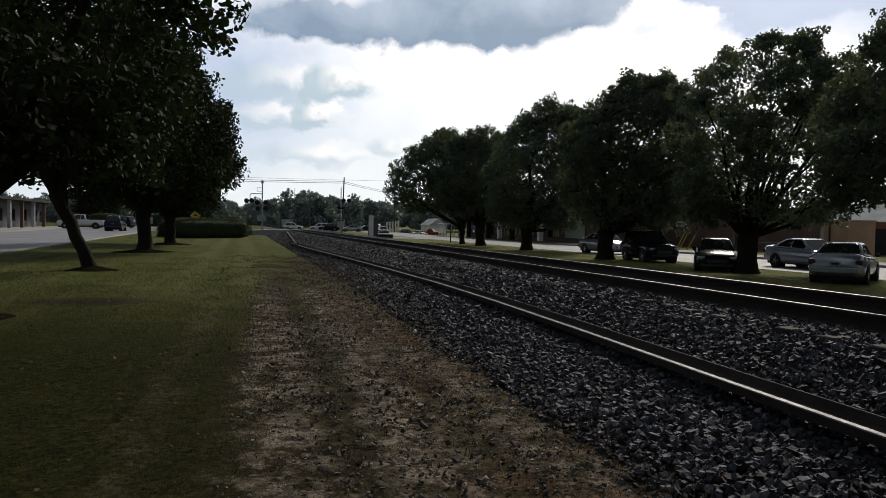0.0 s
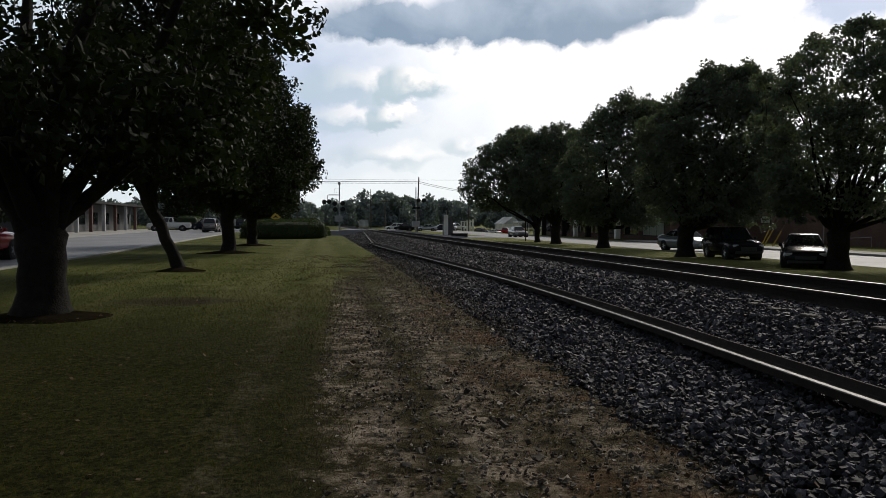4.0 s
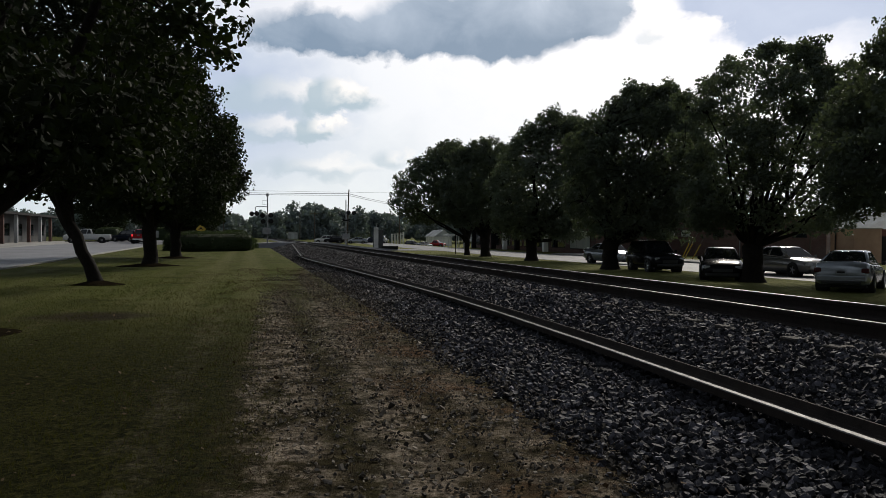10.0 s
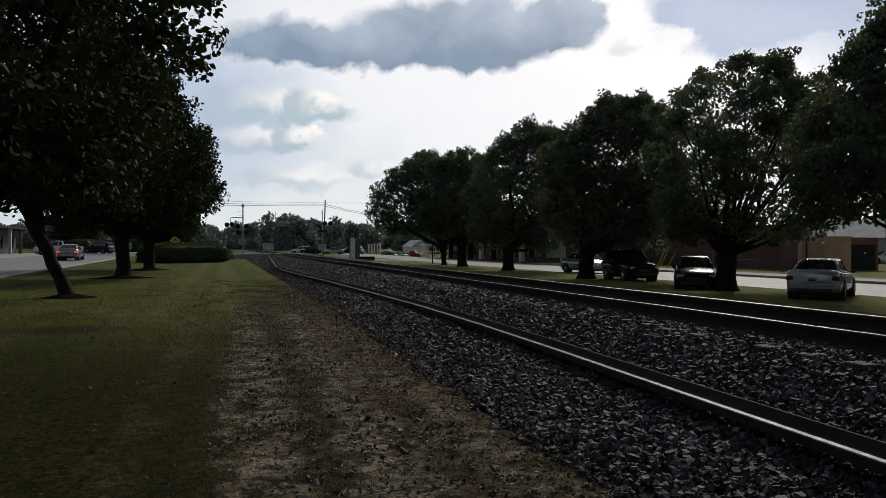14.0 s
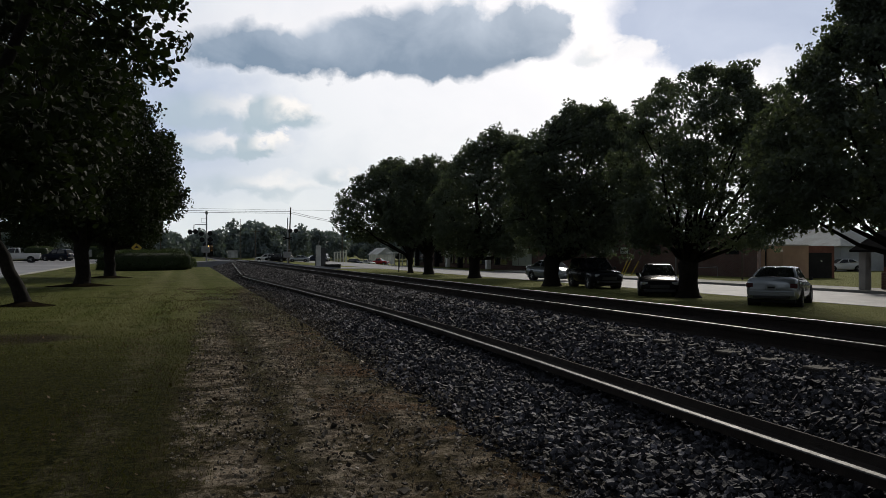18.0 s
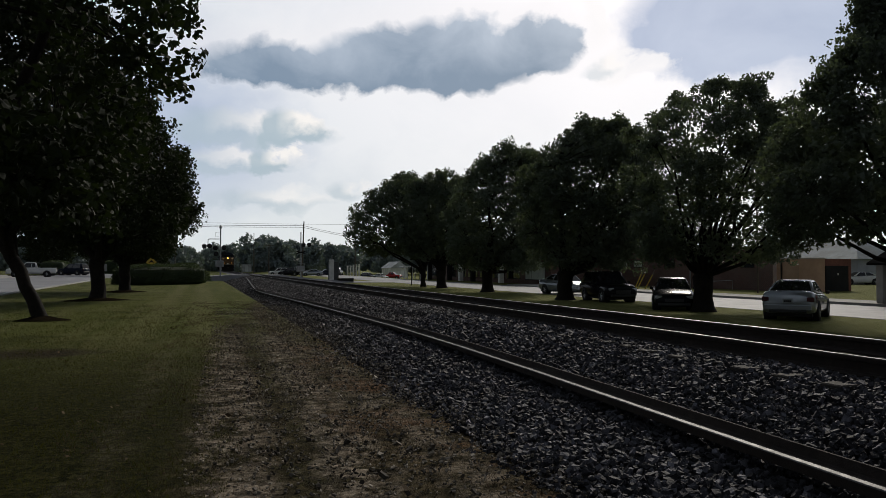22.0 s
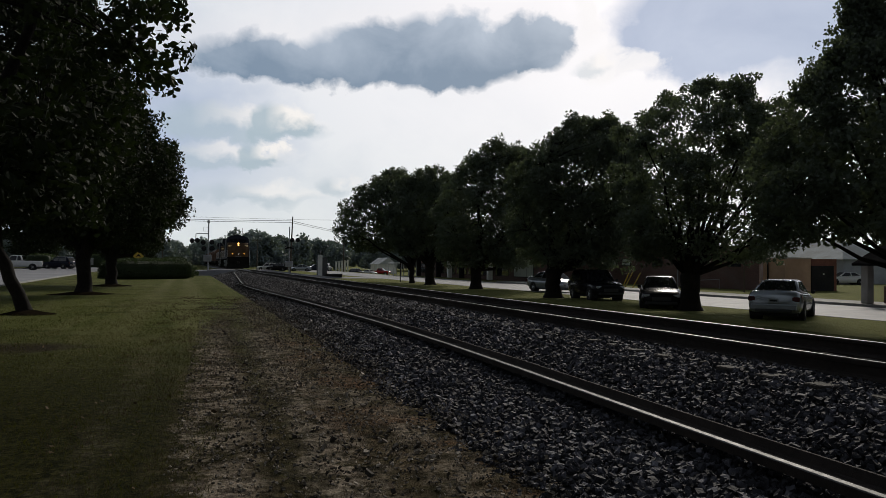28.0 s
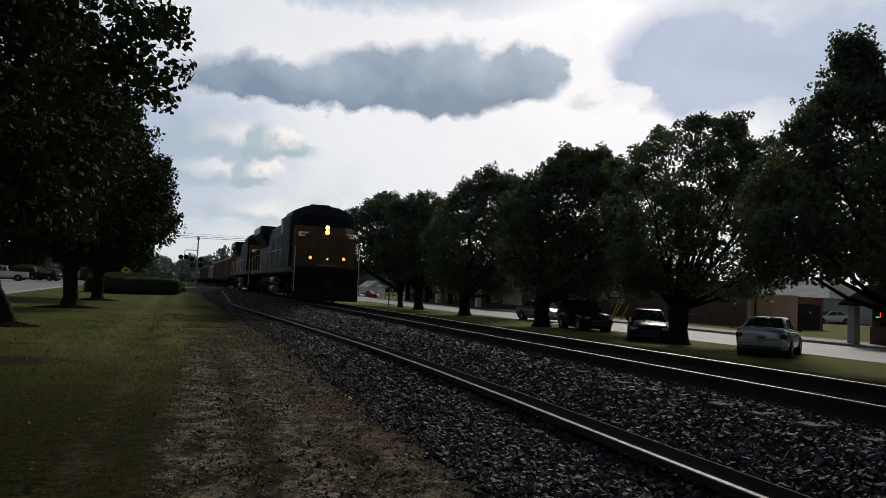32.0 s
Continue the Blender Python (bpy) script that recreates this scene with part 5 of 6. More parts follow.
    for s in (-1, 1):
        for x0, x1 in ((0.10, 0.62), (0.72, 1.16)):
            bm = bmesh.new()
            q = [(s * x0, 1.995, 3.78), (s * x1, 1.995, 3.78), (s * x1 * 0.97, 2.13, 4.20 - 0.12 * (x1 > 1)), (s * x0, 2.14, 4.24)]
            loft(bm, [q, [(x, y + 0.06, z) for x, y, z in q]])
            part("windscreen", bm, M_LOCOGLASS, cab)
        for y0 in (2.75, 3.75):
            part("side_window", box(*sorted((s * 1.535, s * 1.56)), y0, y0 + 0.8, 3.05, 3.68, 0.01), M_LOCOGLASS, cab)
        part("cab_panel", box(*sorted((s * 1.545, s * 1.565)), 2.15, 4.6, 1.68, 2.9), M_LOCOGREY, cab, "grey cab side panel")
    part("roof_hatch", box(-0.5, 0.5, 2.9, 4.2, 4.66, 4.80, 0.04), M_NAVY, cab)
    part("horn", tube(bmesh.new(), [(0.35, 3.2, 4.60), (0.35, 3.2, 4.76), (0.35, 2.9, 4.76)], [0.03, 0.03, 0.06], 8), M_STEEL, cab)
    # the long hood with its doors
    bm = bmesh.new()
    hs = [(-0.95, 1.62), (-0.95, 4.02), (-0.80, 4.30), (0.80, 4.30), (0.95, 4.02), (0.95, 1.62)]
    extrude_y(bm, hs, 4.7, 21.2)
    hood = part("long_hood", bm, M_LOCOGREY, b, "grey long hood")
    part("hood_roof", extrude_y(bmesh.new(), [(-0.97, 4.0), (-0.82, 4.32), (0.82, 4.32), (0.97, 4.0)], 4.72, 21.25), M_NAVY, b)
    for i in range(13):
        for s in (-1, 1):
            part("hood_door", box(*sorted((s * 0.945, s * 0.975)), 5.0 + i * 0.92, 5.82 + i * 0.92, 1.75, 3.55 if i % 4 else 2.9, 0.01), M_LOCOGREY if i % 3 else M_NAVY, hood)
    bm = bmesh.new()
    loft(bm, [[(-0.95, 16.2, 3.2), (0.95, 16.2, 3.2), (1.5, 16.2, 4.05), (1.45, 16.2, 4.55), (-1.45, 16.2, 4.55), (-1.5, 16.2, 4.05)], [(-0.95, 20.8, 3.2), (0.95, 20.8, 3.2), (1.5, 20.8, 4.05), (1.45, 20.8, 4.55), (-1.45, 20.8, 4.55), (-1.5, 20.8, 4.05)]])
    rad = part("radiator", bm, M_NAVY, b, "flared radiator housing")
    for s in (-1, 1):
        part("radiator_grille", box(*sorted((s * 1.44, s * 1.52)), 16.6, 20.4, 4.08, 4.50), M_STEEL, rad, "pale metal grille")
        part("blower_box", box(*sorted((s * 0.93, s * 1.35)), 5.3, 7.2, 3.3, 4.35, 0.05), M_NAVY, b)
        part("dynamic_brake_grille", box(*sorted((s * 1.33, s * 1.37)), 5.5, 7.0, 3.5, 4.2), M_STEEL, b, "pale metal grille")
        # walkway rails
        part("handrail", tube(bmesh.new(), [(s * 1.47, 4.8, 2.62), (s * 1.47, 12, 2.62), (s * 1.47, 20.6, 2.62), (s * 1.47, 21.3, 2.3)], 0.022, 6), M_WHITE, b)
        for i in range(10):
            part("stanchion", tube(bmesh.new(), [(s * 1.47, 5.0 + i * 1.75, 1.6), (s * 1.47, 5.0 + i * 1.75, 2.62)], 0.018, 5), M_WHITE, b)
        part("walkway_edge", box(*sorted((s * 1.44, s * 1.54)), 1.0, 21.5, 1.42, 1.64), M_LOCOGREY, b)
        part("air_tank", tube(bmesh.new(), [(s * 1.25, 8.3, 0.98), (s * 1.25, 10.2, 0.98)], 0.24, 12), M_TANK, b, "silver air reservoir")
        part("air_tank", tube(bmesh.new(), [(s * 1.32, 8.3, 0.45 + 0.05), (s * 1.32, 9.6, 0.50)], 0.22, 12), M_TANK, b, "silver air reservoir")
    bm = bmesh.new()
    extrude_y(bm, [(-1.35, 1.25), (-1.45, 0.9), (-1.1, 0.32), (1.1, 0.32), (1.45, 0.9), (1.35, 1.25)], 10.3, 15.0)
    part("fuel_tank", bm, M_UNDER, b)
    bogie(b, 4.3)
    bogie(b, 18.1)
    return b


def freight_car(colour, label, kind=0):
    """A covered wagon with ribbed sides, 17 m long, its leading end at y = 0."""
    b = thing("freight_wagon", pose(0.754, 700, 0), label, "wagon", "wagons of the train")
    h = (3.5, 3.2, 3.7)[kind]
    bm = bmesh.new()
    extrude_y(bm, [(-1.48, 1.15), (-1.48, h - 0.35), (-1.15, h - 0.05), (0, h + 0.05), (1.15, h - 0.05), (1.48, h - 0.35), (1.48, 1.15)], 0.6, 16.4)
    bd = part("body", bm, colour, b)
    for i in range(11):
        for s in (-1, 1):
            part("side_rib", box(*sorted((s * 1.47, s * 1.55)), 0.8 + i * 1.52, 0.94 + i * 1.52, 1.2, h - 0.4), colour, bd)
    part("side_sill", box(-1.50, 1.50, 0.4, 16.6, 0.95, 1.2, 0.02), M_UNDER, b)
    part("roof_walk", box(-0.3, 0.3, 0.6, 16.4, h + 0.06, h + 0.10), M_STEEL, b)
    for y in (0.55, 16.4):
        bm = bmesh.new()
        for k in range(5):
            tube(bm, [(-1.35, y, 1.3 + k * 0.38), (-0.85, y, 1.3 + k * 0.38)], 0.014, 5)
        part("ladder", bm, M_STEEL, b)
        part("coupler", box(-0.13, 0.13, y - 0.85 if y < 1 else y, y if y < 1 else y + 0.85, 0.72, 1.0, 0.04), M_RUST, b)
    bogie(b, 2.2, 2)
    bogie(b, 14.8, 2)
    return b


TRAIN = [(locomotive("leading diesel locomotive with a yellow nose and lit headlights", True), 0.0), (locomotive("second diesel locomotive coupled behind the first", False), 22.6)]
ORANGE = material("wagon_orange", (0.19, 0.105, 0.065), 0.75, (0.13, 0.075, 0.05), 1.5, stains=0.3)
BROWN = material("wagon_brown", (0.16, 0.085, 0.055), 0.75, (0.15, 0.06, 0.04), 1.5, stains=0.3)
PALE = material("wagon_grey", (0.40, 0.38, 0.36), 0.7, (0.32, 0.30, 0.28), 1.5, stains=0.3)
for n, (c, lb, kd) in enumerate(((ORANGE, "orange covered wagon", 0), (ORANGE, "orange covered wagon", 0), (PALE, "pale grey covered wagon", 1), (BROWN, "rust-brown covered wagon", 0), (ORANGE, "orange covered wagon", 2), (BROWN, "rust-brown covered wagon", 0), (PALE, "pale grey covered wagon", 1), (ORANGE, "orange covered wagon", 0))):
    TRAIN.append((freight_car(c, lb + " in the freight train", kd), 45.4 + n * 17.2))

# ---- the level crossing ----
def flasher(parent, x, y, z, lit=False):
    """A round crossing light on its black backing disc, facing the road."""
    d = part("flashing_light", tube(bmesh.new(), [(x, y + 0.02, z), (x, y - 0.03, z)], 0.30, 18), M_DARK, parent, "round black crossing light")
    part("hood", tube(bmesh.new(), [(x, y - 0.03, z), (x, y - 0.22, z)], [0.17, 0.15], 14), M_DARK, d)
    part("lens", tube(bmesh.new(), [(x, y - 0.03, z), (x, y - 0.06, z)], 0.14, 14), M_LENS, d)
    return d


M_GREYDARK = material("dark_grey_paint", (0.07, 0.072, 0.075), 0.7, (0.05, 0.052, 0.055), 3)


def crossing_signals():
    b = thing("crossing_signal", pose(-3.47, 97, 0), "tall grey crossing mast with an arm and paired lights", "signal", "crossing signals")
    part("mast", tube(bmesh.new(), [(0, 0, -0.75), (0, 0, 2), (0, 0, 5.8)], [0.10, 0.09, 0.075], 10), M_STEEL, b)
    part("finial", tube(bmesh.new(), [(0, 0, 5.72), (0, 0, 5.8), (0, 0, 6.0), (0, 0, 6.1)], [0.12, 0.18, 0.18, 0.1], 12), M_STEEL, b)
    part("foundation", box(-0.45, 0.45, -0.4, 0.4, -0.95, -0.55, 0.05), M_CONCRETE, b)
    part("gate_machine", box(-0.60, 0.38, -0.45, 0.2, 0.95, 1.75, 0.06), M_STEEL, b, "grey gate machine box")
    arm = part("arm", tube(bmesh.new(), [(0, 0, 4.42), (-1.3, 0, 4.42), (-1.48, 0, 4.36), (-1.5, 0, 3.7)], 0.05, 8), M_STEEL, b)
    part("bracket", tube(bmesh.new(), [(-0.6, 0, 5.2), (-0.6, 0, 4.7), (0, 0, 4.7), (0, 0, 5.2), (-0.6, 0, 5.2)], 0.018, 5), M_STEEL, b)
    for x, z in ((-1.92, 3.5), (-1.32, 3.55), (-0.62, 3.3), (0.40, 3.35), (-0.52, 2.55), (0.42, 2.6)):
        flasher(b, x, -0.12, z)
    for z in (3.3, 2.55):
        part("crossarm", tube(bmesh.new(), [(-0.62, 0, z), (0.45, 0, z)], 0.035, 6), M_STEEL, b)
    part("crossarm", tube(bmesh.new(), [(-1.92, 0, 3.6), (-1.3, 0, 3.6)], 0.035, 6), M_STEEL, b)
    part("side_sign", box(0.1, 0.75, -0.04, 0.0, 2.45, 2.62), M_DARK, b)
    b = thing("crossing_signal", pose(7.31, 104, 0), "crossing mast with crossed boards and paired red lights", "signal", "crossing signals")
    part("mast", tube(bmesh.new(), [(0, 0, -1.1), (0, 0, 5.8)], [0.10, 0.07], 10), M_STEEL, b)
    for x in (0.35, 1.1):
        flasher(b, x, -0.12, 4.0)
    part("crossarm", tube(bmesh.new(), [(-0.1, 0, 4.0), (1.15, 0, 4.0)], 0.04, 6), M_STEEL, b)
    for s in (-1, 1):
        part("crossbuck_board", loft(bmesh.new(), [[(-0.62 * s + dx, -0.10, 2.72 + dz), (0.62 * s + dx, -0.10, 3.0 + dz), (0.62 * s + dx, -0.14, 3.0 + dz), (-0.62 * s + dx, -0.14, 2.72 + dz)] for dx, dz in ((0, 0), (0, 0.16))]), M_DARK, b, "dark back of a crossbuck board")
    part("gate_machine", box(-0.55, 0.45, -0.35, 0.3, 0.3, 1.1, 0.06), M_STEEL, b)
    part("gate_frame", tube(bmesh.new(), [(-0.8, 0, 0.5), (-0.8, 0, 1.35), (0.5, 0, 1.45), (0.5, 0, 0.5)], 0.04, 6), M_STEEL, b)
    b = thing("signal_cabinet", pose(10.55, 98.2, lane_r(98)), "tall white cabinet beside the crossing", "cabinet")
    part("door", box(-0.30, 0.30, -0.30, -0.24, 0.0, 3.0, 0.02), M_WHITE, b)
    part("body", box(-0.26, 0.95, -0.24, 0.9, 0.0, 2.7, 0.03), M_GREYDARK, b, "dark grey cabinet body")
    part("vent_pipe", tube(bmesh.new(), [(0.1, 0.1, 2.4), (0.1, 0.1, 3.3), (0.1, 0.1, 3.6)], [0.05, 0.05, 0.12], 8), M_STEEL, b)
    b = thing("relay_box", pose(11.9, 95.6, GR), "low black relay box beside the track", "box")
    part("body", box(-1.0, 1.05, -0.4, 0.4, 0, 0.52, 0.03), M_DARK, b)
    part("lid", box(-1.04, 1.09, -0.44, 0.44, 0.52, 0.60, 0.02), M_DARK, b)
    b = thing("equipment_hut", pose(5.7, 205, -0.25), "silver equipment hut beside the track", "hut")
    part("wall", box(-1.25, 1.25, -0.9, 0.9, 0, 1.9, 0.02), M_STEEL, b)
    part("roof", box(-1.35, 1.35, -1.0, 1.0, 1.9, 2.02, 0.02), M_STEEL, b)
    part("door", box(-0.4, 0.4, -0.94, -0.9, 0.1, 1.8, 0.01), M_GREYWALL, b)


crossing_signals()


def pole(x, y, z, h, arm, label, tilt=0.0, r=0.13):
    b = thing("utility_pole", pose(x, y, z, 0, tilt, 0), label, "pole", "utility poles")
    part("shaft", tube(bmesh.new(), [(0, 0, -0.4), (0, 0, h * 0.5), (0, 0, h)], [r, r * 0.85, r * 0.65], 10), M_WOOD, b)
    for k, az in enumerate(arm):
        part("crossarm", box(-1.1, 1.1, -0.06, 0.06, h - az - 0.06, h - az + 0.06, 0.01), M_WOOD, b)
        for i in (-1.0, -0.5, 0.5, 1.0):
            part("insulator", tube(bmesh.new(), [(i, 0, h - az + 0.06), (i, 0, h - az + 0.2)], [0.03, 0.05], 6), M_STEEL, b)
    return b


pole(8.2, 110, -0.9, 8.5, (), "tall bare utility pole beside the crossing", 2)
pole(26.0, 160, -0.9, 11.6, (0.5,), "utility pole with a crossarm beyond the trees")
pole(6.3, 185, -0.3, 9.5, (), "thin mast beyond the crossing", 0, 0.10)
pole(9.0, 175, -0.3, 6.6, (0.4,), "short utility pole beyond the crossing")
pole(-9.5, 120, -0.3, 5.0, (), "short post beyond the hedge", 0, 0.08)
pole(34.2, 46.4, GR, 9.5, (), "thin pole before the tan wall", 0, 0.07)


def wires():
    for n, (a, m, e, sag) in enumerate((((-60, 105, 7.6), (8.4, 110, 6.75), (40, 175, 7.2), 0.55), ((-60, 105, 7.9), (8.4, 110, 7.0), (40, 175, 7.6), 0.6), ((-70, 150, 10.6), (26, 160, 10.2), (80, 175, 9.6), 0.5))):
        pts = []
        for p, q in ((a, m), (m, e)):
            for i in range(13):
                u = i / 12
                pts.append((p[0] + (q[0] - p[0]) * u, p[1] + (q[1] - p[1]) * u, p[2] + (q[2] - p[2]) * u - sag * 4 * u * (1 - u)))
        tagged(part("overhead_wire", tube(bmesh.new(), pts, 0.028 if n < 2 else 0.02, 5), M_DARK), "thin dark overhead wire between poles", "wire", "overhead wires")


wires()


# ---- hedge, signs and the far side of the left street ----
def hedge(name, m, lx, ly, h, seed, label):
    rng = np.random.default_rng(seed)
    b = thing(name, m, label, "hedge")
    part("core", box(-lx / 2 + 0.35, lx / 2 - 0.35, -ly / 2 + 0.35, ly / 2 - 0.35, 0, h - 0.3, min(0.5, h / 3), 3), M_HEDGE, b, "dark inner growth")
    n = int((lx * ly + 2 * (lx + ly) * h) * 16)
    u = rng.uniform(-1, 1, (n, 3))
    k = rng.integers(0, 3, n)
    for a in range(3):
        s = k == a
        u[s, a] = np.sign(u[s, a]) if a != 2 else 1
    e = np.array([lx / 2, ly / 2, h / 2])
    q = np.c_[np.abs(u[:, :2]), np.maximum(u[:, 2], 0)] ** 3.2
    p = u / np.maximum(q.sum(1), 1)[:, None] ** (1 / 3.2) * (e - 0.12) + (0, 0, h / 2)
    p[:, 2] = np.clip(p[:, 2], 0.1, h)
    v, f = leaf_cloud(rng, p, np.full(n, 0.2), 9, 0.09)
    soup("foliage", v, f, M_HEDGE, b)
    return b


hedge("hedge", pose(-9.3, 74.6, GL, 0, 0, 38), 9.6, 2.6, 1.95, 31, "long clipped dark green hedge on the lawn")
hedge("bush", pose(-5.6, 84, GL), 1.7, 1.7, 1.2, 32, "rounded dark bush beside the hedge")
hedge("bush", pose(-8.5, 90, GL), 2.2, 2.0, 1.9, 33, "rounded dark bush beside the crossing road")


def signs():
    b = thing("stop_sign", pose(-28.2, 70, lane_l(70), 0, 0, 10), "grey back of an eight-sided street sign", "sign")
    part("post", tube(bmesh.new(), [(0, 0, -0.2), (0, 0, 3.1)], 0.035, 6), M_STEEL, b)
    part("plate", tube(bmesh.new(), [(0, -0.05, 2.65), (0, -0.03, 2.65)], 0.46, 8), M_STEEL, b)
    b = thing("warning_sign", pose(-10.84, 86, GL), "yellow diamond warning sign behind the hedge", "sign")
    part("post", tube(bmesh.new(), [(0, 0, -0.2), (0, 0, 2.6)], 0.035, 6), M_STEEL, b)
    part("plate", loft(bmesh.new(), [[(-0.55, y, 2.2), (0, y, 2.75), (0.55, y, 2.2), (0, y, 1.65)] for y in (-0.06, -0.04)]), M_YPAINT, b)
    part("symbol", loft(bmesh.new(), [[(-0.3, y, 2.1), (0, y, 2.45), (0.3, y, 2.1), (0, y, 2.2)] for y in (-0.066, -0.058)]), M_DARK, b)
    b = thing("street_sign", pose(-13.8, 70.5, GL), "small sign on a thin post beside the street", "sign")
    part("post", tube(bmesh.new(), [(0, 0, -0.2), (0, 0, 1.9)], 0.03, 6), M_STEEL, b)
    part("plate", box(-0.3, 0.3, -0.05, -0.03, 1.3, 1.9), M_STEEL, b)


signs()


def left_side():
    b = thing("house", pose(-40, 103, lane_l(103)), "long low building across the street, porch shade painted into its walls", "house")
    # dark wall and columns stand in for the shade under the porch
    part("wall", box(-4, 4, -16, 24, 0, 3.6), M_GREYDARK, b)
    part("roof", prism(bmesh.new(), [(-17, 3.6), (25, 3.6), (25, 3.9), (-17, 3.9)], -5, 6.5), M_DARK, b)
    for i in range(7):
        y = -15 + i * 5.6
        part("porch_column", box(5.6, 6.0, y, y + 0.4, 0, 3.6, 0.03), M_GREYWALL if i % 2 else M_BRICKWALL, b)
        w = part("window", box(4.0, 4.06, y + 1.2, y + 3.8, 0.9, 2.6, 0.02), M_DARK, b)
        part("pane", box(4.05, 4.08, y + 1.35, y + 3.65, 1.0, 2.5), M_GLASS, w)
    for s, x, y, r, h in ((41, -34, 52, 4.2, 8), (42, -36, 66, 4.5, 9), (43, -35, 80, 4.5, 9), (44, -47, 96, 4.8, 9), (45, -47, 118, 5.2, 10), (46, -30, 140, 5.5, 11), (47, -24, 165, 6, 12), (48, -16, 175, 5, 9), (49, -40, 42, 5.0, 9), (50, -15.5, 118, 3.6, 7)):
        tree(s, pose(x, y, lane_l(y)), "dark leafy tree across the street", r, (1.9, h), 0.28, 2.0, clumps=300, per=22, leaf=0.30, limbs=5, group="trees across the street", clump_r=0.75, crown_mat=M_LEAF_DEEP, fill=160, boughs=13)


left_side()
for n, (x, y, a, b, h) in enumerate(((-31.5, 40, 2.6, 5, 1.6), (-33, 48, 3, 6, 1.8), (-38, 60, 3, 9, 2.0), (-44.0, 118, 4, 9, 2.2), (-28, 134, 4, 8, 2.4), (-14, 132, 5, 4, 2.0), (-20, 150, 8, 4, 2.6), (-8.5, 150, 5, 4, 2.2))):
    hedge("bush", pose(x, y, lane_l(y) - 0.1), a, b, h, 80 + n, "dark overgrown bush across the street")


# ---- buildings past the right street ----
def window(parent, y0, y1, z0, z1, x, glassy=None, frame_mat=None, bars=1):
    """A window in a wall that faces -x at the given x."""
    w = part("window", box(x - 0.05, x + 0.12, y0, y1, z0, z1, 0.01), frame_mat or M_DARK, parent)
    n = bars + 1
    for i in range(n):
        a = y0 + 0.06 + (y1 - y0 - 0.06) * i / n
        part("pane", box(x - 0.056, x + 0.02, a, a + (y1 - y0 - 0.06) / n - 0.06, z0 + 0.07, z1 - 0.07), glassy or M_GLASS, w)
    return w


EYE0, K0 = Vector((-5.78, 0.0, 0.80)), 1.118
VIEW_FIT = Matrix.Translation(EYE0) @ Matrix.Diagonal((K0, K0, K0, 1)) @ Matrix.Translation(-EYE0)      # scales the buildings about the camera's eye, to fit its view

# scaled more about the eye: farther off, unchanged in the camera's view
VIEW_FIT_FAR = Matrix.Translation(EYE0) @ Matrix.Diagonal((1.55, 1.55, 1.55, 1)) @ Matrix.Translation(-EYE0)


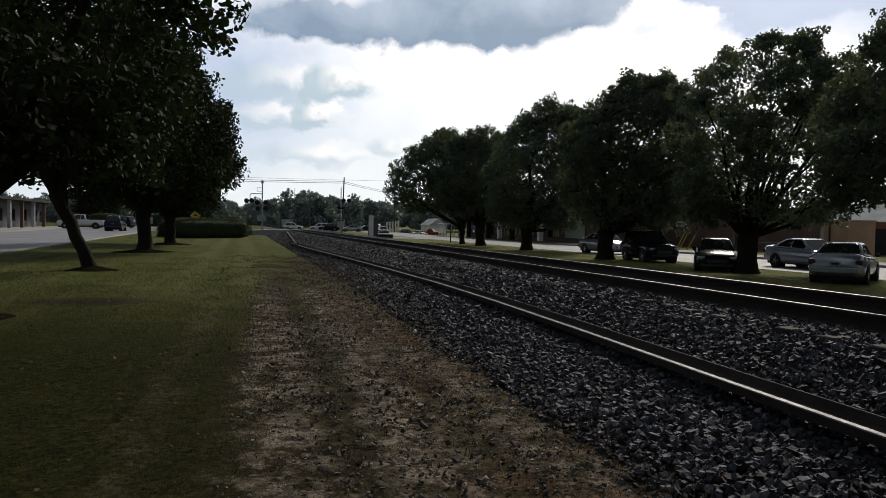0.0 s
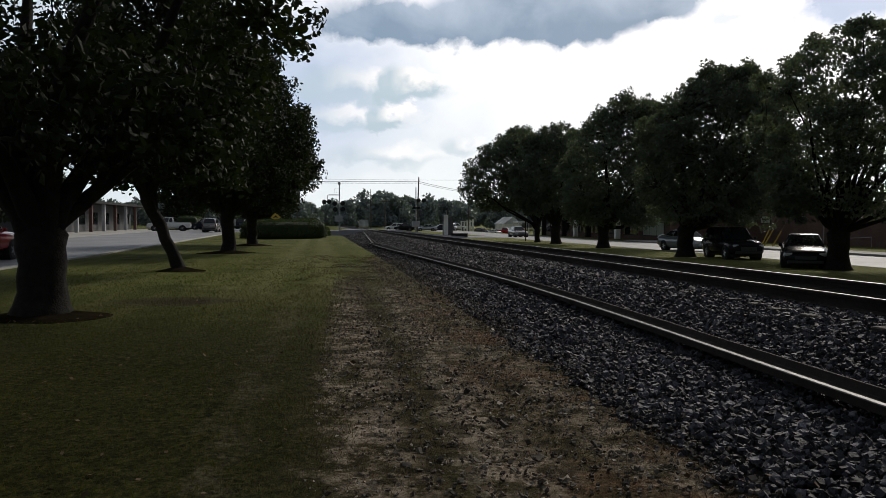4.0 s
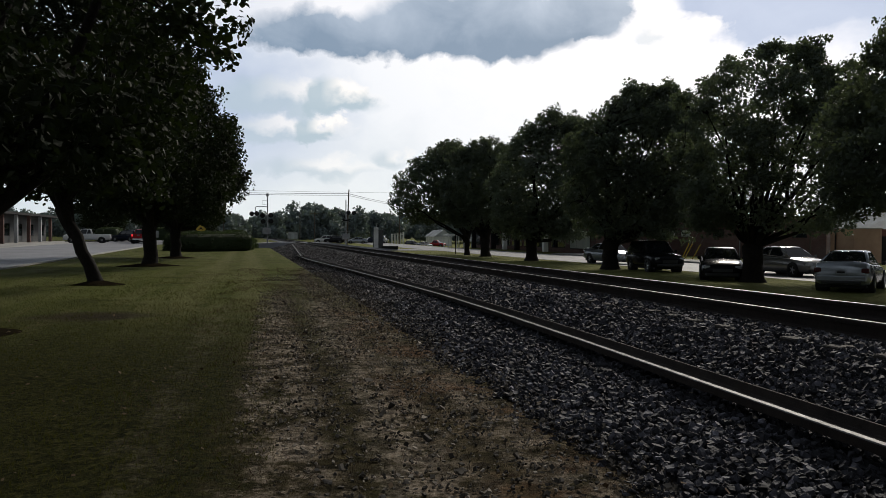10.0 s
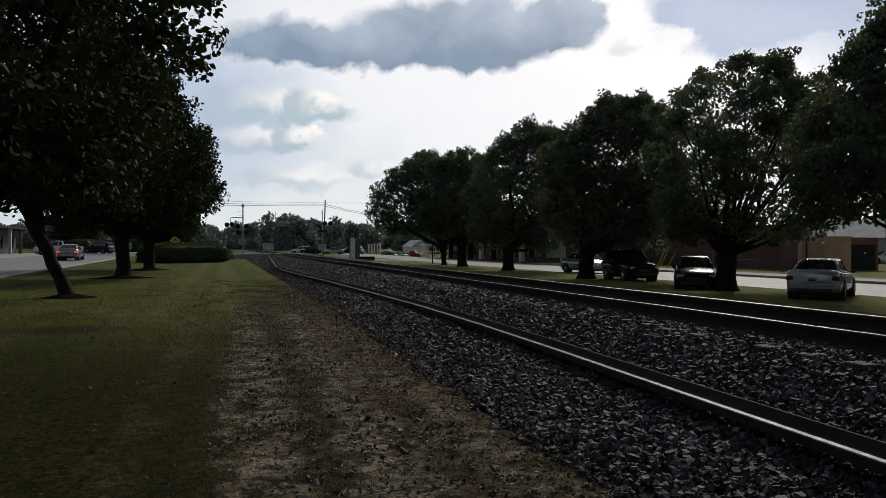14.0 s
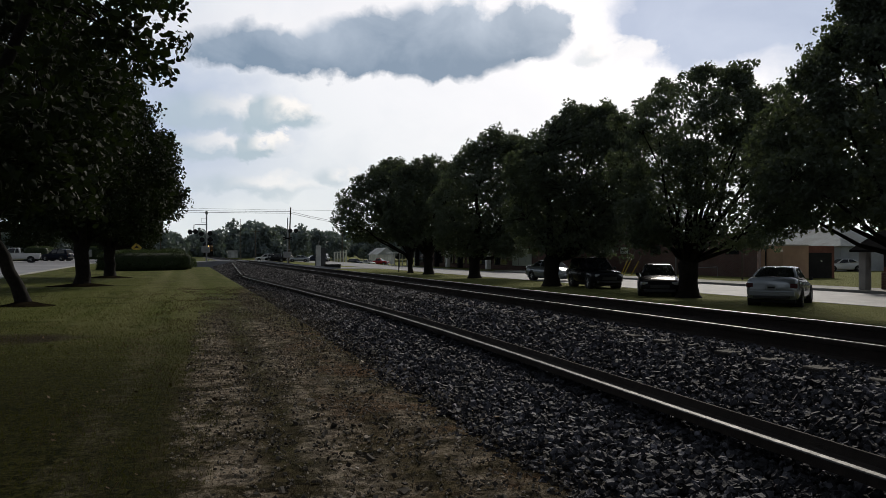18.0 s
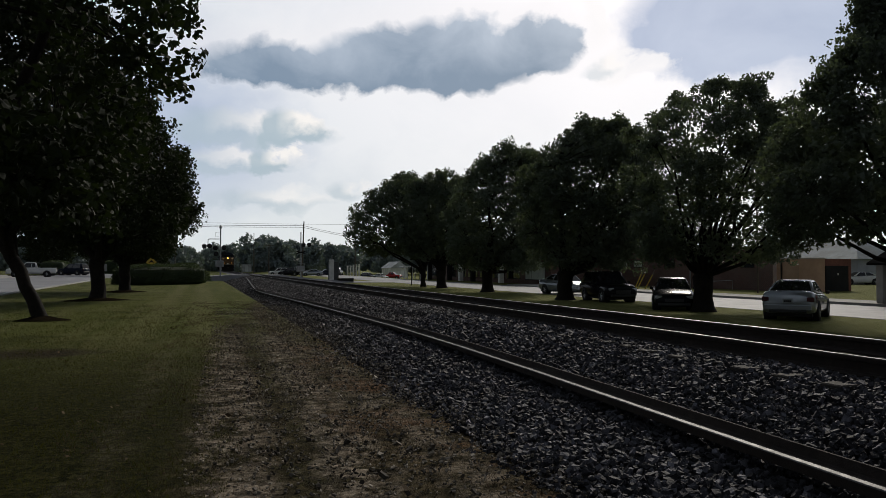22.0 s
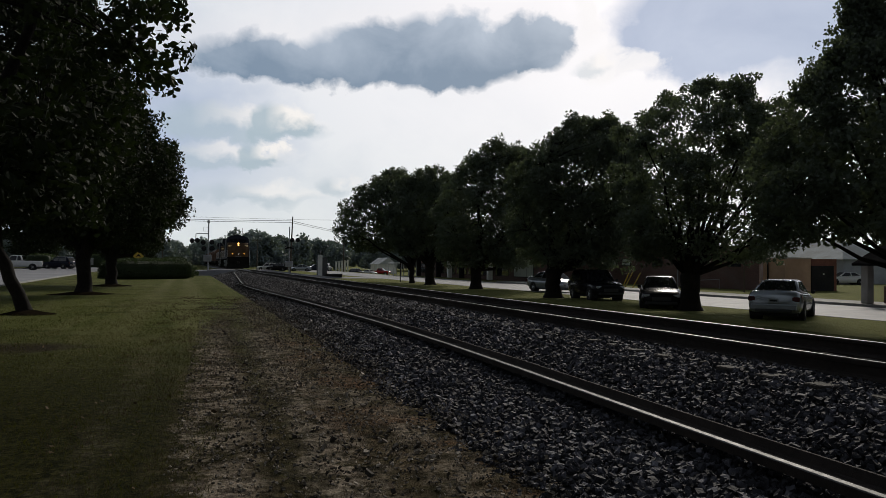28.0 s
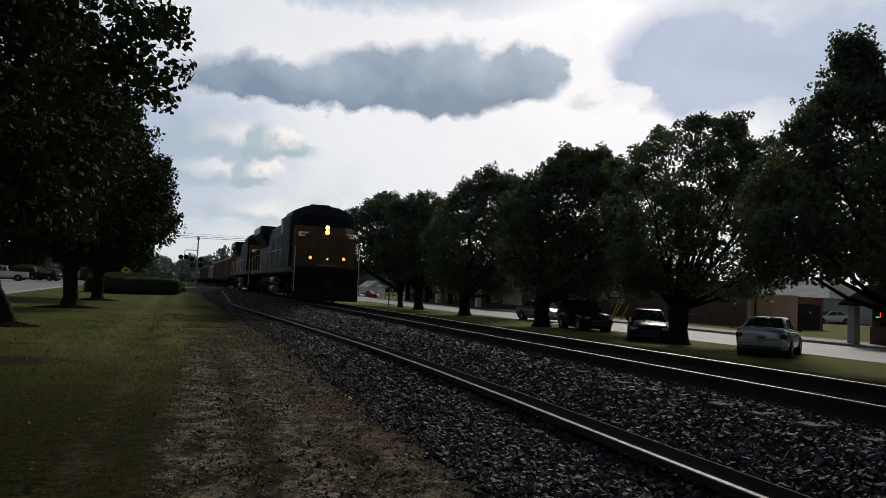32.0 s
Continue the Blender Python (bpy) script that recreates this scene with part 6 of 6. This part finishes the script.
def right_side():
    b = thing("brick_building", VIEW_FIT, "long brown brick building behind the lawn", "building")
    foot = [(34, 44.6), (50, 62.0), (50, 66.5), (34, 66.5)]
    part("wall", loft(bmesh.new(), [[(x, y, z) for x, y in foot] for z in (-1.2, 2.3)]), M_BRICKWALL, b)
    part("roof", loft(bmesh.new(), [[(42 + (x - 42) * 1.015, 56 + (y - 56) * 1.015, z) for x, y in foot] for z in (2.3, 2.45)]), M_TAR, b)
    for y in (46.5, 51.5, 56.5, 61.5, 64.2):
        window(b, y, y + 1.5, 0.82, 1.55, 34, M_PALE_PANE if y in (64.2, 61.5) else None, M_WHITE if y in (64.2,) else None, 0)
    part("downpipe", tube(bmesh.new(), [(33.93, 54.2, -0.9), (33.93, 54.2, 2.3)], 0.05, 6), M_STEEL, b)
    part("handrail", tube(bmesh.new(), [(33.2, 48.0, -0.9), (33.2, 48.0, -0.15), (33.2, 52.0, -0.35), (33.2, 52.0, -0.9)], 0.025, 6), M_STEEL, b)
    b = thing("shop_building", VIEW_FIT, "low shop building with wide windows and white piers", "building")
    part("wall", box(27, 40, 66.8, 108.5, -1.2, 3.6), M_BRICKWALL, b)
    part("canopy", box(24.2, 27.0, 66.5, 108.8, 2.0, 2.5, 0.03), M_TAR, b)
    part("roof", box(26.8, 40.2, 66.6, 108.7, 3.6, 3.9), M_DARK, b)
    window(b, 68.0, 72.8, -0.45, 1.45, 27, M_PALE_PANE, M_DARK, 2)
    for i in range(8):
        y = 74.2 + i * 4.3
        window(b, y, y + 3.6, -0.40, 1.45, 27, None, M_DARK, 2)
        part("pier", box(24.3, 24.8, y - 0.75, y - 0.25, -0.78, 2.0, 0.02), M_WHITE if i in (0, 3, 5) else M_TAR, b)
    b = thing("tan_building", VIEW_FIT, "low tan rendered building with a dark doorway", "building")
    part("wall", box(34.3, 36.6, 42.4, 44.55, -1.2, 1.45), M_TAN, b)
    part("coping", box(34.25, 36.65, 42.35, 44.56, 1.45, 1.53), M_CONCRETE, b)
    part("side_wall", box(36.6, 39.2, 42.6, 44.55, -1.2, 1.45), M_BRICK, b)
    part("doorway", box(36.8, 38.9, 42.53, 42.7, -0.9, 0.95, 0.02), M_DARK, b)
    part("door_lamp", tube(bmesh.new(), [(37.9, 42.5, 0.35), (37.9, 42.56, 0.35)], 0.07, 8), M_WHITE, b)
    part("gas_pipe", tube(bmesh.new(), [(34.22, 44.0, 1.2), (34.22, 44.0, -0.3), (34.22, 43.5, -0.4)], 0.06, 6), M_RUST, b)
    b = thing("house", pose(70, 76, GR), "house with a slate-blue roof beyond the tan building", "house")
    part("wall", box(-4, 5, -9, 9, 0, 3.0), M_GREYWALL, b)
    part("roof", loft(bmesh.new(), [[(-4.6, -9.5, 2.9), (5.6, -9.5, 2.9), (0.5, -4.5, 5.4)], [(-4.6, 9.5, 2.9), (5.6, 9.5, 2.9), (0.5, 4.5, 5.4)]]), M_ROOF, b)
    b = thing("grey_building", VIEW_FIT_FAR, "low grey clad building with a slate-blue roof edge", "building")
    part("wall", box(51.5, 62, 40, 51.2, -1.2, 1.35), M_GREYWALL, b)
    part("roof", box(51.2, 62.3, 39.7, 51.5, 1.35, 1.7, 0.03), M_ROOF, b)
    for y in (41.5, 44.5, 48.0):
        window(b, y, y + 1.6, -0.1, 1.1, 51.5, None, M_WHITE, 1)
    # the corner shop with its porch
    b = thing("corner_shop", VIEW_FIT, "small shop with a dark porch roof and a pale pillar", "building")
    part("pillar", box(23.05, 23.42, 25.6, 25.97, -0.78, 0.92, 0.02), M_CONCRETE, b, "pale square pillar")
    part("low_wall", box(24.35, 24.6, 8.0, 25.9, -0.78, 0.0), M_BRICKWALL, b)
    part("wall", box(24.6, 33, 8.0, 26.0, -1.1, 3.0), M_BRICK, b)
    for i in range(5):
        window(b, 9.0 + i * 3.4, 11.9 + i * 3.4, 0.05, 0.92, 24.55, None, M_DARK, 1)
    part("porch_roof", loft(bmesh.new(), [[(22.6, y, 0.92), (22.6, y, 1.02), (26.5, y, 2.9), (26.5, y, 0.92)] for y in (7.6, 26.05)]), M_TAR, b)
    ns = part("open_sign", box(24.46, 24.52, 25.05, 25.85, 0.25, 0.85), M_DARK, b, "small neon sign in the window")
    for i in range(1, 2):
        part("green_bar", box(24.44, 24.47, 25.5, 25.68, 0.36 + i * 0.07, 0.40 + i * 0.07), M_GREENGLOW, ns)
    part("red_bar", box(24.44, 24.47, 25.42, 25.46, 0.45, 0.66), M_REDGLOW, ns)
    # yellow guards on the stays of a pole
    for i, (dy, dz) in enumerate(((0.0, 1.35), (0.55, 1.5), (-0.9, 1.3))):
        t = thing("stay_guard", pose(31.4 + 0.1 * i, 57.8 + dy, GR), "yellow plastic guard on a sloping stay wire", "guard", "stay wire guards")
        part("tube", tube(bmesh.new(), [(0, 0.6, 0.0), (0, -0.6, dz)], 0.045, 8), M_YPAINT, t)
        part("wire", tube(bmesh.new(), [(0, -0.6, dz), (0, -3.6, dz + 3.6)], 0.008, 4), M_STEEL, t)
    b = thing("shelter", pose(27.1, 117, lane_r(117)), "white open shelter on thin posts before the shops", "shelter")
    part("roof", box(-2.0, 2.0, -1.6, 1.6, 1.95, 2.2, 0.03), M_WHITE, b)
    for x in (-1.9, -0.65, 0.65, 1.9):
        for y in (-1.5, 1.5):
            part("post", box(x - 0.06, x + 0.06, y - 0.06, y + 0.06, 0, 1.95), M_WHITE, b)
    b = thing("sign_post", pose(16.0, 78.3, lane_r(78)), "thin dark post on the grass strip", "post")
    part("post", tube(bmesh.new(), [(0, 0, -0.1), (0, 0, 2.2)], 0.06, 8), M_RUST, b)
    part("cap", tube(bmesh.new(), [(0, 0, 2.2), (0, 0, 2.26)], [0.06, 0.03], 8), M_RUST, b)
    b = thing("white_fence", pose(28.0, 172, ground_z(28.0, 172)), "white slatted screen beyond the street", "fence")
    part("rail", box(-1.6, 1.6, 0.05, 0.12, 2.6, 2.75), M_WHITE, b)
    part("rail", box(-1.6, 1.6, 0.05, 0.12, 0.1, 0.25), M_WHITE, b)
    for i in range(5):
        part("slat", box(-1.55 + i * 0.68, -1.2 + i * 0.68, -0.03, 0.05, 0, 2.7 + 0.12 * i), M_WHITE, b)
    b = thing("house", pose(52, 228, ground_z(52, 228)), "white gabled house beyond the shops", "house")
    part("wall", box(-2.6, 2.6, -6, 6, 0, 2.9), M_WHITE, b)
    part("roof", loft(bmesh.new(), [[(-3.0, -6.5, 2.8), (3.0, -6.5, 2.8), (0, -6.5, 4.9)], [(-3.0, 6.5, 2.8), (3.0, 6.5, 2.8), (0, 6.5, 4.9)]]), M_GREYWALL, b)
    for s, x, y, r, h in ((61, 56, 94, 6, 10), (62, 58, 122, 6, 11), (63, 40, 130, 6, 11), (64, 84, 70, 6, 10), (65, 82, 52, 6, 10), (66, 56, 36, 5, 9)):
        tree(s, pose(x, y, lane_r(y)), "leafy tree behind the buildings", r, (1.8, h), 0.3, 2.0, clumps=300, per=22, leaf=0.32, limbs=5, group="trees behind the buildings", clump_r=0.8, fill=160, boughs=13)


right_side()


def far_woods():
    rng = np.random.default_rng(77)
    cen, rad = [], []
    for i in range(260):
        x = -170 + 380 * rng.random()
        y = 255 + 70 * rng.random() + abs(x - 20) * 0.15
        h = rng.uniform(6.5, 10.5) * (1 + 0.15 * math.sin(x * 0.09)) * y / 290
        for k in range(30):
            a, q = rng.uniform(0, 6.28), rng.uniform(0, 1) ** 1.2
            w = 4.6 * math.sin(math.pi * min(0.95, 0.25 + 0.7 * q)) * rng.uniform(0.5, 1)
            cen.append((x + math.cos(a) * w, y + math.sin(a) * w, 0.5 + q * h))
            rad.append(rng.uniform(1.5, 2.6))
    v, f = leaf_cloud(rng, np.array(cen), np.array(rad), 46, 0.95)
    tagged(soup("far_woods", v, f, M_HAZY), "line of woods on the horizon, haze painted into its leaves", "woods", kind="stuff")


far_woods()

# ---- ties, stones, grass ----
def ties():
    b = tagged(new("track_bed"), "timber ties under the running rails", "track", kind="structure")
    me = bpy.data.meshes.new("tie")
    bm = box(-0.62, 2.12, -0.115, 0.115, -0.365, -0.186, 0.012)
    bm.to_mesh(me)
    bm.free()
    me.materials.append(M_TIE)
    plate = bpy.data.meshes.new("tie_plate")
    bm = box(-0.17, 0.17, -0.1, 0.1, -0.19, -0.176, 0.004)
    for s in (-1, 1):
        for d in (-0.06, 0.06):
            bx(bm, s * 0.095 - 0.012, s * 0.095 + 0.012, d - 0.012, d + 0.012, -0.18, -0.150)
    bm.to_mesh(plate)
    bm.free()
    plate.materials.append(M_RUST)
    rng = random.Random(5)
    for i in range(165):
        y = 1.2 + i * 0.56
        t = new("tie", me)
        t.parent = b
        t.matrix_basis = pose(rng.uniform(-0.05, 0.05), y + rng.uniform(-0.03, 0.03), rng.uniform(-0.006, 0.006), 0, 0, rng.uniform(-1.2, 1.2))
        if i < 90:
            p = new("tie_plate", plate)
            p.parent = b
            p.matrix_basis = pose(0, y, 0)


ties()


def stones(name, rng, pts, size, mat, label, flat=0.6):
    """Broken stones: twisted blocks with uneven corners."""
    n = len(pts)
    c = np.array([(x, y, z) for x in (-1, 1) for y in (-1, 1) for z in (-1, 1)], float)
    v = c[None] * rng.uniform(0.45, 1.0, (n, 8, 3)) * (rng.uniform(0.7, 1.35, (n, 1, 3)) * (1, 1, flat))
    q = rng.normal(size=(n, 4)) * (1, 0.35, 0.35, 1)
    q /= np.linalg.norm(q, axis=1, keepdims=True)
    w, x, y, z = q.T
    R = np.stack([1 - 2 * (y * y + z * z), 2 * (x * y - z * w), 2 * (x * z + y * w), 2 * (x * y + z * w), 1 - 2 * (x * x + z * z), 2 * (y * z - x * w), 2 * (x * z - y * w), 2 * (y * z + x * w), 1 - 2 * (x * x + y * y)], 1).reshape(n, 3, 3)
    v = np.einsum("nij,nkj->nki", R, v) * (size * 0.5)[:, None, None] + pts[:, None]
    f = np.array([(0, 1, 3, 2), (4, 6, 7, 5), (0, 4, 5, 1), (2, 3, 7, 6), (0, 2, 6, 4), (1, 5, 7, 3)])
    fc = (f[None] + 8 * np.arange(n)[:, None, None]).reshape(-1, 4)
    tagged(soup(name, v.reshape(-1, 3), fc, mat), label, "gravel", kind="stuff")


def scatter():
    rng = np.random.default_rng(9)
    zb, toe_at = np.vectorize(ballast_z), np.vectorize(toe)
    pts, size, pts_far, size_far = [], [], [], []
    for y0, y1, dens, s in ((-5.0, 2.0, 160, 0.075), (2.0, 9, 1000, 0.044), (9, 16, 620, 0.052), (16, 30, 330, 0.06), (30, 60, 170, 0.066), (60, 94, 80, 0.08)):
        n = int((y1 - y0) * 4.6 * dens)
        x, y = rng.uniform(-4.5, 0.05, n), rng.uniform(y0, y1, n)
        edge = toe_at(y) + 0.1 + 0.45 * np.array([noise.noise((0.0, yy * 0.35, 2.0)) for yy in y])
        keep = (x > edge) | (rng.random(n) < np.clip(1 - (edge - x) / (0.7 + 0.035 * np.clip(y, 0, 40)), 0, 1) ** 1.5 * 0.5)
        keep &= ~((np.abs(x) < 0.09)) & ~((np.abs(x - np.vectorize(spare_x)(y)) < 0.03) & (y < 43))
        x, y = x[keep], y[keep]
        ss = s * rng.uniform(0.55, 1.5, len(x))
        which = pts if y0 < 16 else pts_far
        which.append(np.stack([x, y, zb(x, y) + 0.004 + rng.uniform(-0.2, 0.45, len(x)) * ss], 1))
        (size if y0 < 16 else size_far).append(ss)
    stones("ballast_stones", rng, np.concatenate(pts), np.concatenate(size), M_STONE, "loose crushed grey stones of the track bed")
    stones("ballast_stones", rng, np.concatenate(pts_far), np.concatenate(size_far), M_STONE_FAR_LIT, "brown-grey crushed stones of the track bed, made paler to imitate light")
    n = 22000
    x, y = rng.uniform(-6.1, -3.3, n), -4.0 + 34 * rng.random(n) ** 1.6
    x = x + 0.03 * y
    s = 0.021 * rng.uniform(0.4, 1.6, n)
    m = 500
    xb, yb = rng.uniform(-5.6, -3.2, m), -4.0 + 34 * rng.random(m) ** 1.5
    x, y, s = np.concatenate([x, xb + 0.02 * yb]), np.concatenate([y, yb]), np.concatenate([s, 0.05 * rng.uniform(0.5, 1.5, m)])
    stones("path_gravel", rng, np.stack([x, y, GL + 0.004 + np.clip((x + 4.2) * 0.06, 0, 0.1)], 1), s, M_PEBBLE, "small stones strewn over the worn dirt", 0.45)

    def blades(name, x, y, h, w, mat, label):
        n = len(x)
        a = rng.uniform(0, 6.283, n)
        lean = rng.normal(0, 0.5, (n, 2)) * h[:, None]
        z = np.full(n, GL) + np.array([0.035 * noise.noise((xx * 0.5, yy * 0.5, 0)) for xx, yy in zip(x, y)])
        d = np.stack([np.cos(a), np.sin(a)], 1) * w[:, None]
        p = np.stack([x, y], 1)
        v = np.stack([np.c_[p - d, z - 0.01], np.c_[p + d, z - 0.01], np.c_[p + lean * 0.55 + d * 0.7, z + h * 0.6], np.c_[p + lean, z + h]], 1)
        tagged(soup(name, v.reshape(-1, 3), np.arange(4 * n).reshape(-1, 4), mat), label, "grass", kind="stuff")

    n = 170000
    y = -4 + 50 * rng.random(n) ** 1.75
    x = rng.uniform(-15, -4.9, n) + 0.035 * y
    thin = np.array([noise.noise((a * 0.8, b * 0.8, 4.0)) for a, b in zip(x, y)])
    keep = (thin > -0.35 + 0.75 * np.clip((x - 0.02 * y + 6.2) / 0.7, 0, 1.2)) & (rng.random(n) < np.clip(1.1 - y / 32, 0, 1)) & ((x + 10.3) ** 2 + (y - 13.1) ** 2 > 0.5)
    x, y = x[keep], y[keep]
    k = 0.75 + 0.022 * np.maximum(y, 0)
    blades("lawn_grass", x, y, rng.uniform(0.018, 0.05, len(x)) * k, 0.0028 * k, M_BLADE, "short mown grass blades")
    n = 46000
    y = -4 + 40 * rng.random(n) ** 1.7
    x = rng.uniform(-7.2, -3.1, n) + 0.03 * y
    thin = np.array([noise.noise((a * 1.1, b * 1.1, 7.0)) for a, b in zip(x, y)])
    keep = thin > 0.0
    x, y = x[keep], y[keep]
    k = 0.8 + 0.025 * np.maximum(y, 0)
    blades("dry_grass", x, y, rng.uniform(0.012, 0.04, len(x)) * k, 0.0026 * k, M_STRAW, "dry brown grass on the worn ground")
    # fallen leaves
    n = 900
    y = -3 + 19 * rng.random(n) ** 1.4
    x = rng.uniform(-11, -3.2, n) + 0.03 * y
    s = rng.uniform(0.015, 0.035, n)
    a = rng.uniform(0, 6.283, n)
    z = GL + 0.03
    u = np.stack([np.cos(a), np.sin(a), rng.normal(0, 0.3, n)], 1) * s[:, None]
    w = np.stack([-np.sin(a), np.cos(a), rng.normal(0, 0.4, n)], 1) * (s * 0.6)[:, None]
    p = np.stack([x, y, np.full(n, z) + np.clip((x + 4.2) * 0.06, 0, 0.12)], 1)
    v = np.stack([p - u, p - w, p + u, p + w], 1).reshape(-1, 3)
    tagged(soup("fallen_leaves", v, np.arange(4 * n).reshape(-1, 4), M_STRAW), "dead brown leaves on the ground", "leaves", kind="stuff")


scatter()


# ---- what moves ----
def train_y(t):
    """Where the leading nose stands along the track."""
    return float(np.interp(t, (0, 9, 19, 23, 28, 30, 31, 32), (480, 370, 237, 184, 106.8, 70.8, 52.4, 34.0)))


def along(t, rows):
    return float(np.interp(t, [r[0] for r in rows], [r[1] for r in rows]))


def motions():
    times = (0, 3, 6, 9, 12, 15, 19, 21, 23, 25.5, 28, 29, 30, 31, 31.5, 32)
    for ob, off in TRAIN:
        walk(ob, [(t, pose(0.754, train_y(t) + off, 0)) for t in times])
    grey = ((0, 38), (0.5, 45.5), (1, 53), (2, 69), (3, 83), (3.5, 91), (5.5, 118), (9, 170), (32, 260))
    walk(C_GREY, [(t, pose(-19.5, y, lane_l(y) + 0.012)) for t, y in grey])
    dark = ((0, 92), (0.5, 95.5), (1, 101), (2, 113), (4, 138), (8, 190), (32, 290))
    walk(C_DARK, [(t, pose(-19.8, y, lane_l(y) + 0.012)) for t, y in dark])
    red = ((0, -15), (3, 18), (5.5, 52.5), (6, 58.5), (6.5, 64), (7, 69), (8, 83), (9, 95), (10, 106), (14, 150), (32, 275))
    walk(C_RED, [(t, pose(-19.5, y, lane_l(y) + 0.012)) for t, y in red])
    turn = ((0, -19.5, -40, 0), (9, -19.5, 5, 0), (12, -19.5, 55, 0), (12.5, -19.5, 62, 0), (13, -19.5, 67, 0), (13.5, -19.5, 72, 0), (14, -19.5, 77, 2), (14.5, -19.7, 79, 12), (15.5, -21.0, 81.5, 55), (16.5, -23.5, 83, 85), (17, -25.6, 83.2, 90), (17.5, -28.6, 83.2, 90), (19, -40, 83.2, 90), (32, -70, 83.2, 90))
    walk(C_TURN, [(t, pose(x, y, lane_l(y) + 0.022, 0, 0, a)) for t, x, y, a in turn])
    past = ((0, 145.3), (5, 83.8), (8, 42.4), (8.5, 41.2), (9, 38.6), (9.5, 35.2), (10, 32.4), (10.5, 29.3), (11, 26.4), (11.5, 23.2), (12, 19.9), (13, 11.2), (16, -33.5), (32, -61.5))
    walk(C_PASS, [(t, pose(20.8, y, GR + 0.014, 0, 0, 180)) for t, y in past])
    blue = ((0, 30.8), (0.3, 27.5), (0.6, 23.7), (1, 18.4), (2, 4.5), (5, -39.1), (32, -64.8))
    walk(C_BLUE, [(t, pose(21.1, y, GR + 0.014, 0, 0, 180)) for t, y in blue])
    cross = ((0, 5.6), (0.3, 7.2), (0.6, 8.6), (1, 10.2), (2, 15), (4, 27), (8, 45), (32, 60))
    walk(C_CROSS, [(t, pose(x, 180, lane_r(180) + 0.02, 0, 0, -90)) for t, x in cross])


motions()
